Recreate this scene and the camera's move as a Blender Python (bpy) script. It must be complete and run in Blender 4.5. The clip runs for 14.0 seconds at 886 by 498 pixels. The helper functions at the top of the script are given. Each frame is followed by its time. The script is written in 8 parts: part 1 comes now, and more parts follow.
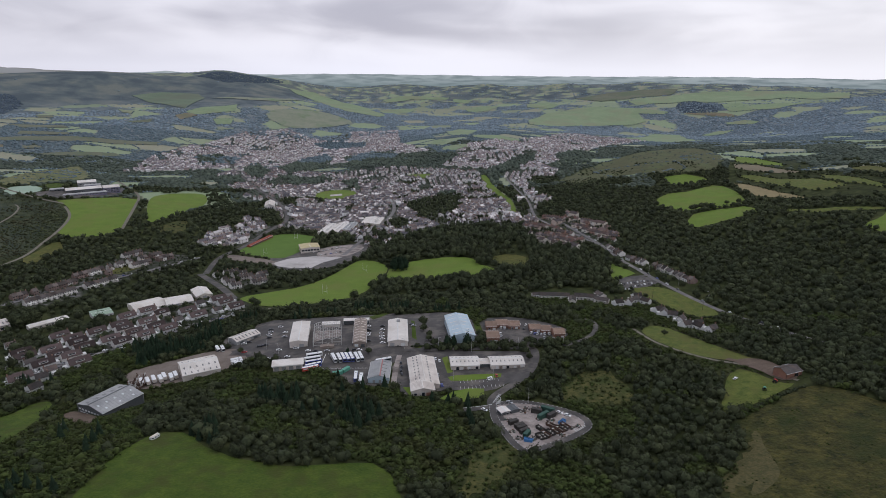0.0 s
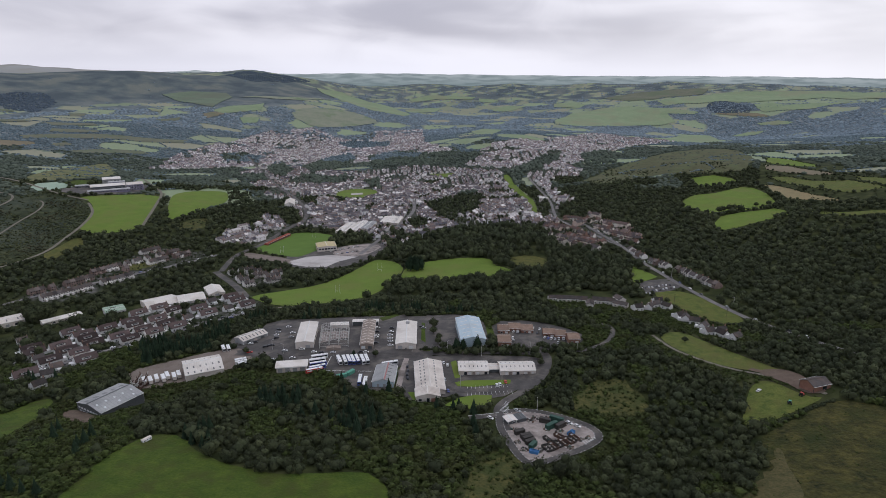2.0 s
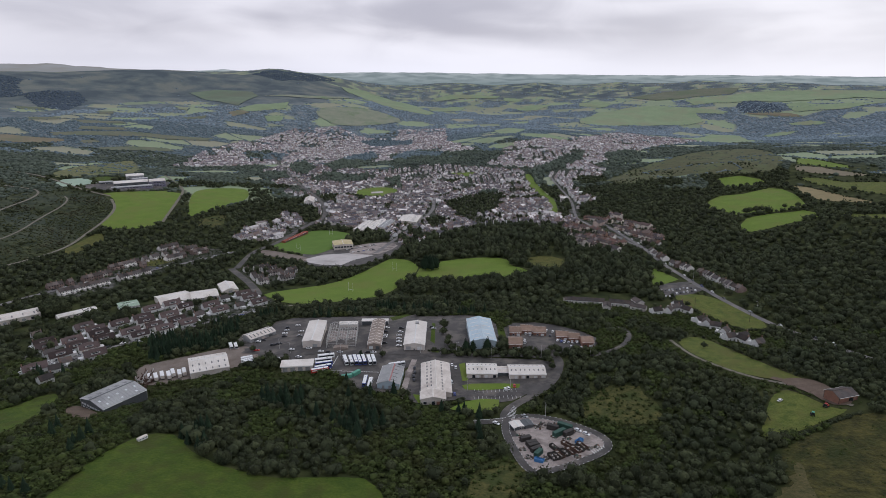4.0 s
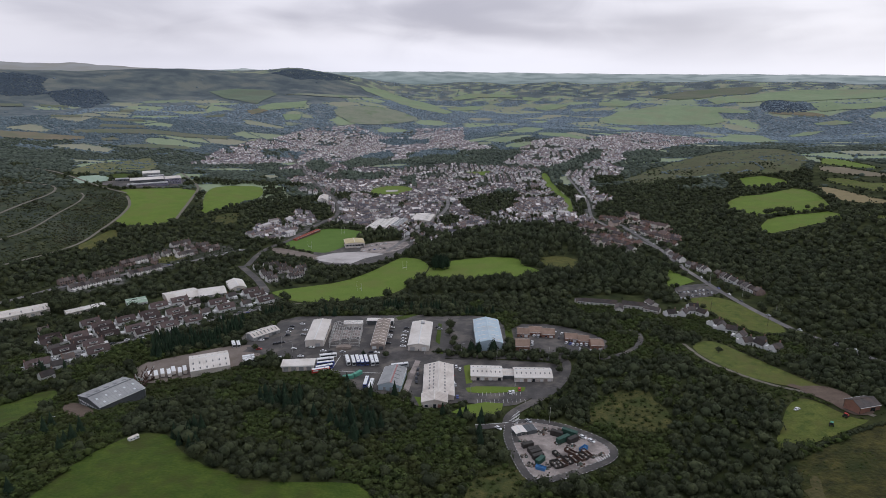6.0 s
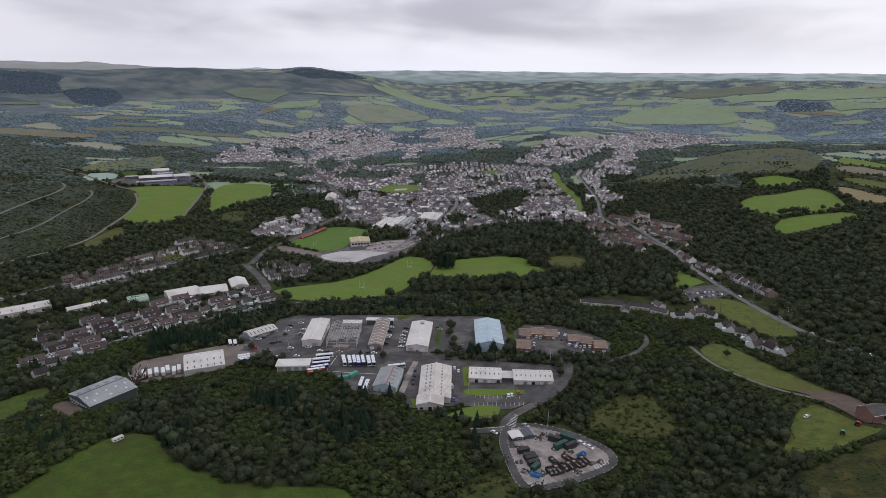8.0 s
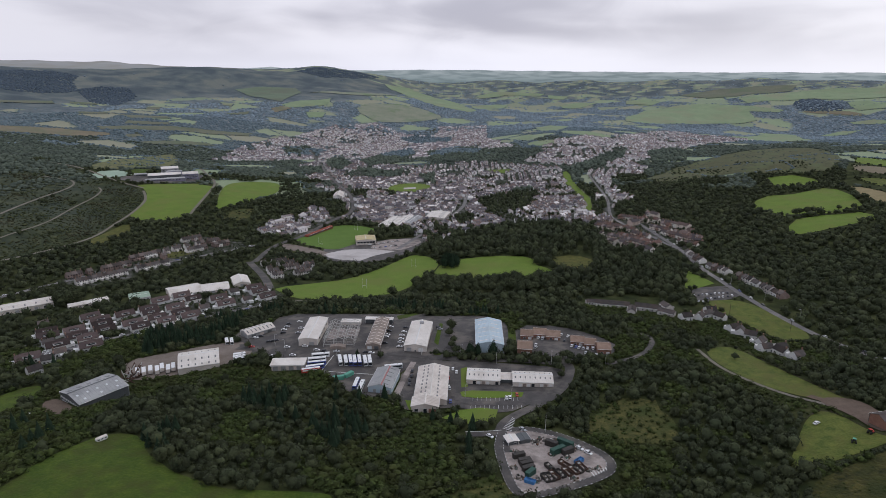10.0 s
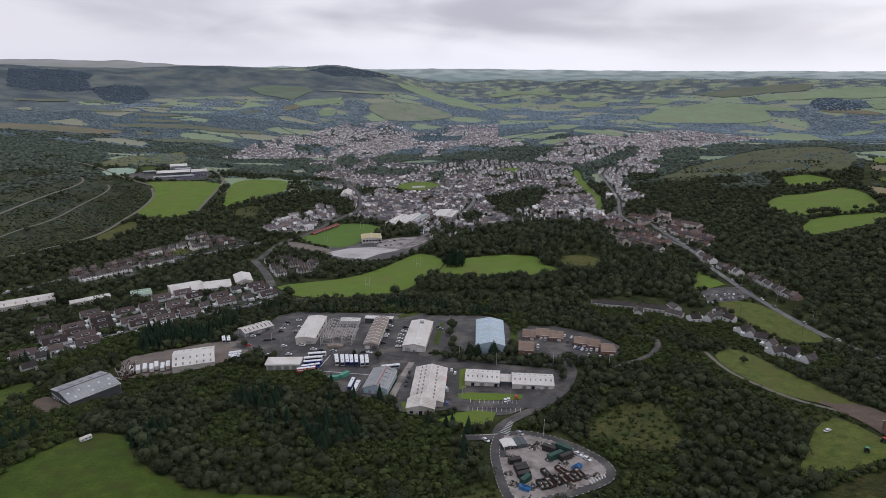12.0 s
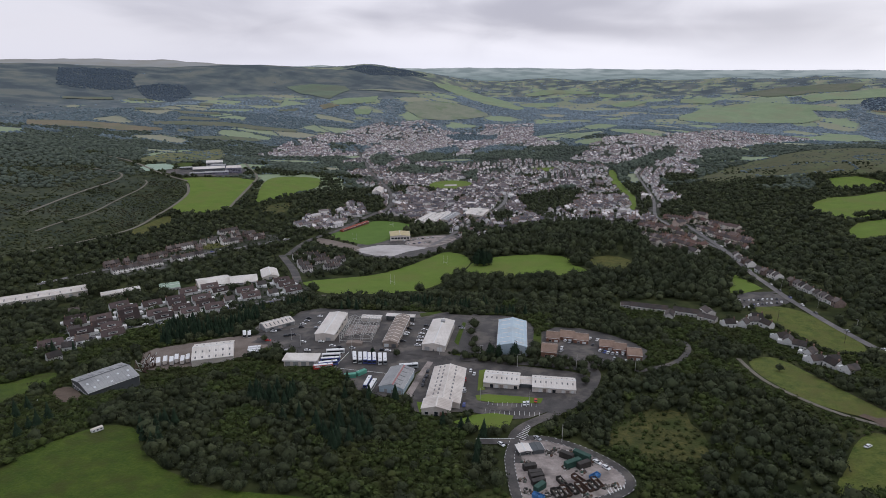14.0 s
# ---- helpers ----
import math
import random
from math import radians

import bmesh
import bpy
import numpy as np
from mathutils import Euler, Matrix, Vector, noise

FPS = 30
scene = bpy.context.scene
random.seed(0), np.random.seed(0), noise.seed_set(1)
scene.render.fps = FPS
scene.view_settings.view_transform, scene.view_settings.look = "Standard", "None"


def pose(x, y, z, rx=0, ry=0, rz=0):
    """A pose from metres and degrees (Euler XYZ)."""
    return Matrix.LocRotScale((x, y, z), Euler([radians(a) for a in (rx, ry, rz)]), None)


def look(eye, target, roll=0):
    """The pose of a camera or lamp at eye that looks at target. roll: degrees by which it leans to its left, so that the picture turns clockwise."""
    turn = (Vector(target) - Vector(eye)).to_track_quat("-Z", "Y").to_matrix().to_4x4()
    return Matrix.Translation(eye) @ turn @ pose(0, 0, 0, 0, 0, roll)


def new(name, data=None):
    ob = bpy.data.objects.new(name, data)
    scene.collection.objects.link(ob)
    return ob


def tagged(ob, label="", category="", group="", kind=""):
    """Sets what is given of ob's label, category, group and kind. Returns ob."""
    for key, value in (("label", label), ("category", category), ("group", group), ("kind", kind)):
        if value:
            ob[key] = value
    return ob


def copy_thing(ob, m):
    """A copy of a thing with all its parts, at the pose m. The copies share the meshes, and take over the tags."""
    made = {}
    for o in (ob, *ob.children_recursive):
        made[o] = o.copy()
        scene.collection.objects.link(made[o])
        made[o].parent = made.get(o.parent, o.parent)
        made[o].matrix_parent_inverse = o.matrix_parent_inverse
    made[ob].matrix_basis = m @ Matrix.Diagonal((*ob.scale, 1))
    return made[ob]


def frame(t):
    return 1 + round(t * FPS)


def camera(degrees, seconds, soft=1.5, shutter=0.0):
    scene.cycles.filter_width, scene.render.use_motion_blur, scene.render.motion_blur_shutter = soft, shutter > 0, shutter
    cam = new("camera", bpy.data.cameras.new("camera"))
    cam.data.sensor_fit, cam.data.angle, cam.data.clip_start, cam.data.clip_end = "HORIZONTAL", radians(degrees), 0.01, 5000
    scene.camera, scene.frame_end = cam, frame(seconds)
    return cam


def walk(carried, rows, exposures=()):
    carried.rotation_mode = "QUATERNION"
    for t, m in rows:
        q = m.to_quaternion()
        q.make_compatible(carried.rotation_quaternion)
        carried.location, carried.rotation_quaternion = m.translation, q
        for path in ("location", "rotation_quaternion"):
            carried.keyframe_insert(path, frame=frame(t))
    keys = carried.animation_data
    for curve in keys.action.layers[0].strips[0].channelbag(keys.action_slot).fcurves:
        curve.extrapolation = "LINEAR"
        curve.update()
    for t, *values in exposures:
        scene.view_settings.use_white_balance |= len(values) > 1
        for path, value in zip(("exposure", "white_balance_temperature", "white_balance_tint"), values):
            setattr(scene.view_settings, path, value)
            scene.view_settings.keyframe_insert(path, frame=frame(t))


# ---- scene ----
cam = camera(70.81, 14.0, soft=0.6)
PATH = [
    (0.0, look((0.00, 0.00, 211.25), (-0.00, 384.09, 99.57), 0.46)),
    (0.5, look((3.25, 4.33, 210.06), (-5.70, 388.29, 98.29), 0.42)),
    (1.0, look((6.32, 8.16, 209.14), (-2.95, 392.10, 97.31), 0.43)),
    (1.5, look((9.32, 11.83, 208.19), (-2.37, 395.73, 96.45), 0.42)),
    (2.0, look((12.04, 15.31, 207.32), (-4.61, 399.00, 95.52), 0.43)),
    (2.5, look((14.81, 18.29, 206.50), (-5.82, 401.78, 94.62), 0.43)),
    (3.0, look((17.32, 21.28, 205.65), (-6.98, 404.52, 93.67), 0.43)),
    (5.5, look((28.69, 35.32, 201.12), (-13.26, 416.89, 88.66), 0.40)),
    (6.0, look((30.68, 38.42, 200.15), (-13.30, 419.73, 87.63), 0.40)),
    (6.5, look((32.98, 41.17, 199.19), (-13.13, 422.22, 86.62), 0.37)),
    (7.0, look((35.04, 43.83, 198.30), (-13.08, 424.62, 85.67), 0.39)),
    (7.5, look((37.09, 46.64, 197.41), (-13.10, 427.15, 84.76), 0.40)),
    (8.0, look((39.24, 49.55, 196.49), (-13.03, 429.73, 83.66), 0.37)),
    (10.5, look((49.14, 63.22, 191.44), (-13.23, 441.81, 78.39), 0.35)),
    (11.0, look((50.82, 66.04, 190.60), (-13.48, 444.25, 77.37), 0.35)),
    (11.5, look((52.67, 68.72, 189.55), (-13.64, 446.54, 76.18), 0.32)),
    (12.0, look((54.51, 71.43, 188.47), (-13.81, 448.90, 75.14), 0.32)),
    (12.5, look((56.47, 74.09, 187.64), (-13.87, 451.13, 74.06), 0.30)),
    (13.0, look((58.28, 76.83, 186.52), (-14.39, 453.43, 72.98), 0.30)),
    (13.5, look((59.84, 79.48, 185.36), (-19.26, 454.76, 71.75), 0.31)),
    (14.0, look((61.80, 82.09, 184.25), (-28.56, 454.81, 70.61), 0.26)),
]
walk(cam, PATH)

from mathutils.kdtree import KDTree

# ---- sky and light ----
def sky_world():
    w = bpy.data.worlds.new("overcast_sky")
    w.use_nodes = True
    scene.world = w
    nt = w.node_tree
    nt.nodes.clear()
    N = nt.nodes.new
    out = N("ShaderNodeOutputWorld")
    sky = N("ShaderNodeTexSky")
    sky.sky_type, sky.sun_disc, sky.sun_elevation, sky.sun_rotation = "NISHITA", False, radians(67), radians(66)
    bg_sky = N("ShaderNodeBackground")
    bg_sky.inputs[1].default_value = 0.1
    nt.links.new(sky.outputs[0], bg_sky.inputs[0])
    tc = N("ShaderNodeTexCoord")
    sep = N("ShaderNodeSeparateXYZ")
    nt.links.new(tc.outputs["Generated"], sep.inputs[0])

    def noise_layer(scale, stretch, detail, shift, swirl):
        mp = N("ShaderNodeMapping")
        mp.inputs["Scale"].default_value = (scale, scale, scale * stretch)
        mp.inputs["Location"].default_value = shift
        nz = N("ShaderNodeTexNoise")
        nz.inputs["Scale"].default_value = 1.0
        nz.inputs["Detail"].default_value = detail
        nz.inputs["Roughness"].default_value = 0.5
        nz.inputs["Distortion"].default_value = swirl
        nt.links.new(tc.outputs["Generated"], mp.inputs[0])
        nt.links.new(mp.outputs[0], nz.inputs["Vector"])
        return nz.outputs["Fac"]
    big = noise_layer(2.0, 5.5, 3, (1.35, 0.2, 0.35), 0.4)
    small = noise_layer(6.0, 2.4, 6, (3.1, 1.0, 0.0), 1.0)
    mix = N("ShaderNodeMath")
    mix.operation = "MULTIPLY_ADD"
    nt.links.new(small, mix.inputs[0])
    mix.inputs[1].default_value = 0.26
    nt.links.new(big, mix.inputs[2])
    ramp = N("ShaderNodeValToRGB")
    ramp.color_ramp.elements[0].position, ramp.color_ramp.elements[0].color = 0.46, (0.50, 0.495, 0.585, 1)
    ramp.color_ramp.elements[1].position, ramp.color_ramp.elements[1].color = 0.78, (0.90, 0.888, 0.985, 1)
    ramp.color_ramp.interpolation = "EASE"
    nt.links.new(mix.outputs[0], ramp.inputs[0])
    low = N("ShaderNodeMapRange")       # the brighter strip of sky along the skyline
    low.inputs[1].default_value, low.inputs[2].default_value = 0.0, 0.05
    low.inputs[3].default_value, low.inputs[4].default_value = 0.85, 0.0
    nt.links.new(sep.outputs[2], low.inputs[0])
    lit = N("ShaderNodeMixRGB")
    lit.inputs[2].default_value = (0.90, 0.905, 1.03, 1)
    nt.links.new(low.outputs[0], lit.inputs[0])
    nt.links.new(ramp.outputs[0], lit.inputs[1])
    high = N("ShaderNodeMapRange")      # the cloud deck is brightest and coolest overhead
    high.inputs[1].default_value, high.inputs[2].default_value = 0.12, 0.75
    nt.links.new(sep.outputs[2], high.inputs[0])
    east = N("ShaderNodeMapRange")      # thinner cloud towards the east
    east.inputs[1].default_value, east.inputs[2].default_value = -0.1, 0.7
    east.inputs[3].default_value, east.inputs[4].default_value = 0.0, 0.55
    nt.links.new(sep.outputs[0], east.inputs[0])
    thin = N("ShaderNodeMixRGB")
    thin.inputs[2].default_value = (1.0, 0.985, 1.03, 1)
    nt.links.new(east.outputs[0], thin.inputs[0])
    nt.links.new(lit.outputs[0], thin.inputs[1])
    west = N("ShaderNodeMapRange")      # thicker cloud over the western moor
    west.inputs[1].default_value, west.inputs[2].default_value = -0.15, -0.6
    west.inputs[3].default_value, west.inputs[4].default_value = 0.0, 0.38
    nt.links.new(sep.outputs[0], west.inputs[0])
    thick = N("ShaderNodeMixRGB")
    thick.inputs[2].default_value = (0.54, 0.535, 0.62, 1)
    nt.links.new(west.outputs[0], thick.inputs[0])
    nt.links.new(thin.outputs[0], thick.inputs[1])
    deck = N("ShaderNodeMixRGB")
    deck.inputs[2].default_value = (0.562, 0.60, 0.735, 1)
    nt.links.new(high.outputs[0], deck.inputs[0])
    nt.links.new(thick.outputs[0], deck.inputs[1])
    bg_cloud = N("ShaderNodeBackground")
    bg_cloud.inputs[1].default_value = 1.03
    nt.links.new(deck.outputs[0], bg_cloud.inputs[0])
    both = N("ShaderNodeMixShader")
    both.inputs[0].default_value = 0.95
    nt.links.new(bg_sky.outputs[0], both.inputs[1])
    nt.links.new(bg_cloud.outputs[0], both.inputs[2])
    nt.links.new(both.outputs[0], out.inputs[0])


sky_world()
sun = new("sun", bpy.data.lights.new("sun", "SUN"))
sun.data.energy, sun.data.angle, sun.data.color = 0.5, radians(25), (1.0, 0.96, 0.9)
sun.matrix_world = look((0, 0, 900), (-340, -150, 0))


# ---- materials ----
def surface(name, dark, light, size=6.0, fine=0.6, rough=0.9, bump=0.0, third=None, third_size=40.0, vary=0.0, metal=0.0, spec=0.3, island=0.0):
    """A surface of two tones at a coarse and a fine size in metres, with a third tone in large patches."""
    m = bpy.data.materials.new(name)
    m.use_nodes = True
    nt = m.node_tree
    b = nt.nodes["Principled BSDF"]
    N, L = nt.nodes.new, nt.links.new
    geo = N("ShaderNodeNewGeometry")

    def noise_of(metres, detail=4):
        n = N("ShaderNodeTexNoise")
        n.inputs["Scale"].default_value = 1.0 / metres
        n.inputs["Detail"].default_value = detail
        n.inputs["Roughness"].default_value = 0.6
        L(geo.outputs["Position"], n.inputs["Vector"])
        return n.outputs["Fac"]
    a, f = noise_of(size), noise_of(fine, 3)
    s = N("ShaderNodeMath")
    s.operation = "MULTIPLY_ADD"
    L(f, s.inputs[0])
    s.inputs[1].default_value = 0.7
    L(a, s.inputs[2])
    r = N("ShaderNodeMapRange")
    r.inputs[1].default_value, r.inputs[2].default_value = 0.6, 1.1
    L(s.outputs[0], r.inputs[0])
    mix = N("ShaderNodeMixRGB")
    mix.inputs[1].default_value, mix.inputs[2].default_value = (*dark, 1), (*light, 1)
    L(r.outputs[0], mix.inputs[0])
    colour = mix.outputs[0]
    if third:
        t = N("ShaderNodeMapRange")
        t.inputs[1].default_value, t.inputs[2].default_value = 0.48, 0.66
        L(noise_of(third_size), t.inputs[0])
        m3 = N("ShaderNodeMixRGB")
        m3.inputs[2].default_value = (*third, 1)
        L(t.outputs[0], m3.inputs[0])
        L(colour, m3.inputs[1])
        colour = m3.outputs[0]
    if vary or island:
        v = N("ShaderNodeMapRange")
        k = max(vary, island)
        v.inputs[3].default_value, v.inputs[4].default_value = 1 - k, 1 + k
        if vary:
            info = N("ShaderNodeObjectInfo")
            L(info.outputs["Random"], v.inputs[0])
        else:
            L(geo.outputs["Random Per Island"], v.inputs[0])
        hsv = N("ShaderNodeHueSaturation")
        L(v.outputs[0], hsv.inputs["Value"])
        L(colour, hsv.inputs["Color"])
        colour = hsv.outputs[0]
    L(colour, b.inputs["Base Color"])
    b.inputs["Roughness"].default_value = rough
    b.inputs["Metallic"].default_value = metal
    b.inputs["Specular IOR Level"].default_value = spec
    if bump:
        bp = N("ShaderNodeBump")
        bp.inputs["Strength"].default_value = min(1.0, bump)
        bp.inputs["Distance"].default_value = fine * 0.5
        L(f, bp.inputs["Height"])
        L(bp.outputs[0], b.inputs["Normal"])
    return m



def palette(name, tones, rough):
    """One of several paints or slates for each loose house, with a fine stain over it."""
    m = bpy.data.materials.new(name)
    m.use_nodes = True
    nt = m.node_tree
    N, L = nt.nodes.new, nt.links.new
    b = nt.nodes["Principled BSDF"]
    b.inputs["Roughness"].default_value = rough
    b.inputs["Specular IOR Level"].default_value = 0.3
    geo = N("ShaderNodeNewGeometry")
    ramp = N("ShaderNodeValToRGB")
    ramp.color_ramp.interpolation = "CONSTANT"
    els = ramp.color_ramp.elements
    while len(els) < len(tones):
        els.new(0.5)
    for i, (e, c) in enumerate(zip(els, tones)):
        e.position, e.color = i / len(tones), (*c, 1)
    L(geo.outputs["Random Per Island"], ramp.inputs[0])
    n = N("ShaderNodeTexNoise")
    n.inputs["Scale"].default_value = 0.4
    L(geo.outputs["Position"], n.inputs["Vector"])
    r = N("ShaderNodeMapRange")
    r.inputs[3].default_value, r.inputs[4].default_value = 0.7, 1.3
    L(n.outputs["Fac"], r.inputs[0])
    hsv = N("ShaderNodeHueSaturation")
    L(r.outputs[0], hsv.inputs["Value"])
    L(ramp.outputs[0], hsv.inputs["Color"])
    L(hsv.outputs[0], b.inputs["Base Color"])
    return m


M = dict(
    pasture=surface("pasture_grass", (0.032, 0.063, 0.005), (0.080, 0.113, 0.013), 8, 1.3, 1.0, 0.8, (0.050, 0.062, 0.010), 14),
    lush=surface("bright_pasture", (0.100, 0.158, 0.020), (0.142, 0.205, 0.032), 20, 1.0, 1.0, 0.4, (0.135, 0.168, 0.034), 45),
    rough_grass=surface("rough_grass", (0.055, 0.066, 0.014), (0.140, 0.125, 0.034), 6, 1.0, 1.0, 0.6, (0.075, 0.090, 0.020), 18),
    brown_grass=surface("brown_moor_grass", (0.012, 0.017, 0.003), (0.088, 0.078, 0.019), 9, 2.2, 1.0, 1.0, (0.024, 0.034, 0.006), 26),
    scrub_grass=surface("scrubby_grass", (0.028, 0.036, 0.009), (0.111, 0.104, 0.030), 5, 1.2, 1.0, 0.8, (0.044, 0.059, 0.014), 14),
    path_grass=surface("trodden_tan_grass", (0.046, 0.048, 0.016), (0.112, 0.094, 0.038), 4, 1.2, 1.0, 0.6),
    paddock=surface("dull_paddock_grass", (0.048, 0.078, 0.012), (0.142, 0.155, 0.034), 7, 1.1, 1.0, 0.8, (0.106, 0.108, 0.028), 17),
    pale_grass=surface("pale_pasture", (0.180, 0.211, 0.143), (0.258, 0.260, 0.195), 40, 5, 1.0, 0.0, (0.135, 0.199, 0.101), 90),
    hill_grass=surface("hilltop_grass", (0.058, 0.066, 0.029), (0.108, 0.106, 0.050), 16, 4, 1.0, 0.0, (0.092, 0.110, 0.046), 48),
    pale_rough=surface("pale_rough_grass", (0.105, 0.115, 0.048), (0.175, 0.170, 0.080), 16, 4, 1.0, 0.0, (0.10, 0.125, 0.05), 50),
    # far greens: distance haze mixed in, bluer than the near pastures
    hazed_grass=surface("hazed_hill_pasture", (0.184, 0.245, 0.138), (0.241, 0.300, 0.173), 60, 12, 1.0, 0.0, (0.228, 0.245, 0.151), 160),
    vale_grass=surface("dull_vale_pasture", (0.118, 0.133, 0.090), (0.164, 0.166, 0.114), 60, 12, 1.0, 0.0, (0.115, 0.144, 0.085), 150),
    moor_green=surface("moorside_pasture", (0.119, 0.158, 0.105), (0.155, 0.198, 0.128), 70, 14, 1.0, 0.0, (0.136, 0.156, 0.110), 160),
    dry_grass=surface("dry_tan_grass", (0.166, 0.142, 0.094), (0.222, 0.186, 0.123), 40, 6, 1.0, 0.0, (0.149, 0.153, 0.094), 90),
    stubble=surface("cut_stubble", (0.20, 0.17, 0.085), (0.29, 0.23, 0.12), 20, 2.0, 1.0, 0.0),
    turf=surface("mown_turf", (0.085, 0.150, 0.024), (0.112, 0.185, 0.034), 18, 2.0, 1.0, 0.0),
    gravel=surface("pale_gravel", (0.42, 0.39, 0.37), (0.56, 0.52, 0.50), 12, 0.8, 0.95, 0.2, (0.36, 0.33, 0.31), 30),
    asphalt=surface("worn_asphalt", (0.046, 0.042, 0.040), (0.092, 0.084, 0.078), 7, 0.5, 0.7, 0.2, (0.140, 0.122, 0.106), 14),
    # worn tarmac, with the sky's grazing sheen mixed into its pale tone
    street=surface("pale_street_tarmac", (0.115, 0.108, 0.106), (0.185, 0.174, 0.170), 9, 0.6, 0.75, 0.2, (0.225, 0.205, 0.195), 18),
    concrete=surface("stained_concrete", (0.23, 0.195, 0.176), (0.43, 0.372, 0.340), 6, 0.7, 0.9, 0.2, (0.155, 0.132, 0.120), 11),
    dirt=surface("reddish_yard_dirt", (0.15, 0.12, 0.10), (0.24, 0.20, 0.17), 9, 0.8, 0.95, 0.2),
    lane_dirt=surface("reddish_lane_dirt", (0.092, 0.065, 0.048), (0.153, 0.113, 0.086), 6, 0.7, 0.95, 0.3),
    dark_steel=surface("grimy_dark_steel", (0.030, 0.028, 0.026), (0.070, 0.062, 0.055), 3, 0.4, 0.7),
    track=surface("stony_track", (0.125, 0.115, 0.088), (0.215, 0.195, 0.158), 6, 0.7, 1.0, 0.2),
    hardcourt=surface("pale_sports_court", (0.27, 0.36, 0.27), (0.34, 0.43, 0.33), 30, 3, 0.9),
    paint=surface("road_paint", (0.60, 0.60, 0.58), (0.75, 0.75, 0.73), 3, 0.3, 0.8),
    leaf=surface("broad_leaves", (0.018, 0.025, 0.013), (0.073, 0.083, 0.040), 9, 1.4, 0.9, 0.0, (0.036, 0.045, 0.024), 34, island=0.5, spec=0.15),
    scrub_leaf=surface("scrub_leaves", (0.025, 0.039, 0.012), (0.069, 0.088, 0.025), 7, 1.2, 0.95, 0.0, (0.044, 0.050, 0.017), 24, island=0.45, spec=0.15),
    conifer=surface("conifer_needles", (0.012, 0.024, 0.014), (0.024, 0.042, 0.022), 6, 0.8, 0.95, 0.0, island=0.3, spec=0.15),
    # air haze is mixed into these leaf colours, paler and bluer by distance
    hazed_hill_leaf=surface("hazed_hillside_leaves", (0.062, 0.081, 0.065), (0.125, 0.147, 0.110), 26, 6, 1.0, 0.0, (0.079, 0.096, 0.079), 90, island=0.2, spec=0.1),
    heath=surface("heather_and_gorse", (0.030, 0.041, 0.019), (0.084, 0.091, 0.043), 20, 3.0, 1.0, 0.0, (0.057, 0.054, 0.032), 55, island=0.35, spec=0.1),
    # stronger haze tint for the woods beyond the town
    hazed_far_leaf=surface("hazed_far_leaves", (0.099, 0.135, 0.153), (0.184, 0.232, 0.247), 50, 12, 1.0, 0.0, (0.122, 0.163, 0.186), 220, island=0.2, spec=0.1),
    hazed_distant_leaf=surface("hazed_distant_leaves", (0.160, 0.209, 0.243), (0.253, 0.310, 0.342), 70, 16, 1.0, 0.0, (0.191, 0.245, 0.282), 300, island=0.2, spec=0.1),
    # needles lightened and blued by painted haze
    hazed_conifer=surface("hazed_conifer_needles", (0.069, 0.093, 0.119), (0.093, 0.119, 0.146), 60, 12, 1.0, 0.0, island=0.1, spec=0.1),
    bark=surface("bark", (0.05, 0.04, 0.03), (0.11, 0.09, 0.07), 1.0, 0.15, 0.95, 0.5),
    white_sheet=surface("white_metal_sheet", (0.624, 0.580, 0.528), (0.790, 0.740, 0.682), 7, 0.8, 0.55, 0.0, (0.562, 0.510, 0.451), 14),
    cream_sheet=surface("cream_metal_sheet", (0.577, 0.520, 0.466), (0.721, 0.660, 0.592), 7, 0.8, 0.55, 0.0, (0.515, 0.450, 0.398), 12),
    blue_sheet=surface("pale_blue_metal_sheet", (0.40, 0.50, 0.56), (0.50, 0.60, 0.65), 9, 1.0, 0.5, 0.0, (0.44, 0.50, 0.53), 14),
    grey_sheet=surface("grey_metal_sheet", (0.288, 0.290, 0.286), (0.391, 0.390, 0.382), 8, 0.9, 0.55, 0.0, (0.247, 0.250, 0.248), 14),
    dark_sheet=surface("dark_grey_wall_sheet", (0.077, 0.085, 0.090), (0.113, 0.120, 0.123), 6, 0.7, 0.6),
    violet_sheet=surface("violet_grey_cladding", (0.16, 0.15, 0.21), (0.24, 0.23, 0.30), 8, 1.0, 0.6),
    brown_sheet=surface("weathered_cement_sheet", (0.25, 0.20, 0.165), (0.36, 0.30, 0.26), 5, 0.7, 0.85, 0.0, (0.20, 0.165, 0.14), 10),
    brick=surface("red_brick", (0.20, 0.10, 0.072), (0.29, 0.155, 0.11), 3, 0.4, 0.9, 0.1),
    red_tile=surface("brown_roof_tile", (0.20, 0.135, 0.10), (0.30, 0.21, 0.16), 3, 0.5, 0.85, 0.2, vary=0.15),
    slate=surface("roof_slate", (0.055, 0.048, 0.047), (0.099, 0.088, 0.082), 3, 0.5, 0.7, 0.2, (0.111, 0.084, 0.072), 9, vary=0.5, spec=0.12),
    town_roof=palette("town_roofs", [(0.075, 0.071, 0.082), (0.160, 0.145, 0.152), (0.105, 0.094, 0.100), (0.203, 0.171, 0.162), (0.092, 0.088, 0.100), (0.353, 0.326, 0.319), (0.176, 0.128, 0.114), (0.129, 0.116, 0.122), (0.728, 0.683, 0.657), (0.166, 0.145, 0.149), (0.492, 0.459, 0.446), (0.113, 0.102, 0.111)], 0.8),
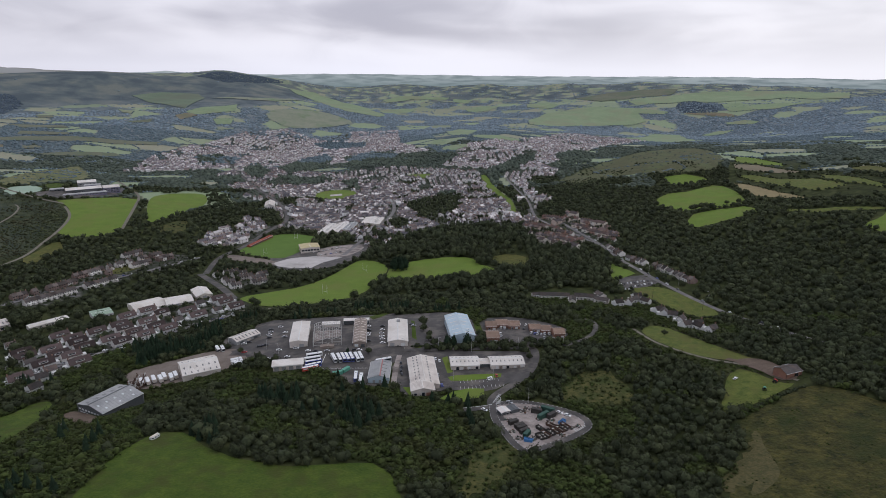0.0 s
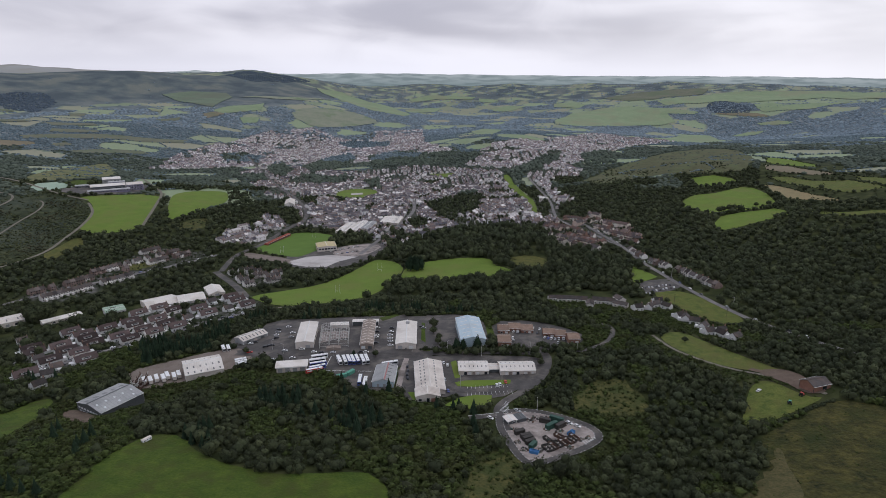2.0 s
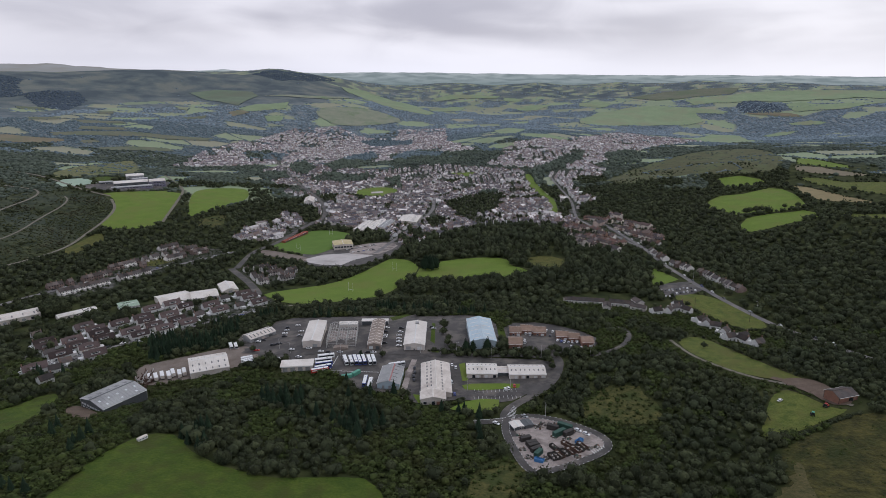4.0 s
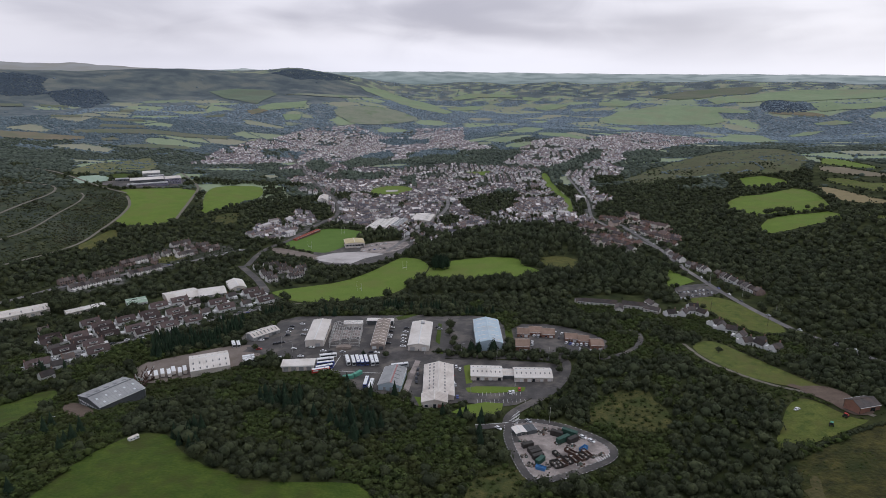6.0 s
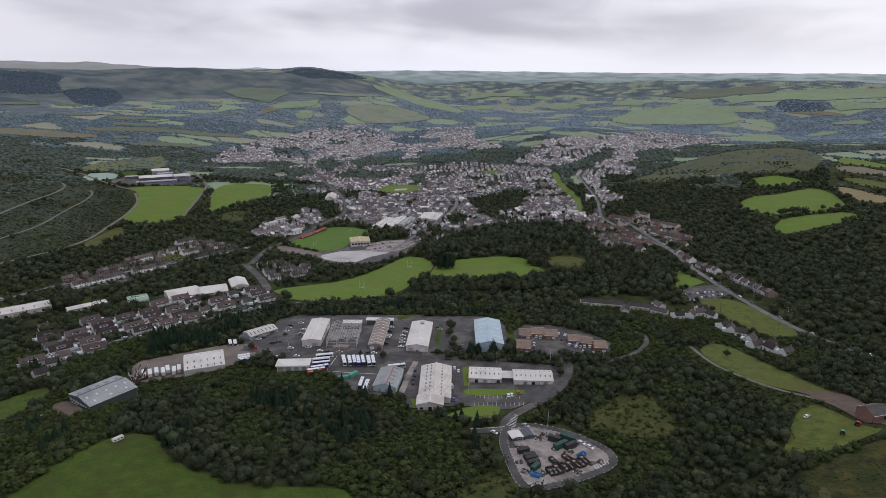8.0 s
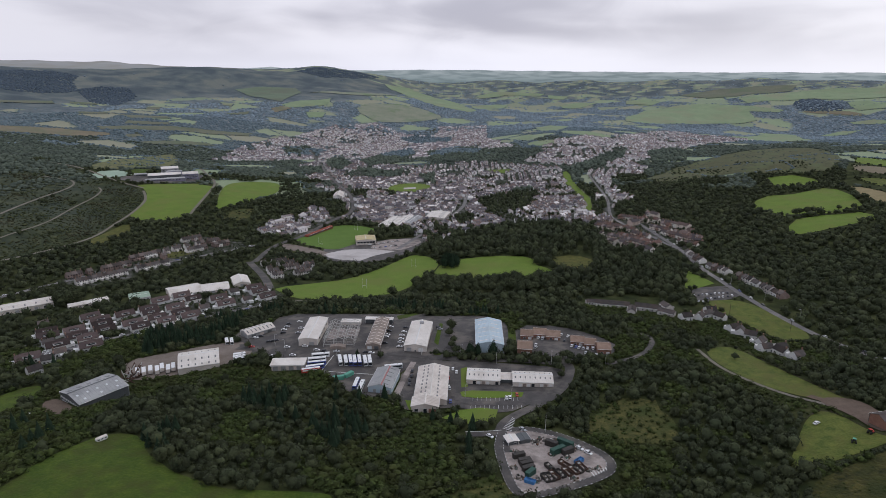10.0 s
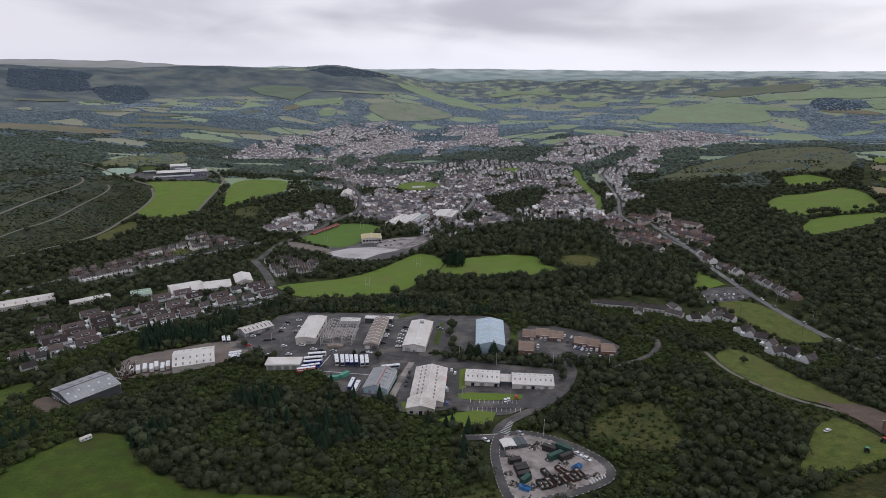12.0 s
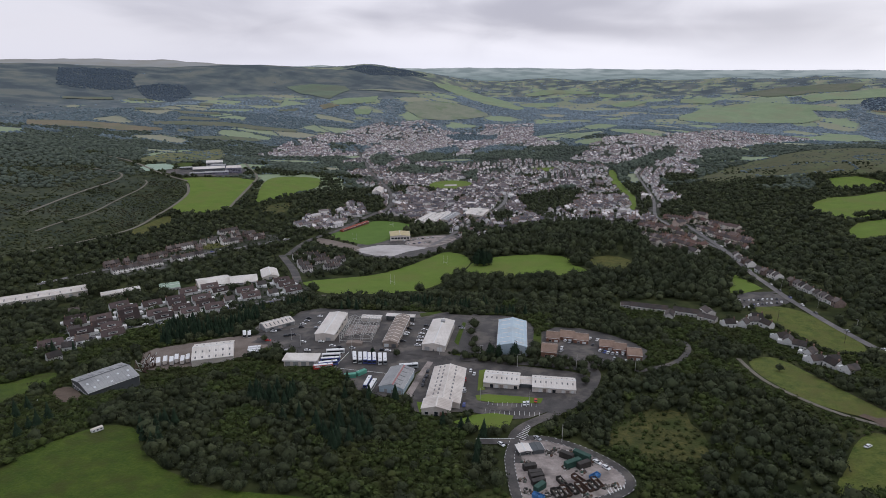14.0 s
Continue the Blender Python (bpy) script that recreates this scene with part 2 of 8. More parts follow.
    estate_roof=palette("estate_roofs", [(0.231, 0.199, 0.200), (0.378, 0.326, 0.327), (0.189, 0.173, 0.185), (0.294, 0.243, 0.239), (0.158, 0.145, 0.158), (0.693, 0.658, 0.649), (0.273, 0.245, 0.249), (0.546, 0.505, 0.498), (0.137, 0.128, 0.136)], 0.8),
    red_roof=palette("red_terrace_roofs", [(0.097, 0.070, 0.061), (0.126, 0.070, 0.055), (0.076, 0.061, 0.058), (0.139, 0.100, 0.087), (0.067, 0.056, 0.056), (0.097, 0.067, 0.058), (0.218, 0.179, 0.167)], 0.8),
    cream_wall=palette("cream_terrace_walls", [(0.66, 0.58, 0.50), (0.74, 0.70, 0.64), (0.50, 0.40, 0.34), (0.34, 0.22, 0.17), (0.70, 0.63, 0.55)], 0.9),
    town_wall=palette("town_walls", [(0.850, 0.818, 0.808), (0.680, 0.621, 0.587), (0.840, 0.798, 0.761), (0.440, 0.355, 0.323), (0.870, 0.852, 0.842), (0.760, 0.709, 0.683)], 0.9),
    mixed_rubbish=palette("mixed_rubbish", [(0.05, 0.045, 0.04), (0.13, 0.07, 0.045), (0.07, 0.065, 0.06), (0.50, 0.48, 0.45), (0.05, 0.09, 0.07), (0.20, 0.17, 0.14), (0.34, 0.31, 0.28), (0.09, 0.08, 0.07)], 0.85),
    render_wall=surface("painted_render", (0.638, 0.605, 0.572), (0.836, 0.803, 0.759), 4, 0.6, 0.9, 0.0, (0.484, 0.440, 0.407), 26, vary=0.2),
    old_brick=surface("old_brown_brick", (0.17, 0.115, 0.095), (0.30, 0.23, 0.20), 4, 0.6, 0.9, 0.0, vary=0.3),
    brown_slate=surface("brown_concrete_tile", (0.085, 0.068, 0.060), (0.150, 0.125, 0.112), 3, 0.5, 0.8, 0.2, (0.12, 0.10, 0.095), 9, vary=0.5, spec=0.12),
    dark_tile=surface("dark_brown_roof_tile", (0.062, 0.046, 0.042), (0.113, 0.083, 0.078), 3, 0.5, 0.8, 0.2, (0.083, 0.064, 0.062), 9, vary=0.5, spec=0.12),
    chimney=surface("chimney_brick", (0.20, 0.12, 0.09), (0.30, 0.19, 0.14), 2, 0.3, 0.9),
    glass=surface("window_glass", (0.02, 0.024, 0.03), (0.035, 0.04, 0.045), 3, 0.5, 0.12, spec=0.6),
    rooflight=surface("dark_rooflight", (0.07, 0.07, 0.075), (0.11, 0.11, 0.115), 3, 0.5, 0.3, spec=0.5),
    pale_rooflight=surface("pale_rooflight", (0.55, 0.58, 0.58), (0.66, 0.68, 0.68), 3, 0.5, 0.35, spec=0.5),
    white_trim=surface("white_trim", (0.64, 0.63, 0.61), (0.76, 0.75, 0.73), 2, 0.3, 0.6),
    steel=surface("galvanised_steel", (0.42, 0.41, 0.39), (0.55, 0.54, 0.51), 2, 0.3, 0.6),
    rust=surface("rusty_steel", (0.060, 0.036, 0.028), (0.125, 0.075, 0.055), 2, 0.3, 0.85),
    tyre=surface("black_rubber", (0.015, 0.015, 0.016), (0.03, 0.03, 0.03), 1, 0.2, 0.85),
    white_paint=surface("white_vehicle_paint", (0.72, 0.72, 0.71), (0.80, 0.80, 0.79), 3, 0.5, 0.3, spec=0.5),
    silver_paint=surface("silver_vehicle_paint", (0.36, 0.37, 0.38), (0.44, 0.45, 0.46), 3, 0.5, 0.3, spec=0.5),
    dark_paint=surface("dark_vehicle_paint", (0.020, 0.022, 0.028), (0.035, 0.038, 0.045), 3, 0.5, 0.3, spec=0.5),
    red_paint=surface("red_vehicle_paint", (0.42, 0.030, 0.025), (0.50, 0.045, 0.035), 3, 0.5, 0.35, spec=0.5),
    blue_paint=surface("blue_vehicle_paint", (0.060, 0.085, 0.27), (0.085, 0.115, 0.34), 3, 0.5, 0.35, spec=0.5),
    sky_blue=surface("bright_blue_paint", (0.05, 0.17, 0.38), (0.07, 0.22, 0.45), 2, 0.4, 0.5),
    green_paint=surface("green_painted_steel", (0.022, 0.062, 0.046), (0.042, 0.098, 0.074), 3, 0.5, 0.6),
    teal=surface("pale_green_tarp", (0.09, 0.30, 0.22), (0.14, 0.38, 0.28), 3, 0.5, 0.7),
    yellow_roof=surface("faded_yellow_roof", (0.48, 0.40, 0.22), (0.58, 0.49, 0.30), 6, 1, 0.7),
    pink_stripe=surface("faded_pink_sheet", (0.30, 0.13, 0.13), (0.40, 0.20, 0.19), 4, 0.6, 0.8),
    red_stand=surface("dull_red_cladding", (0.24, 0.06, 0.04), (0.32, 0.09, 0.06), 5, 1, 0.8),
)

# ---- the lie of the land ----
# spot heights: x, y, z
PLATEAU = [(-203, 375, -7), (-176, 442, -9), (-112, 493, -6), (-29, 501, -5), (25, 513, -6), (-9, 430, -3), (60, 428, -1), (41, 346, 4), (101, 482, -3), (87, 331, 8),
           (-154, 291, 21), (-46, 294, 15), (-108, 305, 14), (-28, 341, 4), (112, 321, 8), (162, 316, 13), (195, 381, 12), (232, 380, 18), (118, 440, 2), (222, 476, 0),
           (254, 535, -9), (0, 200, 26), (-160, 200, 34), (180, 220, 26), (0, 0, 55), (-300, 250, 15), (330, 350, 28), (450, 300, 40)]
VALLEY = [(210, 739, -22), (232, 702, -17), (319, 706, -14), (426, 816, -12), (-311, 613, -36), (-396, 602, -45), (-582, 736, -50), (-576, 861, -53), (-420, 850, -53),
          (-493, 997, -49), (-309, 893, -59), (-185, 925, -58), (-93, 632, -32), (69, 689, -25), (-14, 807, -36), (-294, 410, -14), (-265, 665, -38), (-657, 1075, -37),
          (-705, 1320, -36), (-497, 1292, -56), (-946, 1074, -6), (-747, 1012, -28), (-780, 850, -25), (-900, 700, 5), (-450, 450, -35)]
TOWN = [(-332, 1255, -66), (-201, 1463, -86), (-87, 1487, -80), (18, 1205, -60), (208, 993, -24), (-392, 1798, -95), (-44, 2030, -70), (166, 1587, -50), (363, 1511, -32),
        (366, 1206, -17), (495, 998, -7), (481, 933, -2), (543, 1285, -12), (514, 1423, 0), (514, 2362, -48), (73, 2407, -40), (-268, 2344, -94), (-779, 2458, -94),
        (-903, 2015, -70), (-773, 1660, -78), (-1033, 1796, -58), (-877, 1441, -36), (-1181, 1544, -28), (-1278, 1789, -30), (-1190, 2110, -16)]
HILLS = [
    (-1167, 2962, 17), (-1639, 3347, 66), (-1830, 2969, 49), (-1971, 2568, 40), (-774, 3160, 12), (-558, 3005, -57), (1060, 3413, -60), (414, 3365, -54),
    (1418, 3218, -89), (164, 3963, -52), (-2623, 3033, 171), (-2405, 3150, 143), (-2192, 3306, 143), (-1976, 3501, 161), (-1751, 3734, 155), (-1619, 4013, 154),
    (-1471, 4231, 186), (-1224, 4312, 151), (-1041, 4362, 115), (-2932, 2727, 179), (-3160, 3626, 112), (-2858, 3874, 110), (-2674, 4006, 110), (-2392, 4208, 116),
    (-3610, 3167, 124), (-1348, 4724, 61), (-729, 4864, 63), (-92, 4922, 68), (531, 4899, 75), (1111, 4804, 83), (1631, 4655, 92), (2084, 4473, 95),
    (2693, 4136, 98), (-891, 4590, 88), (-292, 4732, 91), (315, 4736, 97), (885, 4646, 108), (1403, 4520, 126), (1859, 4354, 123), (2285, 4113, 113),
    (-824, 4257, 24), (-270, 4433, 23), (301, 4436, 30), (841, 4369, 46), (1314, 4202, 68), (1721, 4000, 63), (2076, 3714, 64), (669, 4044, -1),
    (1189, 3769, 20), (1686, 3577, 23), (1808, 3291, 2), (1851, 2799, 15), (856, 1757, 1), (817, 1440, 11), (685, 1053, 31), (510, 808, 12),
    (900, 600, 60), (-1300, 700, 60), (-1500, -400, 90), (1500, -400, 90), (0, -1500, 110), (3500, -500, 130), (-3500, -500, 130), (3500, 2500, 120), (-3900, 1500, 190)]


SPOTS = np.array(PLATEAU + VALLEY + TOWN + HILLS, float)


def thin_plate():
    p = SPOTS[:, :2] / 1000
    n = len(p)
    d = ((p[:, None] - p[None]) ** 2).sum(2)
    a = np.zeros((n + 3, n + 3))
    a[:n, :n] = 0.5 * d * np.log(d + 1e-12) + np.eye(n) * 2e-4
    a[:n, n], a[:n, n + 1:] = 1, p
    a[n:, :n] = a[:n, n:].T
    return np.linalg.solve(a, np.concatenate([SPOTS[:, 2], [0, 0, 0]]))


PLATE = thin_plate()


def heights(x, y):
    """Height of the ground at arrays of places."""
    x, y = np.asarray(x, float).ravel() / 1000, np.asarray(y, float).ravel() / 1000
    z = PLATE[-3] + PLATE[-2] * x + PLATE[-1] * y
    for k in range(0, len(x), 20000):
        s = slice(k, k + 20000)
        d = (x[s, None] - SPOTS[:, 0] / 1000) ** 2 + (y[s, None] - SPOTS[:, 1] / 1000) ** 2
        z[s] += (0.5 * d * np.log(d + 1e-12)) @ PLATE[:len(SPOTS)]
    r = np.hypot(x * 1000 - 35, y * 1000 - 44)
    return z + (value_noise(x * 1000, y * 1000, 110, 1) - 0.5) * np.clip((r - 1500) / 1500, 0, 1) * 9


def height(x, y):
    return float(heights([x], [y])[0])


def inside(poly, x, y):
    """Which places lie within a closed outline."""
    x, y = np.asarray(x), np.asarray(y)
    hit = np.zeros(x.shape, bool)
    for (x0, y0), (x1, y1) in zip(poly, poly[1:] + poly[:1]):
        if y0 != y1:
            hit ^= ((y0 > y) != (y1 > y)) & (x < (x1 - x0) * (y - y0) / (y1 - y0) + x0)
    return hit


def off_line(line, x, y):
    """Distance of places from a polyline."""
    best = np.full(np.shape(x), 1e9)
    for (x0, y0), (x1, y1) in zip(line, line[1:]):
        dx, dy = x1 - x0, y1 - y0
        t = np.clip(((x - x0) * dx + (y - y0) * dy) / (dx * dx + dy * dy + 1e-9), 0, 1)
        best = np.minimum(best, np.hypot(x - x0 - t * dx, y - y0 - t * dy))
    return best


def rounded(line, rounds=2, closed=True):
    """Corner cutting, for hedge lines and bends."""
    for _ in range(rounds):
        pairs = list(zip(line, line[1:] + line[:1])) if closed else list(zip(line, line[1:]))
        cut = []
        for (a, b), (c, d) in pairs:
            cut += [(0.75 * a + 0.25 * c, 0.75 * b + 0.25 * d), (0.25 * a + 0.75 * c, 0.25 * b + 0.75 * d)]
        line = cut if closed else [line[0]] + cut[1:-1] + [line[-1]]
    return line


def value_noise(x, y, size, seed):
    """Smooth noise from 0 to 1 over arrays of places."""
    def lattice(i, j):
        h = np.sin(i * 127.1 + j * 311.7 + seed * 74.7) * 43758.5453
        return h - np.floor(h)
    u, v = np.asarray(x) / size, np.asarray(y) / size
    i, j = np.floor(u), np.floor(v)
    f, g = u - i, v - j
    f, g = f * f * (3 - 2 * f), g * g * (3 - 2 * g)
    return (lattice(i, j) * (1 - f) + lattice(i + 1, j) * f) * (1 - g) + (lattice(i, j + 1) * (1 - f) + lattice(i + 1, j + 1) * f) * g


# ---- outlines of fields, yards, roads and streets ----
WEST_VALE = [(-2070, 2017), (-1918, 2501), (-1546, 2728), (-1203, 2730), (-1004, 2683), (-920, 2344), (-937, 1853), (-788, 1410), (-915, 1241), (-1074, 1055)]
CENTRE_VALE = [(-951, 4147), (-489, 4647), (465, 4638), (573, 4381), (485, 4036), (346, 3236), (190, 2456), (-86, 2960), (-306, 3059), (-475, 3453), (-836, 4319)]
EAST_WOODS = [(238, 2062), (212, 2468), (320, 2947), (1063, 3311), (1091, 3513), (1269, 3551), (1322, 3722), (1604, 3708), (1974, 2994), (708, 1030), (766, 1561), (796, 1805), (739, 1878), (584, 1859), (416, 1640)]
EAST_HILLS = [(538, 4595), (1048, 4527), (1515, 4323), (2404, 3908), (2117, 3418), (1592, 3677), (1319, 3710), (740, 3784), (512, 4316)]
MEADOW = [(-149, 186), (-162, 229), (-161, 244), (-162, 266), (-157, 297), (-140, 301), (-121, 280), (-99, 270), (-78, 264), (-51, 271), (-35, 275), (-25, 264), (-18, 243), (-9, 197)]
WEST_MEADOW = [(-308, 300), (-314, 326), (-278, 347), (-275, 373), (-264, 378), (-252, 357), (-242, 319), (-241, 296), (-256, 270)]
RUGBY_FIELD = [(-228, 646), (-188, 681), (-168, 698), (-145, 741), (-124, 806), (-116, 828), (-91, 814), (-72, 781), (-71, 745), (-79, 726), (-85, 680), (-98, 652), (-123, 628), (-163, 605), (-187, 606), (-214, 630)]
PARK_FIELD = [(-71, 721), (-69, 776), (-48, 794), (-13, 804), (23, 804), (44, 789), (43, 763), (60, 747), (69, 720), (50, 713), (28, 710), (6, 717), (-13, 707), (-38, 703)]
STADIUM_PITCH = [(-315, 906), (-304, 943), (-287, 1011), (-256, 1027), (-211, 1006), (-202, 986), (-206, 947), (-212, 920), (-228, 871), (-237, 863), (-267, 876)]
GRAVEL_PARK = [(-240, 834), (-221, 864), (-186, 871), (-145, 852), (-167, 827), (-178, 797), (-202, 800), (-225, 813)]
WEST_YARD = [(-321, 882), (-310, 889), (-238, 852), (-230, 816), (-267, 842), (-305, 854)]
SCHOOL_FIELD = [(-607, 940), (-633, 1015), (-659, 1077), (-693, 1115), (-723, 1133), (-606, 1224), (-571, 1124), (-527, 997), (-529, 963), (-567, 944)]
SCHOOL_FIELD_2 = [(-519, 1060), (-588, 1217), (-584, 1278), (-531, 1343), (-500, 1299), (-471, 1213), (-475, 1145), (-491, 1083), (-502, 1032)]
HARD_PITCH = [(-832, 1159), (-846, 1201), (-823, 1236), (-776, 1204), (-786, 1162), (-803, 1139)]
SCHOOL_GREEN = [(-822, 1237), (-797, 1291), (-765, 1254), (-778, 1211)]
HILL_FIELD = [(466, 1310), (479, 1337), (525, 1346), (552, 1318), (554, 1290), (519, 1269), (470, 1247)]
HILL_FIELD_2 = [(371, 1070), (392, 1123), (424, 1165), (467, 1179), (537, 1238), (551, 1215), (542, 1138), (520, 1053), (510, 1037), (454, 1028), (406, 1008), (393, 1041)]
HILL_FIELD_3 = [(372, 910), (385, 955), (409, 995), (449, 1016), (503, 1021), (508, 989), (498, 959), (474, 948), (431, 932), (403, 918)]
STUBBLE_FIELD = [(575, 1240), (593, 1210), (585, 1069), (589, 1007), (583, 988), (566, 1033), (546, 1068), (559, 1161)]
EAST_FIELD = [(525, 969), (538, 915), (585, 885), (615, 848), (607, 837), (567, 868), (527, 894), (520, 935)]
EAST_FIELD_2 = [(543, 787), (579, 803), (607, 833), (643, 813), (566, 706), (541, 737), (543, 765)]
VALLEY_FIELD = [(203, 633), (218, 639), (237, 635), (253, 604), (263, 561), (259, 543), (239, 528), (232, 545), (219, 572), (208, 601)]
VALLEY_FIELD_2 = [(170, 499), (188, 513), (199, 496), (210, 453), (220, 418), (225, 402), (204, 409), (187, 427), (177, 450), (170, 471)]
BARN_FIELD = [(169, 336), (183, 363), (194, 383), (205, 393), (212, 383), (215, 371), (220, 361), (227, 359), (207, 348), (189, 339), (173, 332)]
STADIUM_GROUND = [(-257, 888), (-195, 921), (-129, 953), (-101, 886), (-140, 802), (-196, 777), (-237, 815)]
HOME_FRONT = [(95, 640), (178, 634), (172, 582), (117, 557), (85, 577)]
BROWN_FIELD = [(140, 259), (164, 289), (170, 319), (192, 334), (210, 344), (231, 356), (250, 345), (259, 324), (289, 290), (218, 193), (111, 201)]
SCRUB = [(77, 378), (91, 396), (109, 406), (119, 399), (126, 382), (130, 369), (122, 356), (106, 349), (92, 348), (83, 360)]
VALLEY_CAR_PARK = [(194, 661), (208, 677), (234, 675), (241, 655), (227, 639), (206, 633), (193, 634)]
VALLEY_GREEN = [(210, 745), (224, 688), (201, 669), (192, 673)]
VERGE = [(-25, 475), (-28, 519), (-25, 517), (-21, 470)]
VERGE_2 = [(26, 530), (31, 535), (35, 485), (29, 486)]
VERGE_3 = [(-68, 537), (-54, 552), (-42, 561), (-41, 551), (-52, 540), (-63, 524)]
VERGE_4 = [(-23, 457), (9, 458), (33, 459), (55, 457), (54, 452), (31, 453), (7, 452), (-20, 452)]
QUARRY_GREEN = [(61, 794), (93, 809), (118, 775), (95, 737), (73, 742)]
STADIUM_CAR_PARK = [(-189, 882), (-185, 928), (-151, 940), (-117, 918), (-126, 878), (-142, 855), (-176, 863)]
WORN_PATCH = [(174, 309), (179, 310), (174, 294), (172, 281), (169, 265), (153, 251), (144, 248), (156, 265), (165, 280), (170, 294)]
BARN_YARD = [(211, 409), (224, 408), (230, 399), (231, 384), (233, 368), (228, 364), (219, 366), (216, 385), (208, 401)]
BARN_FRONT = [(213, 382), (218, 365), (239, 372), (244, 365), (236, 356), (225, 351), (199, 338), (192, 352)]
LANE_SIDE = [(161, 500), (170, 464), (181, 439), (196, 413), (214, 397), (221, 379), (215, 363), (203, 378), (186, 395), (170, 415), (159, 438), (151, 474)]
SHED_FRONT = [(-252, 353), (-257, 379), (-227, 356), (-210, 346), (-209, 385), (-201, 386), (-191, 373), (-173, 300), (-209, 308)]
YARD_FRONT = [(-213, 395), (-190, 409), (-167, 421), (-133, 420), (-103, 412), (-79, 404), (-72, 379), (-95, 382), (-125, 392), (-153, 394), (-172, 377), (-185, 356)]
COTTAGE_LAND = [(168, 604), (201, 624), (217, 610), (223, 573), (237, 546), (251, 532), (237, 491), (218, 467), (204, 477), (195, 510), (179, 519), (159, 548)]
HILLTOP = [(262, 1416), (336, 1566), (410, 1614), (570, 1809), (736, 1871), (721, 1628), (632, 1401), (566, 1351), (492, 1351), (428, 1394), (358, 1378), (279, 1317)]
SCHOOL_ROUGH = [(-896, 1226), (-927, 1319), (-1001, 1546), (-1023, 1737), (-920, 1604), (-795, 1396), (-805, 1312), (-836, 1257), (-852, 1205)]
TAN_STRIP = [(-1635, 1668), (-1529, 1787), (-1466, 1845), (-1314, 1869), (-1297, 1845), (-1353, 1771), (-1456, 1701), (-1551, 1582)]
HILLSIDE_GREEN = [(-1621, 3323), (-1509, 3430), (-1323, 3449), (-1244, 3326), (-1205, 2965), (-1307, 3037), (-1501, 3203)]
EAST_STRIP = [(1566, 3577), (1855, 3550), (2015, 3501), (1799, 3434), (1571, 3488)]
EAST_HILLSIDE = [(1104, 3858), (1400, 4014), (1707, 4079), (2096, 3940), (2337, 3702), (2226, 3517), (1984, 3716), (1733, 3706), (1596, 3720), (1475, 3786), (1314, 3746), (1129, 3723)]
TREE_BELT = [(-86, 692), (-73, 702), (-37, 696), (0, 701), (44, 699), (68, 708), (77, 677), (61, 652), (15, 644), (-31, 645), (-70, 646)]
SCRUB_2 = [(5, 252), (18, 301), (28, 308), (46, 295), (34, 270), (21, 247), (10, 242)]
RIDGE_FIELD = [(8, 2804), (70, 2907), (154, 2824), (95, 2411), (32, 2510)]
ROUND_HILL_FIELD = [(443, 3330), (574, 3657), (774, 3761), (930, 3773), (1060, 3689), (1258, 3566), (1218, 3529), (1088, 3568), (1089, 3520), (1088, 3413), (1000, 3341), (816, 3257), (664, 3171), (528, 3144), (428, 3199)]
FAR_FIELD = [(750, 2612), (1013, 3031), (1159, 3096), (967, 2338), (822, 2221), (785, 2383), (733, 2477)]
PALE_FIELD = [(-834, 3068), (-725, 3202), (-592, 3262), (-424, 3116), (-535, 2963), (-671, 2855), (-742, 2879), (-831, 2958)]
CRICKET_GROUND = [(-304, 1430), (-309, 1510), (-277, 1559), (-226, 1550), (-205, 1487), (-223, 1420), (-266, 1379)]
GREEN_STRIP = [(95, 1618), (109, 1619), (119, 1463), (133, 1296), (140, 1248), (132, 1080), (121, 1063), (124, 1171), (122, 1262), (108, 1357), (99, 1491)]
GREEN_STRIP_2 = [(127, 1186), (134, 1127), (126, 1058), (118, 1086)]
ESTATE_YARD = [(-170, 541), (-119, 539), (-70, 546), (-34, 540), (4, 553), (29, 526), (33, 464), (10, 461), (-10, 455), (-16, 443), (-39, 432), (-38, 388), (-59, 384), (-81, 410), (-105, 416), (-128, 429), (-160, 443), (-192, 492), (-166, 489)]
ESTATE_YARD_2 = [(-39, 432), (-13, 449), (31, 449), (65, 447), (72, 433), (69, 414), (50, 395), (33, 378), (12, 382), (-1, 382), (-22, 371), (-32, 385)]
BRICK_YARD = [(32, 526), (69, 534), (107, 504), (105, 475), (88, 464), (71, 458), (56, 467), (33, 471)]
COACH_YARD = [(-245, 428), (-211, 450), (-187, 463), (-164, 463), (-145, 430), (-167, 421), (-188, 406), (-211, 395), (-224, 402)]
SHED_YARD = [(-241, 350), (-240, 358), (-230, 355), (-210, 340), (-208, 331), (-214, 329), (-228, 336)]
LAWN = [(-2, 368), (7, 379), (18, 384), (29, 383), (28, 370), (20, 364), (11, 363)]
LAWN_2 = [(4, 403), (11, 406), (28, 407), (43, 407), (42, 401), (32, 399), (17, 396), (6, 397)]
STORE_LAWN = [(-499, 585), (-474, 603), (-459, 588), (-488, 572)]
LAWN_3 = [(-27, 386), (-21, 386), (-18, 375), (-22, 374)]
LAWN_4 = [(0, 436), (4, 439), (8, 411), (4, 409)]
DEPOT_YARD = [(35, 354), (43, 358), (54, 356), (69, 349), (79, 340), (85, 331), (82, 324), (71, 315), (55, 304), (45, 300), (40, 314), (37, 335)]
PLANTATION_1 = [(-2615, 2821), (-2545, 2943), (-2467, 3069), (-2343, 3060), (-2232, 2873), (-2098, 2740), (-2138, 2584), (-2285, 2457)]
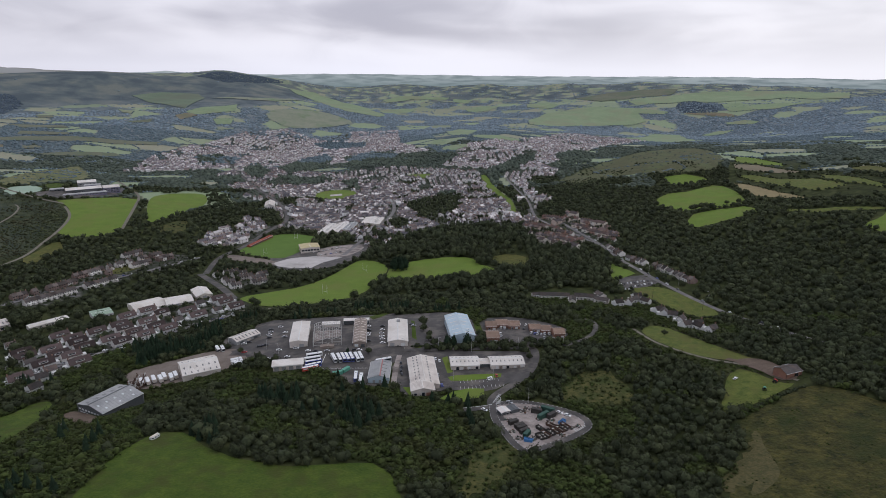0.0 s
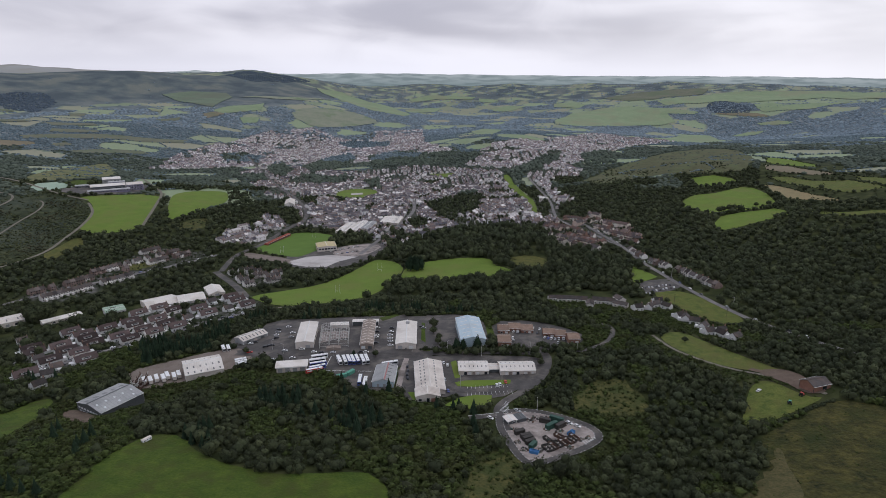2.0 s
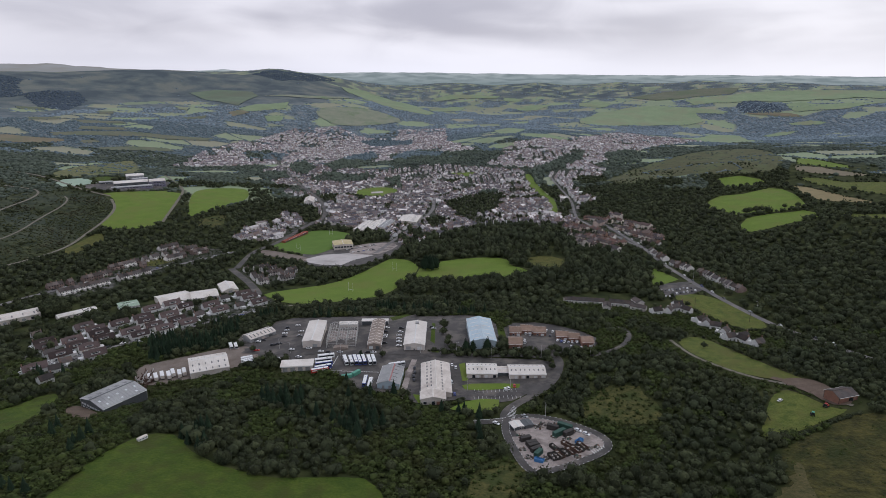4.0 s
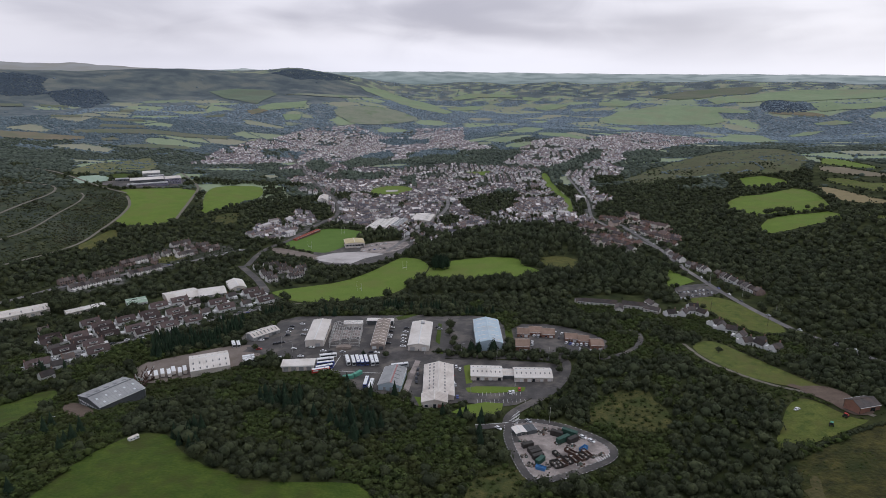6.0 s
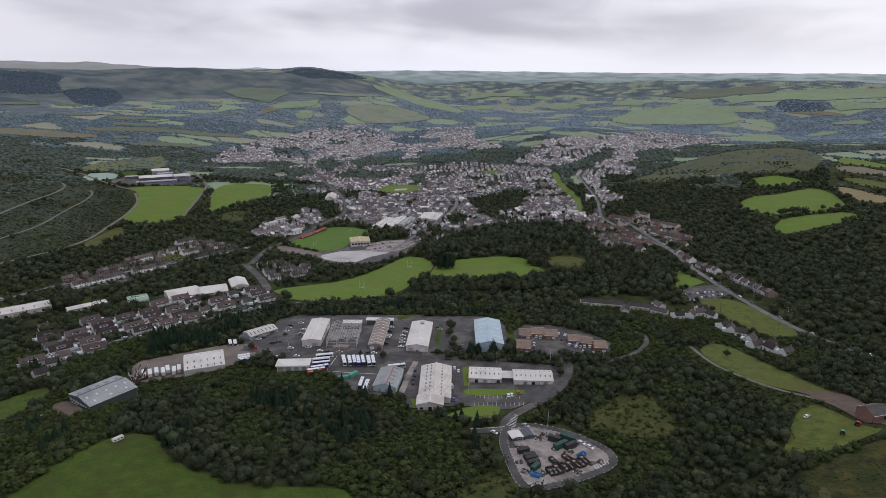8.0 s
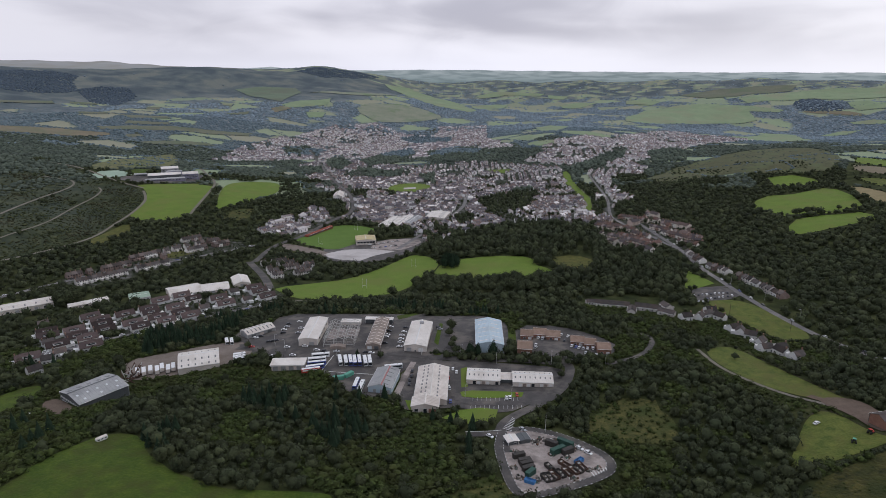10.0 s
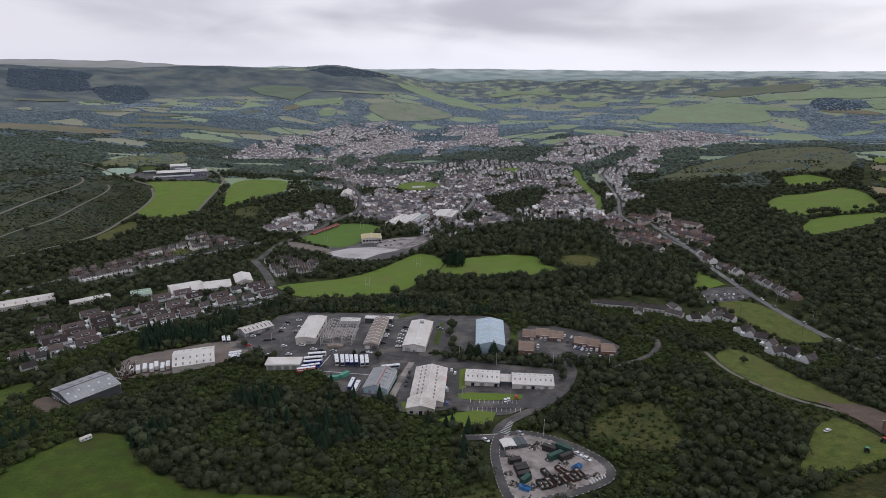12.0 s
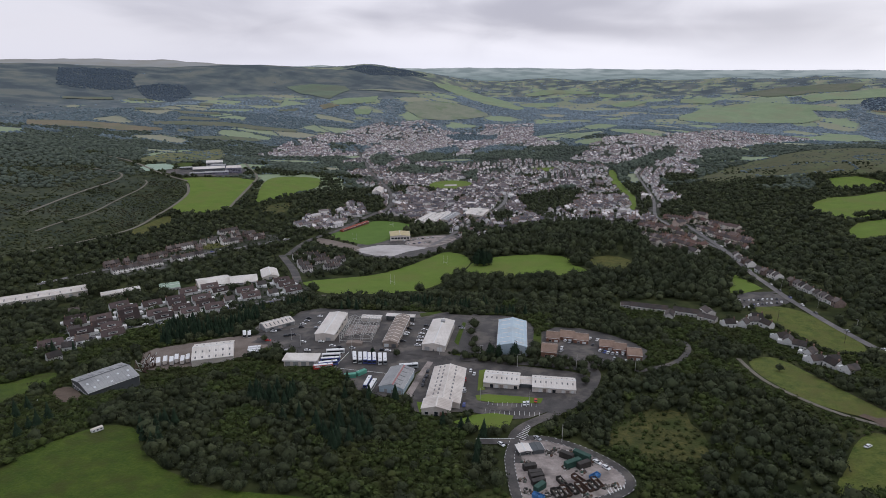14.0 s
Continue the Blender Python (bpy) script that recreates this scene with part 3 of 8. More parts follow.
PLANTATION_2 = [(-2127, 2761), (-2083, 2914), (-2004, 2969), (-1858, 2813), (-1769, 2543), (-1908, 2556)]
PLANTATION_3 = [(-1521, 3956), (-1477, 4088), (-1418, 4136), (-1299, 4180), (-1199, 4228), (-1055, 4262), (-1167, 3991), (-1306, 3863)]

VALLEY_ROAD = [(186, 977), (210, 884), (223, 831), (227, 753), (234, 678), (250, 612), (260, 578), (268, 547), (278, 513), (285, 462), (291, 429)]
VALLEY_LANE = [(165, 498), (169, 461), (180, 437), (195, 413), (214, 396), (220, 378), (230, 363)]
CAR_PARK_LANE = [(194, 650), (213, 673), (235, 678)]
ESTATE_ACCESS = [(36, 334), (33, 350), (32, 364), (38, 376), (50, 389), (63, 407), (70, 426), (73, 448), (67, 460)]
ESTATE_ROAD = [(-168, 452), (-125, 444), (-92, 447), (-51, 451), (-17, 450), (15, 453), (47, 455), (71, 452)]
ESTATE_SIDE_ROAD = [(-13, 451), (-17, 483), (-23, 546)]
ESTATE_MIDDLE_ROAD = [(-51, 451), (-56, 490), (-57, 531), (-41, 553)]
YARD_ROAD = [(-33, 440), (-34, 422), (-34, 397), (-33, 379)]
YARD_WALL = [(-90, 440), (-90, 428), (-90, 415), (-75, 415), (-55, 416)]
ROW_ROAD = [(-8, 437), (-1, 402), (8, 389), (33, 391), (50, 395)]
ROW_FRONT_ROAD = [(5, 410), (32, 412), (54, 413)]
DEPOT_ROAD_WEST = [(33, 358), (32, 341), (35, 325), (39, 309), (42, 300), (46, 295)]
DEPOT_ROAD_EAST = [(36, 359), (45, 362), (54, 360), (65, 355), (78, 345), (86, 336), (88, 328), (85, 321), (74, 311), (56, 299), (46, 295)]
DEPOT_SPUR = [(14, 351), (24, 353), (34, 356)]
FIELD_HEDGE = [(170, 326), (187, 334), (209, 346), (231, 355)]
TALL_HEDGE = [(-240, 443), (-230, 454), (-215, 465), (-202, 482), (-193, 499)]
MEADOW_HEDGE = [(-176, 230), (-175, 250), (-172, 273), (-163, 300)]
PADDOCK_HEDGE = [(256, 538), (233, 533), (220, 560), (211, 592)]
MOOR_TRACK = [(-751, 814), (-770, 897), (-781, 969), (-785, 1026), (-798, 1068), (-820, 1093), (-843, 1094), (-883, 1094)]
MOOR_TRACK_2 = [(-681, 757), (-690, 804), (-688, 865), (-709, 953), (-718, 1014), (-737, 1060), (-754, 1074)]
MOOR_LANE = [(-620, 690), (-608, 746), (-598, 795), (-595, 849), (-607, 911), (-616, 969), (-639, 1044), (-681, 1097)]
SCHOOL_LANE = [(-693, 1115), (-764, 1134), (-912, 1221), (-985, 1232)]
SCHOOL_PATH = [(-528, 993), (-571, 1124), (-610, 1236), (-660, 1291), (-734, 1389)]
TOWN_ROAD = [(-310, 773), (-329, 872), (-309, 932), (-301, 1047), (-283, 1124), (-343, 1291), (-477, 1546), (-589, 1802), (-753, 2130)]
TOWN_ROAD_2 = [(-144, 866), (-134, 942), (-115, 1051), (-97, 1229), (-112, 1360)]
TOWN_ROAD_3 = [(222, 825), (191, 913), (154, 998), (158, 1085), (168, 1207), (164, 1378), (156, 1539)]
DEPOT_LANE = [(-317, 772), (-262, 698), (-225, 634)]
WEST_STREET = [(-518, 594), (-496, 664), (-459, 714), (-413, 762), (-367, 826), (-351, 864)]
HOUSE_STREET = [(-329, 434), (-305, 452), (-287, 482), (-259, 503), (-235, 537), (-203, 576)]
BARN_LANE = [(206, 412), (212, 404), (220, 393), (230, 376)]

WEST_ESTATE = [(-361, 459), (-384, 524), (-333, 558), (-304, 610), (-277, 643), (-216, 635), (-196, 600), (-213, 558), (-242, 520), (-273, 485), (-289, 425), (-311, 413)]
WEST_TERRACES = [(-502, 663), (-487, 755), (-466, 838), (-441, 887), (-373, 874), (-355, 836), (-393, 769), (-417, 707), (-451, 651)]
DEPOT_TERRACES = [(-310, 773), (-291, 782), (-228, 765), (-207, 706), (-243, 685)]
EAST_TERRACES = [(127, 966), (156, 1016), (196, 996), (213, 1038), (222, 1001), (240, 966), (263, 930), (258, 886), (240, 839), (229, 844), (223, 876), (188, 848), (178, 810), (163, 823), (133, 877), (126, 929)]
TOWN_WEST = [(-381, 930), (-385, 994), (-355, 1056), (-377, 1179), (-323, 1084), (-277, 1069), (-302, 1018), (-314, 947), (-341, 921)]
TOWN_CENTRE = [(-277, 1069), (-375, 1315), (-314, 1367), (-165, 1384), (-52, 1365), (122, 1272), (195, 1253), (150, 986), (104, 979), (17, 1040), (-51, 978), (-102, 877), (-165, 1007), (-233, 1053)]
TOWN_MID = [(-409, 1286), (-654, 1769), (-629, 2000), (-334, 1839), (-176, 1916), (88, 1694), (124, 1306), (-165, 1384), (-243, 1392), (-310, 1426), (-355, 1332)]
TOWN_NORTH = [(-882, 1698), (-925, 1979), (-907, 2428), (-856, 2691), (-692, 2833), (-559, 2702), (-394, 2913), (-216, 2956), (-171, 2446), (-51, 2169), (-377, 2049), (-629, 2000), (-766, 1831)]
TOWN_EAST = [(44, 2118), (101, 2228), (345, 2363), (560, 2779), (815, 2438), (502, 2019), (345, 1778), (207, 1586), (89, 1715), (-4, 1842)]
TOWN_SLOPE = [(150, 1637), (172, 1660), (214, 1715), (260, 1800), (288, 1607), (268, 1499), (226, 1518), (196, 1476), (194, 1257), (215, 1178), (182, 1153), (176, 1236), (166, 1353)]
VALE_STRIP_1 = [(-1411, 1939), (-1338, 2019), (-1178, 2072), (-1096, 2126), (-999, 2225), (-989, 2159), (-1081, 2059), (-1200, 2006), (-1303, 1966), (-1378, 1906)]
VALE_STRIP_2 = [(-1526, 2220), (-1374, 2278), (-1320, 2232), (-1449, 2155)]
VALE_STRIP_3 = [(-1411, 2098), (-1270, 2125), (-1237, 2080), (-1381, 2038)]
VALE_STRIP_4 = [(-1670, 2174), (-1592, 2250), (-1568, 2206), (-1621, 2125)]
VALE_STRIP_5 = [(-2053, 2241), (-1995, 2451), (-1938, 2387), (-1977, 2158)]
VALE_STRIP_6 = [(-1941, 2476), (-1879, 2561), (-1840, 2514), (-1897, 2436)]
VALE_STRIP_7 = [(-1639, 2547), (-1593, 2595), (-1533, 2491), (-1579, 2462)]
VALE_STRIP_8 = [(-1293, 2576), (-1243, 2708), (-1220, 2630), (-1244, 2528)]
VALE_STRIP_9 = [(-1277, 1883), (-1245, 1921), (-1212, 1899), (-1251, 1858)]
VALE_STRIP_10 = [(-1187, 1829), (-1129, 1885), (-1024, 1949), (-996, 1930), (-1095, 1844), (-1155, 1809)]
VALE_GREEN = [(-1462, 2857), (-1381, 2833), (-1364, 2771), (-1407, 2777)]
HILLSIDE_GREEN_2 = [(-1181, 2904), (-1128, 3019), (-1009, 3128), (-980, 2995), (-1077, 2882), (-1141, 2840)]
HILLSIDE_TAN = [(-1195, 2808), (-1159, 2885), (-1103, 2844), (-1140, 2740)]
HILLSIDE_GREEN_3 = [(-1029, 2823), (-952, 2871), (-933, 2772), (-989, 2748)]
RIDGE_STRIP = [(-1213, 3326), (-1059, 3426), (-904, 3552), (-783, 3896), (-743, 3870), (-896, 3404), (-1029, 3329)]
RIDGE_FLANK = [(-1004, 4149), (-863, 4279), (-695, 4197), (-521, 4020), (-330, 3557), (-343, 3391), (-531, 3428), (-743, 3870), (-918, 4020)]
CENTRE_FIELD_1 = [(-408, 4307), (-303, 4414), (-110, 4412), (43, 4383), (6, 4318), (-221, 4340), (-383, 4248)]
CENTRE_FIELD_2 = [(-397, 3870), (-274, 4056), (-184, 4045), (-208, 3870), (-363, 3721)]
CENTRE_FIELD_3 = [(132, 4069), (239, 4124), (358, 4078), (266, 3953), (147, 3956)]
CENTRE_FIELD_4 = [(62, 4356), (192, 4317), (153, 4241), (62, 4268)]
RIDGE_FIELD_2 = [(105, 2407), (211, 2437), (280, 2301), (264, 2230), (182, 2307), (114, 2345)]
KNOLL_GREEN = [(-14, 2206), (43, 2236), (110, 2206), (62, 2120), (6, 2150)]
KNOLL_GREEN_2 = [(-49, 2361), (1, 2453), (13, 2292), (-36, 2259)]
EAST_FAR_1 = [(532, 4098), (667, 4092), (711, 3945), (648, 3849), (519, 3980)]
EAST_FAR_2 = [(1578, 3640), (1679, 3647), (1712, 3534), (1567, 3575)]
EAST_FAR_3 = [(1479, 3342), (1574, 3329), (1616, 3253), (1586, 3239), (1480, 3311)]
EAST_SLOPE_TAN = [(855, 4198), (1034, 4240), (1275, 4255), (1532, 4222), (1451, 4071), (1164, 3968), (966, 3934)]
EAST_COPSE = [(1319, 3670), (1415, 3784), (1501, 3774), (1543, 3585), (1502, 3510), (1335, 3542)]
EAST_CLEARING = [(1305, 3535), (1447, 3545), (1557, 3477), (1581, 3407), (1473, 3465)]
FAR_BANK = [(1273, 3126), (1393, 3217), (1468, 3195), (1386, 3132), (1291, 3102)]
HEDGED_GREEN = [(722, 1552), (750, 1522), (763, 1391), (744, 1367), (709, 1409), (678, 1452)]
HEDGED_TAN = [(664, 1427), (702, 1394), (724, 1295), (728, 1239), (691, 1276), (661, 1332), (643, 1373)]
HEDGED_DULL = [(616, 1312), (649, 1282), (656, 1197), (687, 1149), (676, 1063), (668, 1020), (623, 1020), (613, 1087), (614, 1187)]
HEDGED_PALE = [(724, 1194), (726, 1114), (704, 982), (708, 902), (694, 882), (689, 971), (680, 1054), (683, 1116)]
EAST_DULL = [(809, 1246), (866, 1264), (851, 1197), (829, 1105), (778, 1034), (776, 1089), (774, 1158)]
TAN_GRASS = [(132, 254), (147, 274), (162, 289), (172, 300), (173, 293), (168, 277), (160, 264), (147, 258), (139, 251)]
HEATH = [(-1152, 960), (-1025, 1204), (-935, 1249), (-863, 1173), (-768, 1121), (-705, 1109), (-654, 1072), (-630, 1025), (-618, 966), (-614, 924), (-602, 853), (-607, 769), (-624, 666), (-682, 562)]
LANE_GREEN = [(-589, 823), (-594, 880), (-595, 922), (-567, 902), (-567, 860), (-567, 816)]
BANK_CLEARING = [(-476, 994), (-474, 1052), (-445, 1066), (-427, 1014), (-440, 978)]
TERRACE_GREEN = [(-454, 785), (-439, 813), (-411, 831), (-408, 800), (-427, 772)]
TOWN_GREEN = [(-103, 1745), (-33, 1724), (-37, 1665), (-92, 1698)]
PARK_WOOD = [(-267, 928), (-164, 1034), (-20, 981), (110, 979), (113, 905), (171, 829), (198, 738), (181, 647), (145, 662), (88, 677), (47, 714), (20, 791), (4, 834), (-78, 823), (-131, 823), (-208, 876)]
FIELD_PATH = [(-208, 588), (-160, 600), (-118, 613), (-74, 629), (-28, 627)]
SCHOOL_YARD = [(-783, 1158), (-771, 1201), (-761, 1238), (-700, 1312), (-661, 1281), (-639, 1222), (-677, 1180), (-719, 1150), (-755, 1146)]
TOWN_TREES_1 = [(-838, 2090), (-793, 2183), (-701, 2154), (-690, 2008), (-772, 1975)]
TOWN_TREES_2 = [(-652, 1716), (-625, 1777), (-565, 1752), (-513, 1621), (-547, 1528)]
TOWN_TREES_3 = [(-466, 1781), (-363, 1734), (-343, 1791), (-323, 1625), (-388, 1582)]
TOWN_TREES_4 = [(-522, 1950), (-500, 2239), (-443, 2369), (-379, 2147), (-405, 1916), (-451, 1821)]
TOWN_TREES_5 = [(-547, 2592), (-475, 2647), (-325, 2605), (-309, 2494), (-463, 2468)]
TOWN_TREES_6 = [(-592, 2795), (-508, 2820), (-413, 2867), (-405, 2664), (-526, 2661)]
TOWN_TREES_7 = [(-287, 1668), (-244, 1736), (-200, 1504), (-238, 1583)]
TOWN_TREES_8 = [(-85, 1328), (-42, 1368), (24, 1460), (45, 1326), (-1, 1216), (-28, 1123), (-67, 1226)]
TOWN_TREES_9 = [(-100, 1091), (-82, 1161), (-59, 1071), (-76, 1013)]
TOWN_TREES_10 = [(-364, 1350), (-333, 1388), (-308, 1274), (-331, 1259)]
TOWN_TREES_11 = [(331, 1870), (405, 1935), (443, 1829), (388, 1657), (313, 1659)]
TOWN_TREES_12 = [(-364, 2231), (-266, 2332), (-85, 2089), (-21, 1948), (-89, 1876), (-193, 1902), (-292, 1977)]
TOWN_TREES_13 = [(-635, 1956), (-603, 2033), (-520, 1880), (-512, 1742), (-567, 1781)]
TOWN_TREES_14 = [(-30, 2112), (16, 2134), (52, 1998), (10, 1895), (-16, 1955)]
TOWN_TREES_15 = [(107, 1640), (132, 1577), (138, 1373), (146, 1258), (160, 1179), (152, 1059), (131, 1002), (131, 1112), (132, 1247), (122, 1400)]
TOWN_TREES_16 = [(107, 1640), (166, 1773), (220, 1872), (282, 1917), (259, 1768), (203, 1683), (140, 1600)]
EAST_FARM = [(726, 1592), (806, 1447), (731, 1022), (696, 885), (680, 864), (619, 940), (572, 976), (537, 1048), (570, 1237)]
WOOD_ROAD = [(97, 454), (107, 461), (117, 469), (127, 483), (135, 505), (135, 522), (129, 528)]
SLOPE_SCRUB = [(-54, 303), (-42, 323), (-26, 336), (-5, 346), (15, 328), (22, 304), (29, 261), (-31, 246), (-44, 275)]
WEST_SCRUB = [(-279, 322), (-246, 334), (-211, 331), (-165, 302), (-150, 282), (-147, 254), (-133, 222), (-174, 216)]
CRICKET_STRIP = [(-268, 1452), (-243, 1471), (-248, 1496), (-273, 1478)]
FAR_SKYLINE = [(48.29, 161), (57.14, 160), (65.30, 164), (71.02, 162), (77.35, 156), (84.24, 155), (91.53, 158), (99.01, 162), (106.43, 154), (112.15, 163), (113.99, 175), (114.90, 170), (120.19, 153), (131.67, 147), (145.55, 145)]
FAR_RIDGE = [(109.36, 92), (112.18, 128), (114.92, 151), (118.02, 165), (120.16, 172), (121.83, 179), (123.04, 189), (124.63, 192), (125.59, 202), (126.72, 209), (127.66, 204), (129.47, 206), (130.87, 209), (133.54, 210), (137.83, 200), (145.44, 189)]


# ---- mesh helpers ----
def mesh_object(name, verts, faces, mats, slots=None, smooth=False):
    me = bpy.data.meshes.new(name)
    verts, faces = np.asarray(verts, np.float32), np.asarray(faces, np.int32)
    k = faces.shape[1]
    me.vertices.add(len(verts))
    me.vertices.foreach_set("co", verts.ravel())
    me.loops.add(faces.size)
    me.loops.foreach_set("vertex_index", faces.ravel())
    me.polygons.add(len(faces))
    me.polygons.foreach_set("loop_start", np.arange(0, faces.size, k, dtype=np.int32))
    me.polygons.foreach_set("loop_total", np.full(len(faces), k, np.int32))
    for m in mats:
        me.materials.append(m)
    if slots is not None:
        me.polygons.foreach_set("material_index", np.asarray(slots, np.int32))
    if smooth:
        me.polygons.foreach_set("use_smooth", np.ones(len(faces), bool))
    me.update(calc_edges=True)
    return new(name, me)


def part(name, bm, material, parent, label=""):
    """Link a bmesh as one mesh object under a thing or a part."""
    bmesh.ops.recalc_face_normals(bm, faces=bm.faces)
    me = bpy.data.meshes.new(name)
    bm.to_mesh(me)
    bm.free()
    me.materials.append(material)
    ob = new(name, me)
    if parent:
        ob.parent = parent
    if label:
        ob["label"] = label
    return ob


def add_box(bm, size, m=Matrix(), bevel=0.0):
    got = bmesh.ops.create_cube(bm, size=1.0, matrix=m @ Matrix.Diagonal((*size, 1)))
    if bevel:
        edges = list({e for v in got["verts"] for e in v.link_edges})
        bmesh.ops.bevel(bm, geom=edges, offset=bevel, segments=1, affect="EDGES")
    return got["verts"]


def box(size, at=(0, 0, 0), bevel=0.0, turn=(0, 0, 0)):
    bm = bmesh.new()
    add_box(bm, size, pose(*at, *turn), bevel)
    return bm


def prism(outline, y0, y1):
    """A solid from an outline in x and z, drawn out along y."""
    bm = bmesh.new()
    rings = [[bm.verts.new((x, y, z)) for x, z in outline] for y in (y0, y1)]
    n = len(outline)
    bm.faces.new(rings[0])
    bm.faces.new(rings[1][::-1])
    for i in range(n):
        bm.faces.new((rings[0][i], rings[1][i], rings[1][(i + 1) % n], rings[0][(i + 1) % n]))
    return bm


def rod(bm, a, b, r, sides=6, r2=None):
    a, b = Vector(a), Vector(b)
    m = Matrix.Translation((a + b) / 2) @ (b - a).to_track_quat("Z", "Y").to_matrix().to_4x4()
    bmesh.ops.create_cone(bm, cap_ends=True, segments=sides, radius1=r, radius2=r if r2 is None else r2, depth=(b - a).length, matrix=m)


# ---- ground ----
def far_cells():
    """Centres of the hedged fields that cover the country beyond the town."""
    rng = np.random.default_rng(5)
    pts = []
    for r in np.concatenate([np.arange(1250, 4200, 95), np.arange(4200, 4950, 26)]):
        step = (165 if r < 4200 else 95) / r
        for a in np.arange(radians(38), radians(152), step):
            q = a + rng.uniform(-0.45, 0.45) * step
            s = r + rng.uniform(-0.45, 0.45) * (95 if r < 4200 else 26)
            pts.append((35 + s * math.cos(q), 44 + s * math.sin(q)))
    return np.array(pts), rng.random(len(pts))


CELLS, CELL_TONE = far_cells()


CELL_TREE = KDTree(len(CELLS))
for k, (cx, cy) in enumerate(CELLS):
    CELL_TREE.insert((cx, cy, 0), k)
CELL_TREE.balance()


def cells_at(x, y):
    """The field in which places lie, and how far they are inside its hedge."""
    idx, gap = np.zeros(len(x), int), np.full(len(x), 99.0)
    far = np.hypot(x - 35, y - 44) > 1150
    for k in np.where(far & (y > 44))[0]:
        (_, first, d0), (_, _, d1) = CELL_TREE.find_n((x[k], y[k], 0), 2)
        idx[k], gap[k] = first, d1 - d0
    return idx, gap


TOWN_AREAS = [WEST_ESTATE, WEST_TERRACES, DEPOT_TERRACES, EAST_TERRACES, TOWN_WEST, TOWN_CENTRE, TOWN_MID, TOWN_NORTH, TOWN_EAST, TOWN_SLOPE]


def land_use(x, y):
    """For places: town, moor, farmed share, tone of the farmed field."""
    r = np.hypot(x - 35, y - 44)
    town = np.zeros(len(x))
    for area in TOWN_AREAS:
        town[inside(area, x, y)] = 1
    z = heights(x, y)
    moor = np.clip((z - 5) / 45, 0, 1) * (x < -250) * (y > 900) * (r < 4450)
    moor = np.maximum(moor, inside(HEATH, x, y) * (0.06 + 0.26 * value_noise(x, y, 55, 61)))
    idx, gap = cells_at(x, y)
    woody = value_noise(x, y, 420, 3)
    bar = 0.62 + 0.24 * (woody > 0.5) - 0.12 * (r > 2900)
    for area, share in ((WEST_VALE, 0.26), (CENTRE_VALE, 0.36), (EAST_WOODS, 0.20), (EAST_HILLS, 0.86)):
        bar = np.where(inside(area, x, y), 1 - share, bar)
    farmed = (r > 1250) & (CELL_TONE[idx] > np.where(r > 4200, 0.62, bar)) & (town < 0.5)
    # outermost land borrows the moor's hazed tone
    moor = np.where((r > 4200) & (moor < 0.1), 0.85, moor)
    farmed &= ((moor < 0.6) | (r > 4200)) & ~inside(HEATH, x, y)
    return town, moor, farmed.astype(float), CELL_TONE[idx], gap


def build_ground():
    angles = np.radians(np.concatenate([np.arange(35, 146, 0.38), np.arange(146, 390, 6.0)]))
    radii = np.concatenate([[0.5, 25, 60, 100, 140, 170], np.arange(190, 700, 8), np.arange(700, 1500, 12), np.arange(1500, 3000, 18), np.arange(3000, 4200, 24), np.arange(4200, 4960, 11)])
    A, R = np.meshgrid(angles, radii)
    x, y = 35 + R * np.cos(A), 44 + R * np.sin(A)
    na, nr = len(angles), len(radii)
    x, y = x.ravel(), y.ravel()
    z = heights(x, y)
    i = np.arange(nr - 1)[:, None] * na + np.arange(na)[None]
    j = np.arange(nr - 1)[:, None] * na + (np.arange(na)[None] + 1) % na
    quads = np.stack([i, i + na, j + na, j], -1).reshape(-1, 4)
    town, moor, farmed, tone, gap = land_use(x, y)
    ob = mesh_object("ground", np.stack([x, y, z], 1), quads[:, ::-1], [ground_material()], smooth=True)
    # first share: grows with distance alone and carries the haze tint
    for name, values in (("far_haze_share", np.clip((np.hypot(x - 35, y - 44) - 1500) / 900, 0, 1)), ("town_share", town), ("moor_share", moor), ("farm_share", farmed), ("field_tone", tone)):
        at = ob.data.attributes.new(name, "FLOAT", "POINT")
        at.data.foreach_set("value", values.astype(np.float32))
    return tagged(ob, "green valley land with hedged fields, moor and woods", "ground", kind="structure")


def ground_material():
    m = bpy.data.materials.new("land")
    m.use_nodes = True
    nt = m.node_tree
    N, L = nt.nodes.new, nt.links.new
    b = nt.nodes["Principled BSDF"]
    b.inputs["Roughness"].default_value = 1.0
    b.inputs["Specular IOR Level"].default_value = 0.1
    geo = N("ShaderNodeNewGeometry")

    def noise_of(metres, detail=5):
        n = N("ShaderNodeTexNoise")
        n.inputs["Scale"].default_value = 1 / metres
        n.inputs["Detail"].default_value = detail
        L(geo.outputs["Position"], n.inputs["Vector"])
        return n.outputs["Fac"]

    def ramp_of(fac, stops):
        r = N("ShaderNodeValToRGB")
        els = r.color_ramp.elements
        while len(els) < len(stops):
            els.new(0.5)
        for e, (p, c) in zip(els, stops):
            e.position, e.color = p, (*c, 1)
        L(fac, r.inputs[0])
        return r.outputs[0]

    def mixed(a, c, fac):
        x = N("ShaderNodeMixRGB")
        L(fac, x.inputs[0])
        L(a, x.inputs[1])
        L(c, x.inputs[2])
        return x.outputs[0]

    def share(name):
        a = N("ShaderNodeAttribute")
        a.attribute_name = name
        return a.outputs["Fac"]
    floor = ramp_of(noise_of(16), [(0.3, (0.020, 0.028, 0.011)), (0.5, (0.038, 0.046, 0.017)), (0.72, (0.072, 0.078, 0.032))])
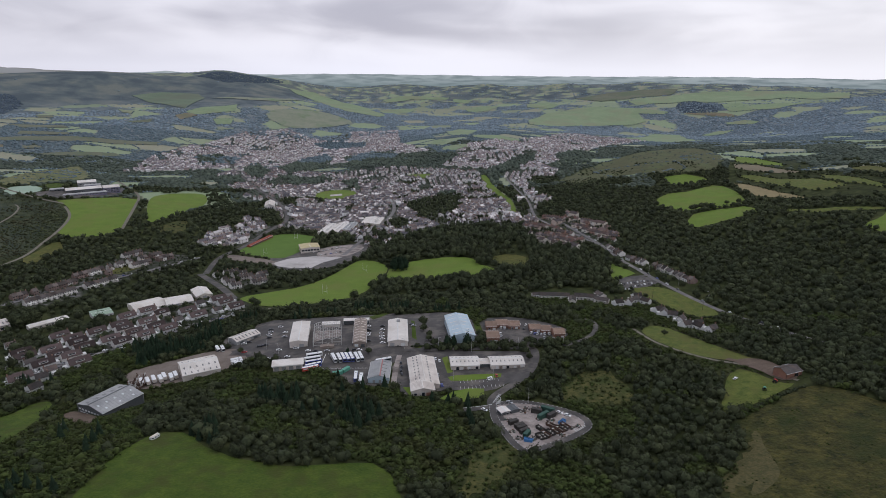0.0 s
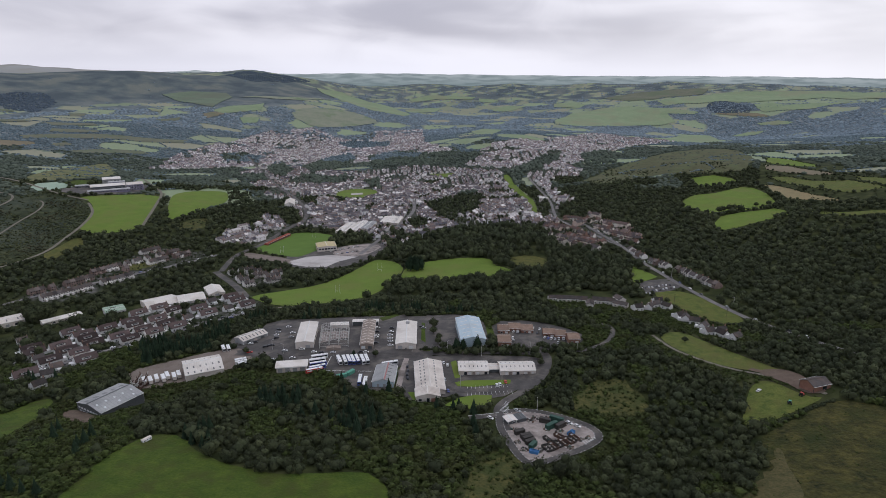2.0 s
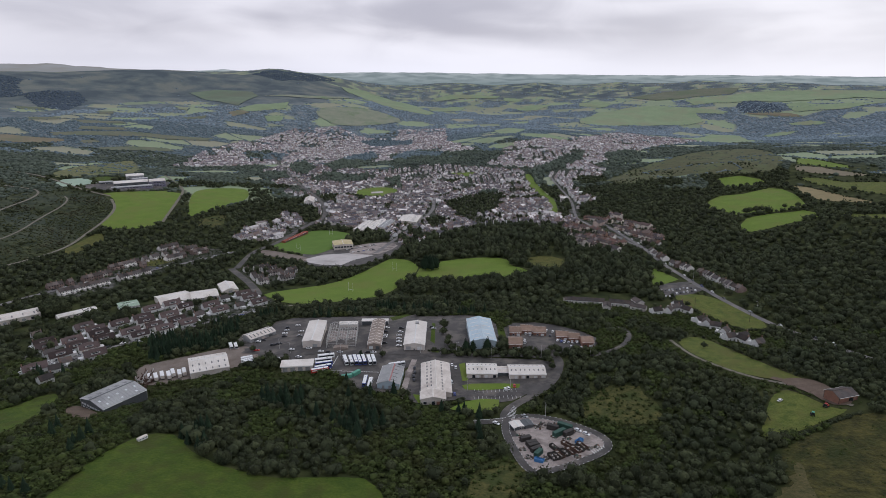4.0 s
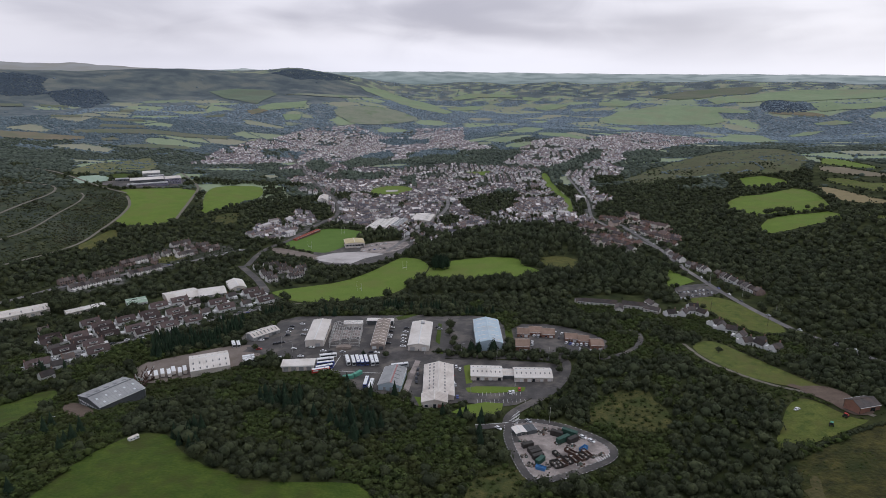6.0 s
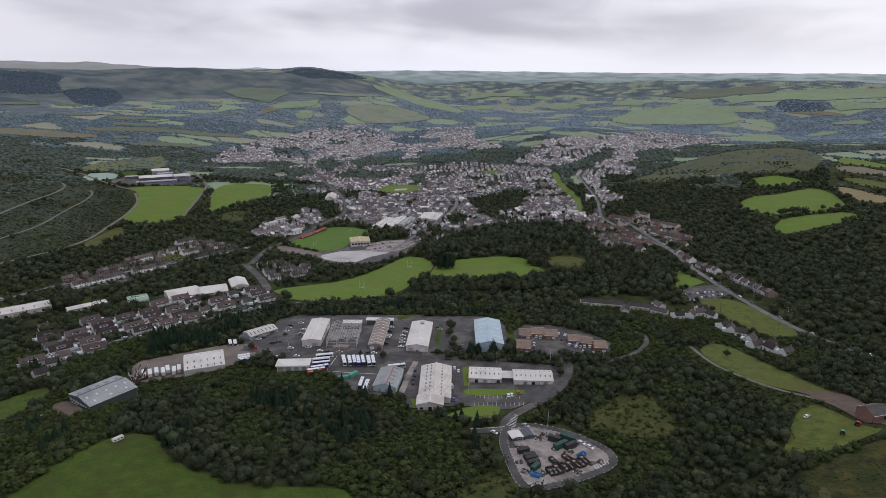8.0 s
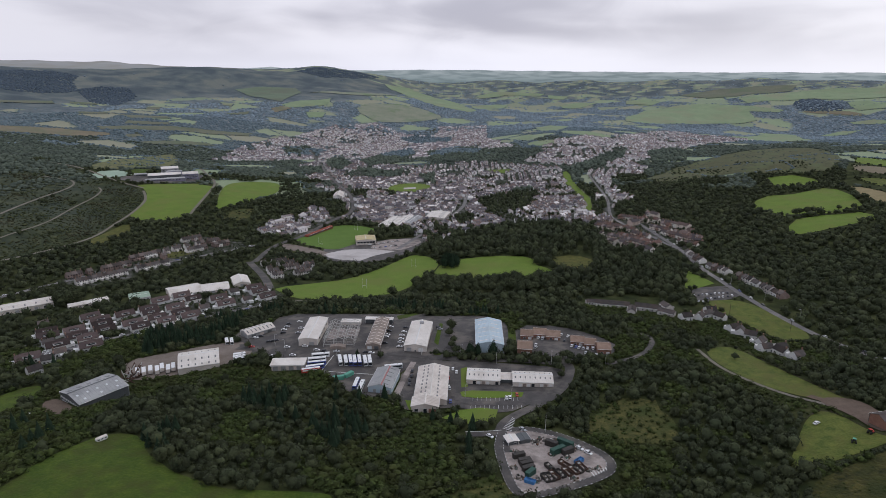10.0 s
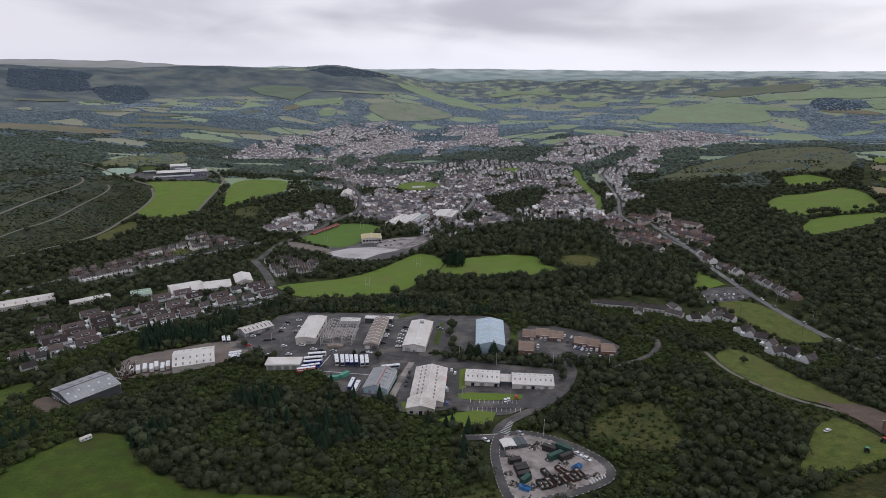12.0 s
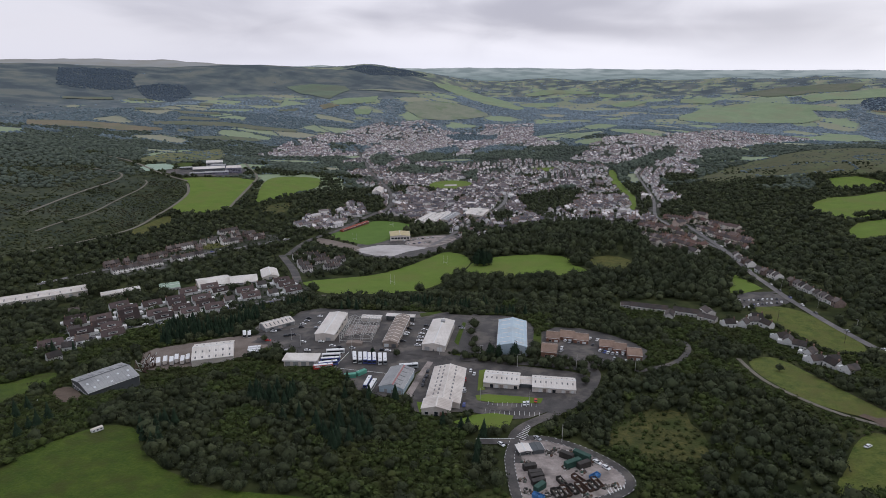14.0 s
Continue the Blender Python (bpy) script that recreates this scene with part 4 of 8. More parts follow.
    # moor and far farmland hold some painted haze: paler, bluer tones
    moor = ramp_of(noise_of(130), [(0.38, (0.080, 0.100, 0.110)), (0.5, (0.112, 0.134, 0.136)), (0.62, (0.165, 0.178, 0.158))])
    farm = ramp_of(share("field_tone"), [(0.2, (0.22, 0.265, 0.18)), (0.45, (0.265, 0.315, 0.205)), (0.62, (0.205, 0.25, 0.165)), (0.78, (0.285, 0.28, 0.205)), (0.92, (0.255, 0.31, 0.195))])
    town = ramp_of(noise_of(9), [(0.40, (0.032, 0.042, 0.022)), (0.54, (0.070, 0.070, 0.058)), (0.68, (0.16, 0.155, 0.15))])
    # haze painted into far ground, toned like the far leaves
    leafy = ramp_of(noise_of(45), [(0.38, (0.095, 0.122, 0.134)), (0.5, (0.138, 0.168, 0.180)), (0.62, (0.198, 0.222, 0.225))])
    floor = mixed(floor, leafy, share("far_haze_share"))
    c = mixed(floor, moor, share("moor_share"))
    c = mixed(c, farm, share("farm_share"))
    c = mixed(c, town, share("town_share"))
    grain = N("ShaderNodeMapRange")
    grain.inputs[3].default_value, grain.inputs[4].default_value = 0.75, 1.25
    L(noise_of(3.5), grain.inputs[0])
    hsv = N("ShaderNodeHueSaturation")
    L(grain.outputs[0], hsv.inputs["Value"])
    L(c, hsv.inputs["Color"])
    L(hsv.outputs[0], b.inputs["Base Color"])
    return m


ground = build_ground()


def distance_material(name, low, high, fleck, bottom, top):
    """Glowing distance, haze painted in: streaks of field and wood, paler towards its top."""
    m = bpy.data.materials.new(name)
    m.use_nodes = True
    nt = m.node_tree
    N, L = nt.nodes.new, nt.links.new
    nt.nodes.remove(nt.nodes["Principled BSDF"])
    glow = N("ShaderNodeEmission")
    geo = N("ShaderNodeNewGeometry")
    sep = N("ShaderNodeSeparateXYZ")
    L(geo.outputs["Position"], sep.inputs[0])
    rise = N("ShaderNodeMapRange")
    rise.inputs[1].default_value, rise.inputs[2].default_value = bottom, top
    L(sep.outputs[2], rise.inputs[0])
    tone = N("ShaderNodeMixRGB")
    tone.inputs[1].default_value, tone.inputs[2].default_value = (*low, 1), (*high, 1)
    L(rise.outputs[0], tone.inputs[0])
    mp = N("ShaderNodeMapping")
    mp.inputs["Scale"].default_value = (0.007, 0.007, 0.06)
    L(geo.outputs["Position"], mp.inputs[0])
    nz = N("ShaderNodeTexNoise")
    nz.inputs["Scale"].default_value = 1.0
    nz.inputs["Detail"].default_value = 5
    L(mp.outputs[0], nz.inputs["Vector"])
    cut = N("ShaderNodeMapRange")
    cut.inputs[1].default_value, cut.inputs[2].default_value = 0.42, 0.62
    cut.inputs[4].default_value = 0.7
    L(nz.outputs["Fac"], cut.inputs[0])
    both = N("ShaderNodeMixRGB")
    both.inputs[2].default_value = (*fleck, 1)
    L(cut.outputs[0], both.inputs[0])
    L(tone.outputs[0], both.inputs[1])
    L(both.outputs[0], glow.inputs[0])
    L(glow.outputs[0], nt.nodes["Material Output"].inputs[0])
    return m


def backdrop(name, radius, skyline, material, label):
    """A curved sheet of far country behind the last ridges; skyline: (degrees, height)."""
    a = np.radians(np.arange(skyline[0][0], skyline[-1][0], 0.25))
    top = np.interp(np.degrees(a), [p[0] for p in skyline], [p[1] for p in skyline])
    top = top + 1.6 * np.sin(a * 61) + 1.0 * np.sin(a * 143 + 1) + 0.6 * np.sin(a * 311)
    x, y = 35 + radius * np.cos(a), 44 + radius * np.sin(a)
    v = np.concatenate([np.stack([x, y, top], 1), np.stack([x, y, 0 * x - 260], 1)])
    n = len(a)
    i = np.arange(n - 1)
    ob = mesh_object(name, v, np.stack([i, i + 1, i + 1 + n, i + n], 1), [material], smooth=True)
    return tagged(ob, label, "backdrop", kind="structure")


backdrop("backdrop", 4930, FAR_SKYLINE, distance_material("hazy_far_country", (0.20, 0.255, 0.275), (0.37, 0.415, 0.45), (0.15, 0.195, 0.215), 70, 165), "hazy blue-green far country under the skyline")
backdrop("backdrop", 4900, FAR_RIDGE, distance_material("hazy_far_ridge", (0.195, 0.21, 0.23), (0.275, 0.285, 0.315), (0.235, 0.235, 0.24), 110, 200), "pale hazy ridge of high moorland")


def lift(x, y, base):
    return base * (1 + np.hypot(np.asarray(x) - 35, np.asarray(y) - 44) / 900)


def patch(name, outline, material, label, category, base=0.18, rounds=2, wobble=0.0):
    """A field or yard that lies on the ground, cut along its outline."""
    pts = rounded(outline, rounds) if rounds else outline
    bm = bmesh.new()
    rng = random.Random(len(outline) * 7 + int(outline[0][0]))
    bm.faces.new([bm.verts.new((x + rng.uniform(-wobble, wobble), y + rng.uniform(-wobble, wobble), 0)) for x, y in pts])
    xs, ys = [p[0] for p in pts], [p[1] for p in pts]
    step = max(8.0, max(max(xs) - min(xs), max(ys) - min(ys)) / 24)
    for lo, hi, axis in ((min(xs), max(xs), (1, 0, 0)), (min(ys), max(ys), (0, 1, 0))):
        k = lo + step
        while k < hi:
            bmesh.ops.bisect_plane(bm, geom=bm.verts[:] + bm.edges[:] + bm.faces[:], plane_co=(k * axis[0], k * axis[1], 0), plane_no=axis)
            k += step
    bmesh.ops.triangulate(bm, faces=[f for f in bm.faces if len(f.verts) > 4])
    vs = list(bm.verts)
    hx, hy = np.array([v.co.x for v in vs]), np.array([v.co.y for v in vs])
    for v, z in zip(vs, heights(hx, hy) + lift(hx, hy, base)):
        v.co.z = z
    for f in bm.faces:
        f.smooth = True
        if f.normal.z < 0:
            f.normal_flip()
    me = bpy.data.meshes.new(name)
    bm.to_mesh(me)
    bm.free()
    me.materials.append(material)
    return tagged(new(name, me), label, category, kind="structure")


def strip(name, line, width, material, label, category="road", base=0.34, rounds=2, lanes=3):
    """A road that follows the ground along a line."""
    pts = rounded(line, rounds, closed=False)
    fine = []
    for (a, b), (c, d) in zip(pts, pts[1:]):
        n = max(1, int(math.hypot(c - a, d - b) / 7))
        fine += [(a + (c - a) * k / n, b + (d - b) * k / n) for k in range(n)]
    fine.append(pts[-1])
    p = np.array(fine)
    t = np.gradient(p, axis=0)
    t /= np.linalg.norm(t, axis=1)[:, None] + 1e-9
    side = np.stack([-t[:, 1], t[:, 0]], 1)
    rows = [p + side * w for w in np.linspace(-width / 2, width / 2, lanes)]
    xy = np.stack(rows, 1).reshape(-1, 2)
    z = heights(xy[:, 0], xy[:, 1]) + lift(xy[:, 0], xy[:, 1], base)
    n = len(p)
    i = (np.arange(n - 1)[:, None] * lanes + np.arange(lanes - 1)[None]).ravel()
    quads = np.stack([i, i + 1, i + lanes + 1, i + lanes], -1)
    ob = mesh_object(name, np.column_stack([xy, z]), quads[:, ::-1], [material], smooth=True)
    return tagged(ob, label, category, kind="structure")


# ---- fields and yards ----
def field(name, outline, material, label, category="field", **kw):
    return patch(name, outline, M[material], label, category, **kw)


field("meadow", MEADOW, "pasture", "dark green grazed meadow on the near slope", wobble=0.8)
field("meadow", WEST_MEADOW, "pasture", "green meadow beside the woods below the shed", wobble=0.8)
field("rugby_field", RUGBY_FIELD, "lush", "bright mown playing field with tall goal posts", rounds=1)
field("park_field", PARK_FIELD, "lush", "bright green park field among dark trees", rounds=1)
field("stadium_pitch", STADIUM_PITCH, "turf", "mown green sports pitch inside a small stadium", "pitch", rounds=1)
field("gravel_car_park", GRAVEL_PARK, "gravel", "pale gravel car park beside the stadium", "car park", rounds=0, wobble=0.6)
field("tarmac_yard", WEST_YARD, "dirt", "grey tarmac strip behind the pitch", "yard", rounds=1)
field("school_field", SCHOOL_FIELD, "lush", "bright green school playing field", rounds=1)
field("school_field", SCHOOL_FIELD_2, "lush", "bright green playing field with a rounded end")
field("sports_court", HARD_PITCH, "hardcourt", "pale hard sports court beside the school", "pitch", rounds=0)
field("school_lawn", SCHOOL_GREEN, "pasture", "small green lawn behind the school", rounds=1)
for outline in (HILL_FIELD, HILL_FIELD_2, HILL_FIELD_3):
    field("hill_field", outline, "lush", "bright green hill pasture with hedges round it", rounds=0)
field("hill_field", HEDGED_GREEN, "lush", "narrow green hill pasture between hedges", rounds=0)
field("stubble_field", HEDGED_TAN, "dry_grass", "pale tan hill pasture between hedges", rounds=0)
field("hill_field", HEDGED_DULL, "paddock", "dull green hill pasture with scattered bushes", rounds=0)
field("hill_field", HEDGED_PALE, "paddock", "pale green hill pasture above the woods", rounds=0)
field("hill_field", EAST_DULL, "rough_grass", "dull green pasture on the side of a hill", rounds=0)
field("stubble_field", STUBBLE_FIELD, "stubble", "tan stubble field between hedges", rounds=1)
field("hill_field", EAST_FIELD, "paddock", "narrow rough hill pasture above the woods", rounds=1)
field("hill_field", EAST_FIELD_2, "lush", "bright green hill pasture above the woods", rounds=1)
for outline in (VALLEY_FIELD, VALLEY_FIELD_2):
    field("valley_field", outline, "paddock", "green paddock beside the valley cottages", rounds=1, wobble=0.5)
field("barn_field", BARN_FIELD, "paddock", "green paddock below the brick barn", rounds=1)
field("moor_field", BROWN_FIELD, "brown_grass", "brown rough moor grass on the near slope", rounds=1)
field("scrub_clearing", SCRUB, "scrub_grass", "tan scrubby clearing in the woods", rounds=1, wobble=5)
field("scrub_clearing", SCRUB_2, "scrub_grass", "rough grassy clearing in the woods", rounds=1, wobble=5)
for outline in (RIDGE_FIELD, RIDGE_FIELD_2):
    field("ridge_field", outline, "hazed_grass", "bright green pasture along a low ridge", base=0.5, rounds=0)
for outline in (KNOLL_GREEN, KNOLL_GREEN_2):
    field("knoll_field", outline, "hazed_grass", "dull green pasture on a knoll above the town", base=0.4, rounds=1, wobble=4)
field("round_hill_field", ROUND_HILL_FIELD, "hazed_grass", "large green pasture on a rounded hill", base=0.5, rounds=0)
field("far_field", FAR_FIELD, "hazed_grass", "green pasture above the edge of town", base=0.5, rounds=0)
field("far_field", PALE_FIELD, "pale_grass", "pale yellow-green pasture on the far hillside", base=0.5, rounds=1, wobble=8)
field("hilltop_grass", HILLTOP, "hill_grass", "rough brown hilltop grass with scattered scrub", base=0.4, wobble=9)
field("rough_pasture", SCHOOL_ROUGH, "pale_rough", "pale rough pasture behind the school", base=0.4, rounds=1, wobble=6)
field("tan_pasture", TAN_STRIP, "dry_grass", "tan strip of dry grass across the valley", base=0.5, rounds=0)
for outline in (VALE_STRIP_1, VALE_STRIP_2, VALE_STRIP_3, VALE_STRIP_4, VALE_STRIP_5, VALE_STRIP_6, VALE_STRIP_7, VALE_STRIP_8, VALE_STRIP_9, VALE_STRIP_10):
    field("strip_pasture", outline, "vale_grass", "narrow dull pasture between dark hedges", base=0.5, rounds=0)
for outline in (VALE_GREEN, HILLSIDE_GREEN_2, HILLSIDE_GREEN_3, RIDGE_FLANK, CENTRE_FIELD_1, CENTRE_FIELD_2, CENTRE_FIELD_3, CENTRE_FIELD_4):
    field("far_pasture", outline, "hazed_grass", "pale green pasture on the far hills", base=0.5, rounds=0, wobble=4)
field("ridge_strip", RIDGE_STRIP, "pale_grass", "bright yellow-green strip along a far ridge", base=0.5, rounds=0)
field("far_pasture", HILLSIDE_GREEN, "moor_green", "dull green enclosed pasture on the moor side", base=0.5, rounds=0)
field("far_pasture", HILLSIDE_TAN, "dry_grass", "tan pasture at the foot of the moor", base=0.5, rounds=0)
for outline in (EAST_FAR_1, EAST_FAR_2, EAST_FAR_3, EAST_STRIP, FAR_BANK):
    field("strip_pasture", outline, "hazed_grass", "narrow green pasture between dark hedges", base=0.5, rounds=0)
field("far_pasture", EAST_HILLSIDE, "hazed_grass", "broad green pastures over the eastern hills", base=0.5, rounds=0, wobble=4)
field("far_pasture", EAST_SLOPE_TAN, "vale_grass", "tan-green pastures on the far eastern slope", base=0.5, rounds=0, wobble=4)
field("clearing", EAST_CLEARING, "dry_grass", "brown felled clearing in the eastern woods", base=0.5, rounds=1, wobble=6)
field("bank_clearing", BANK_CLEARING, "scrub_grass", "tan scrubby clearing on the wooded bank", "clearing", rounds=1, wobble=4)
field("lane_verge", LANE_GREEN, "rough_grass", "rough green verge beside the pale lane", "verge", rounds=1, wobble=2)
field("garden_strip", TERRACE_GREEN, "rough_grass", "allotment strip behind the terraces", "garden", rounds=1, wobble=2)
field("town_green", TOWN_GREEN, "lush", "small mown green among the terraces", "lawn", base=0.3, rounds=0)
field("school_yard", SCHOOL_YARD, "asphalt", "grey tarmac yard round the school", "yard", base=0.2, rounds=1)
field("tan_grass", TAN_GRASS, "path_grass", "olive and tan tussock grass beside the worn path", base=0.22, wobble=2)
field("cricket_ground", CRICKET_GROUND, "lush", "oval green cricket ground inside the town", "pitch", base=0.3)
field("cricket_strip", CRICKET_STRIP, "gravel", "pale mown wicket in the cricket ground", "pitch", base=0.5, rounds=0)
field("green_strip", GREEN_STRIP, "lush", "narrow green bank along the old railway", base=0.3, rounds=1)
field("green_strip", GREEN_STRIP_2, "lush", "small green bank below the houses", base=0.3, rounds=1)
field("industrial_yard", ESTATE_YARD, "asphalt", "dark wet tarmac yard between industrial units", "yard", base=0.22, rounds=1)
field("industrial_yard", ESTATE_YARD_2, "asphalt", "grey tarmac yard round the white workshops", "yard", base=0.22, rounds=1)
field("workshop_yard", BRICK_YARD, "asphalt", "tarmac parking yard between brick workshops", "yard", base=0.22, rounds=1)
field("lorry_yard", COACH_YARD, "dirt", "pinkish bare dirt yard beside the white workshop", "yard", base=0.22, rounds=1)
field("shed_yard", SHED_YARD, "lane_dirt", "bare dirt apron before the steel shed", "yard", base=0.22, rounds=1)
for outline in (LAWN, LAWN_2, LAWN_3, LAWN_4):
    field("lawn", outline, "lush", "mown lawn beside the workshops", "lawn", base=0.36, rounds=0)
field("valley_car_park", VALLEY_CAR_PARK, "asphalt", "tarmac car park beside the valley road", "car park", base=0.26, rounds=1)
field("store_lawn", STORE_LAWN, "paddock", "rough green lawn beside the long white store", "lawn", base=0.26, rounds=0)
field("village_green", VALLEY_GREEN, "lush", "small green beside the valley road", "lawn", base=0.26, rounds=0)
field("park_clearing", QUARRY_GREEN, "rough_grass", "dull green clearing among the park trees", "lawn", base=0.26, rounds=1)
for outline in (VERGE, VERGE_2, VERGE_3, VERGE_4):
    field("verge", outline, "pasture", "grass verge between the industrial yards", "verge", base=0.32, rounds=0)
field("stadium_ground", STADIUM_GROUND, "asphalt", "tarmac ground round the stadium car parks", "car park", base=0.10, rounds=1)
field("stadium_car_park", STADIUM_CAR_PARK, "concrete", "pale stained car park behind the grandstand", "car park", base=0.26, rounds=1)
field("worn_path", WORN_PATCH, "path_grass", "worn tan path across the moor grass", "path", base=0.30, wobble=0.2)
field("barn_yard", BARN_YARD, "lane_dirt", "reddish bare dirt yard beside the brick barn", "yard", base=0.36, rounds=1)
yard_x, yard_y = (sum(p[i] for p in DEPOT_YARD) / len(DEPOT_YARD) for i in (0, 1))
field("depot_yard", [(yard_x + 1.1 * (x - yard_x), yard_y + 1.1 * (y - yard_y)) for x, y in DEPOT_YARD], "concrete", "stained concrete yard of the skip depot", "yard", base=0.26, rounds=1)

# ---- roads ----
for line, width, what in ((VALLEY_ROAD, 5.6, "grey main road along the valley houses"), (CAR_PARK_LANE, 5, "short lane to the car park"), (ESTATE_ACCESS, 6.4, "tarmac road that bends up to the industrial units"),
                          (ESTATE_ROAD, 7, "tarmac road between the industrial units"), (ESTATE_SIDE_ROAD, 6, "side road past the pale blue unit"), (ESTATE_MIDDLE_ROAD, 6, "side road between two white units"),
                          (ROW_ROAD, 6, "tarmac loop past the long white workshop"), (ROW_FRONT_ROAD, 5, "road in front of the low white workshops"),
                          (DEPOT_ROAD_WEST, 4.8, "tarmac road down past the skip depot"), (DEPOT_ROAD_EAST, 4.8, "tarmac loop road round the skip depot"), (DEPOT_SPUR, 6, "short tarmac spur into the trees"), (WOOD_ROAD, 4.2, "dark lane that bends through the woods"),
                          (TOWN_ROAD, 8, "wide grey town road"), (TOWN_ROAD_2, 7, "grey street through the town centre"), (TOWN_ROAD_3, 4.6, "grey street up through the terraces"), (DEPOT_LANE, 9, "grey lane past the warehouse"),
                          (WEST_STREET, 7, "grey street between the terraces"), (HOUSE_STREET, 6, "grey street between the semi-detached houses")):
    strip("road", line, width, M["street" if line in (VALLEY_ROAD, TOWN_ROAD_2, TOWN_ROAD_3, WEST_STREET, HOUSE_STREET) else "asphalt"], what)
for line, width, what in ((VALLEY_LANE, 2.8, "narrow stony lane beside the paddock"), (MOOR_TRACK, 4, "pale winding track over the moor"), (MOOR_TRACK_2, 3, "faint track across the moor"),
                          (MOOR_LANE, 4.5, "pale lane along the foot of the moor"), (SCHOOL_LANE, 6, "lane round the school"), (SCHOOL_PATH, 5, "path between the school fields"), (BARN_LANE, 5, "reddish dirt lane to the barn"), (FIELD_PATH, 3.5, "pale path below the playing field")):
    strip("track", line, width, M["track" if line is not BARN_LANE else "lane_dirt"], what, "track", base=0.30)

strip("path", YARD_ROAD, 4.0, M["concrete"], "pale concrete path beside the long workshop", "path", base=0.36)
strip("kerb", YARD_WALL, 0.45, M["paint"], "pale kerb round the coach yard", "kerb", base=0.40, rounds=0)

OPEN_GROUND = [rounded(q, 1) for q in (MEADOW, WEST_MEADOW, RUGBY_FIELD, PARK_FIELD, STADIUM_PITCH, GRAVEL_PARK, WEST_YARD, SCHOOL_FIELD, SCHOOL_FIELD_2, HARD_PITCH, SCHOOL_GREEN, SCHOOL_YARD, HILL_FIELD, HILL_FIELD_2, HILL_FIELD_3,
               HEDGED_GREEN, HEDGED_TAN, HEDGED_DULL, HEDGED_PALE, EAST_DULL, STUBBLE_FIELD, EAST_FIELD, EAST_FIELD_2, VALLEY_FIELD, VALLEY_FIELD_2, BARN_FIELD, CRICKET_GROUND, GREEN_STRIP, GREEN_STRIP_2, TOWN_GREEN, LANE_GREEN,
               ESTATE_YARD, ESTATE_YARD_2, BRICK_YARD, COACH_YARD, SHED_YARD, DEPOT_YARD, LAWN, TREE_BELT, VALLEY_CAR_PARK, VALLEY_GREEN, STORE_LAWN, QUARRY_GREEN, STADIUM_CAR_PARK, BARN_YARD, STADIUM_GROUND)]
FAR_OPEN = [RIDGE_FIELD, RIDGE_FIELD_2, ROUND_HILL_FIELD, FAR_FIELD, PALE_FIELD, TAN_STRIP, VALE_STRIP_1, VALE_STRIP_2, VALE_STRIP_3, VALE_STRIP_4, VALE_STRIP_5, VALE_STRIP_6, VALE_STRIP_7, VALE_STRIP_8, VALE_STRIP_9, VALE_STRIP_10, VALE_GREEN,
            HILLSIDE_GREEN, HILLSIDE_GREEN_2, HILLSIDE_GREEN_3, HILLSIDE_TAN, RIDGE_STRIP, RIDGE_FLANK, CENTRE_FIELD_1, CENTRE_FIELD_2, CENTRE_FIELD_3, CENTRE_FIELD_4, EAST_FAR_1, EAST_FAR_2, EAST_FAR_3, EAST_STRIP, FAR_BANK, EAST_HILLSIDE, EAST_SLOPE_TAN]
OPEN_GROUND += FAR_OPEN
ROUGH_GROUND = [rounded(q, 1) for q in (BROWN_FIELD, BARN_FRONT, SHED_FRONT, YARD_FRONT, COTTAGE_LAND, HOME_FRONT, LANE_SIDE, SCRUB, SCRUB_2, HILLTOP, SCHOOL_ROUGH, KNOLL_GREEN, KNOLL_GREEN_2, BANK_CLEARING, TERRACE_GREEN, TAN_GRASS, EAST_CLEARING)]
TOWN_TREES = [TOWN_TREES_1, TOWN_TREES_2, TOWN_TREES_3, TOWN_TREES_4, TOWN_TREES_5, TOWN_TREES_6, TOWN_TREES_7, TOWN_TREES_8, TOWN_TREES_9, TOWN_TREES_10, TOWN_TREES_11, TOWN_TREES_12, TOWN_TREES_13, TOWN_TREES_14, TOWN_TREES_15, TOWN_TREES_16]
ROAD_LINES = [(WOOD_ROAD, 5), (VALLEY_ROAD, 5), (ESTATE_ACCESS, 8), (DEPOT_ROAD_WEST, 8), (DEPOT_ROAD_EAST, 8), (DEPOT_SPUR, 7), (VALLEY_LANE, 6), (MOOR_TRACK, 5), (MOOR_TRACK_2, 5), (MOOR_LANE, 6), (SCHOOL_LANE, 7), (SCHOOL_PATH, 6), (BARN_LANE, 9),
              (TOWN_ROAD, 8), (TOWN_ROAD_2, 7), (TOWN_ROAD_3, 7), (DEPOT_LANE, 9), (WEST_STREET, 7), (HOUSE_STREET, 7), (CAR_PARK_LANE, 6)]
FOOTPRINTS = []     # (x, y, half length, half width, turn) of everything built


# ---- industrial buildings ----
def ob_at(name, x, y, turn=0.0, z=None):
    root = new(name)
    root.empty_display_size = 1.0
    root.matrix_basis = pose(x, y, height(x, y) if z is None else z, 0, 0, turn)
    return root


def roof_slab(span, run, eave, rise, side, over, thick, seam):
    """One slope of a pitched roof from eave to ridge, its sheet folded into raised ribs."""
    h = span / 2 + over
    slope = rise / (span / 2)
    low, top = eave - over * slope, eave + rise
    y0, y1 = -run / 2 - over, run / 2 + over
    stations = [(y0, 0.0)]
    if seam:
        n = max(2, int((y1 - y0) / seam))
        for k in range(1, n):
            y = y0 + (y1 - y0) * k / n
            stations += [(y - 0.16, 0.0), (y - 0.07, 0.11), (y + 0.07, 0.11), (y + 0.16, 0.0)]
    stations.append((y1, 0.0))
    bm = bmesh.new()
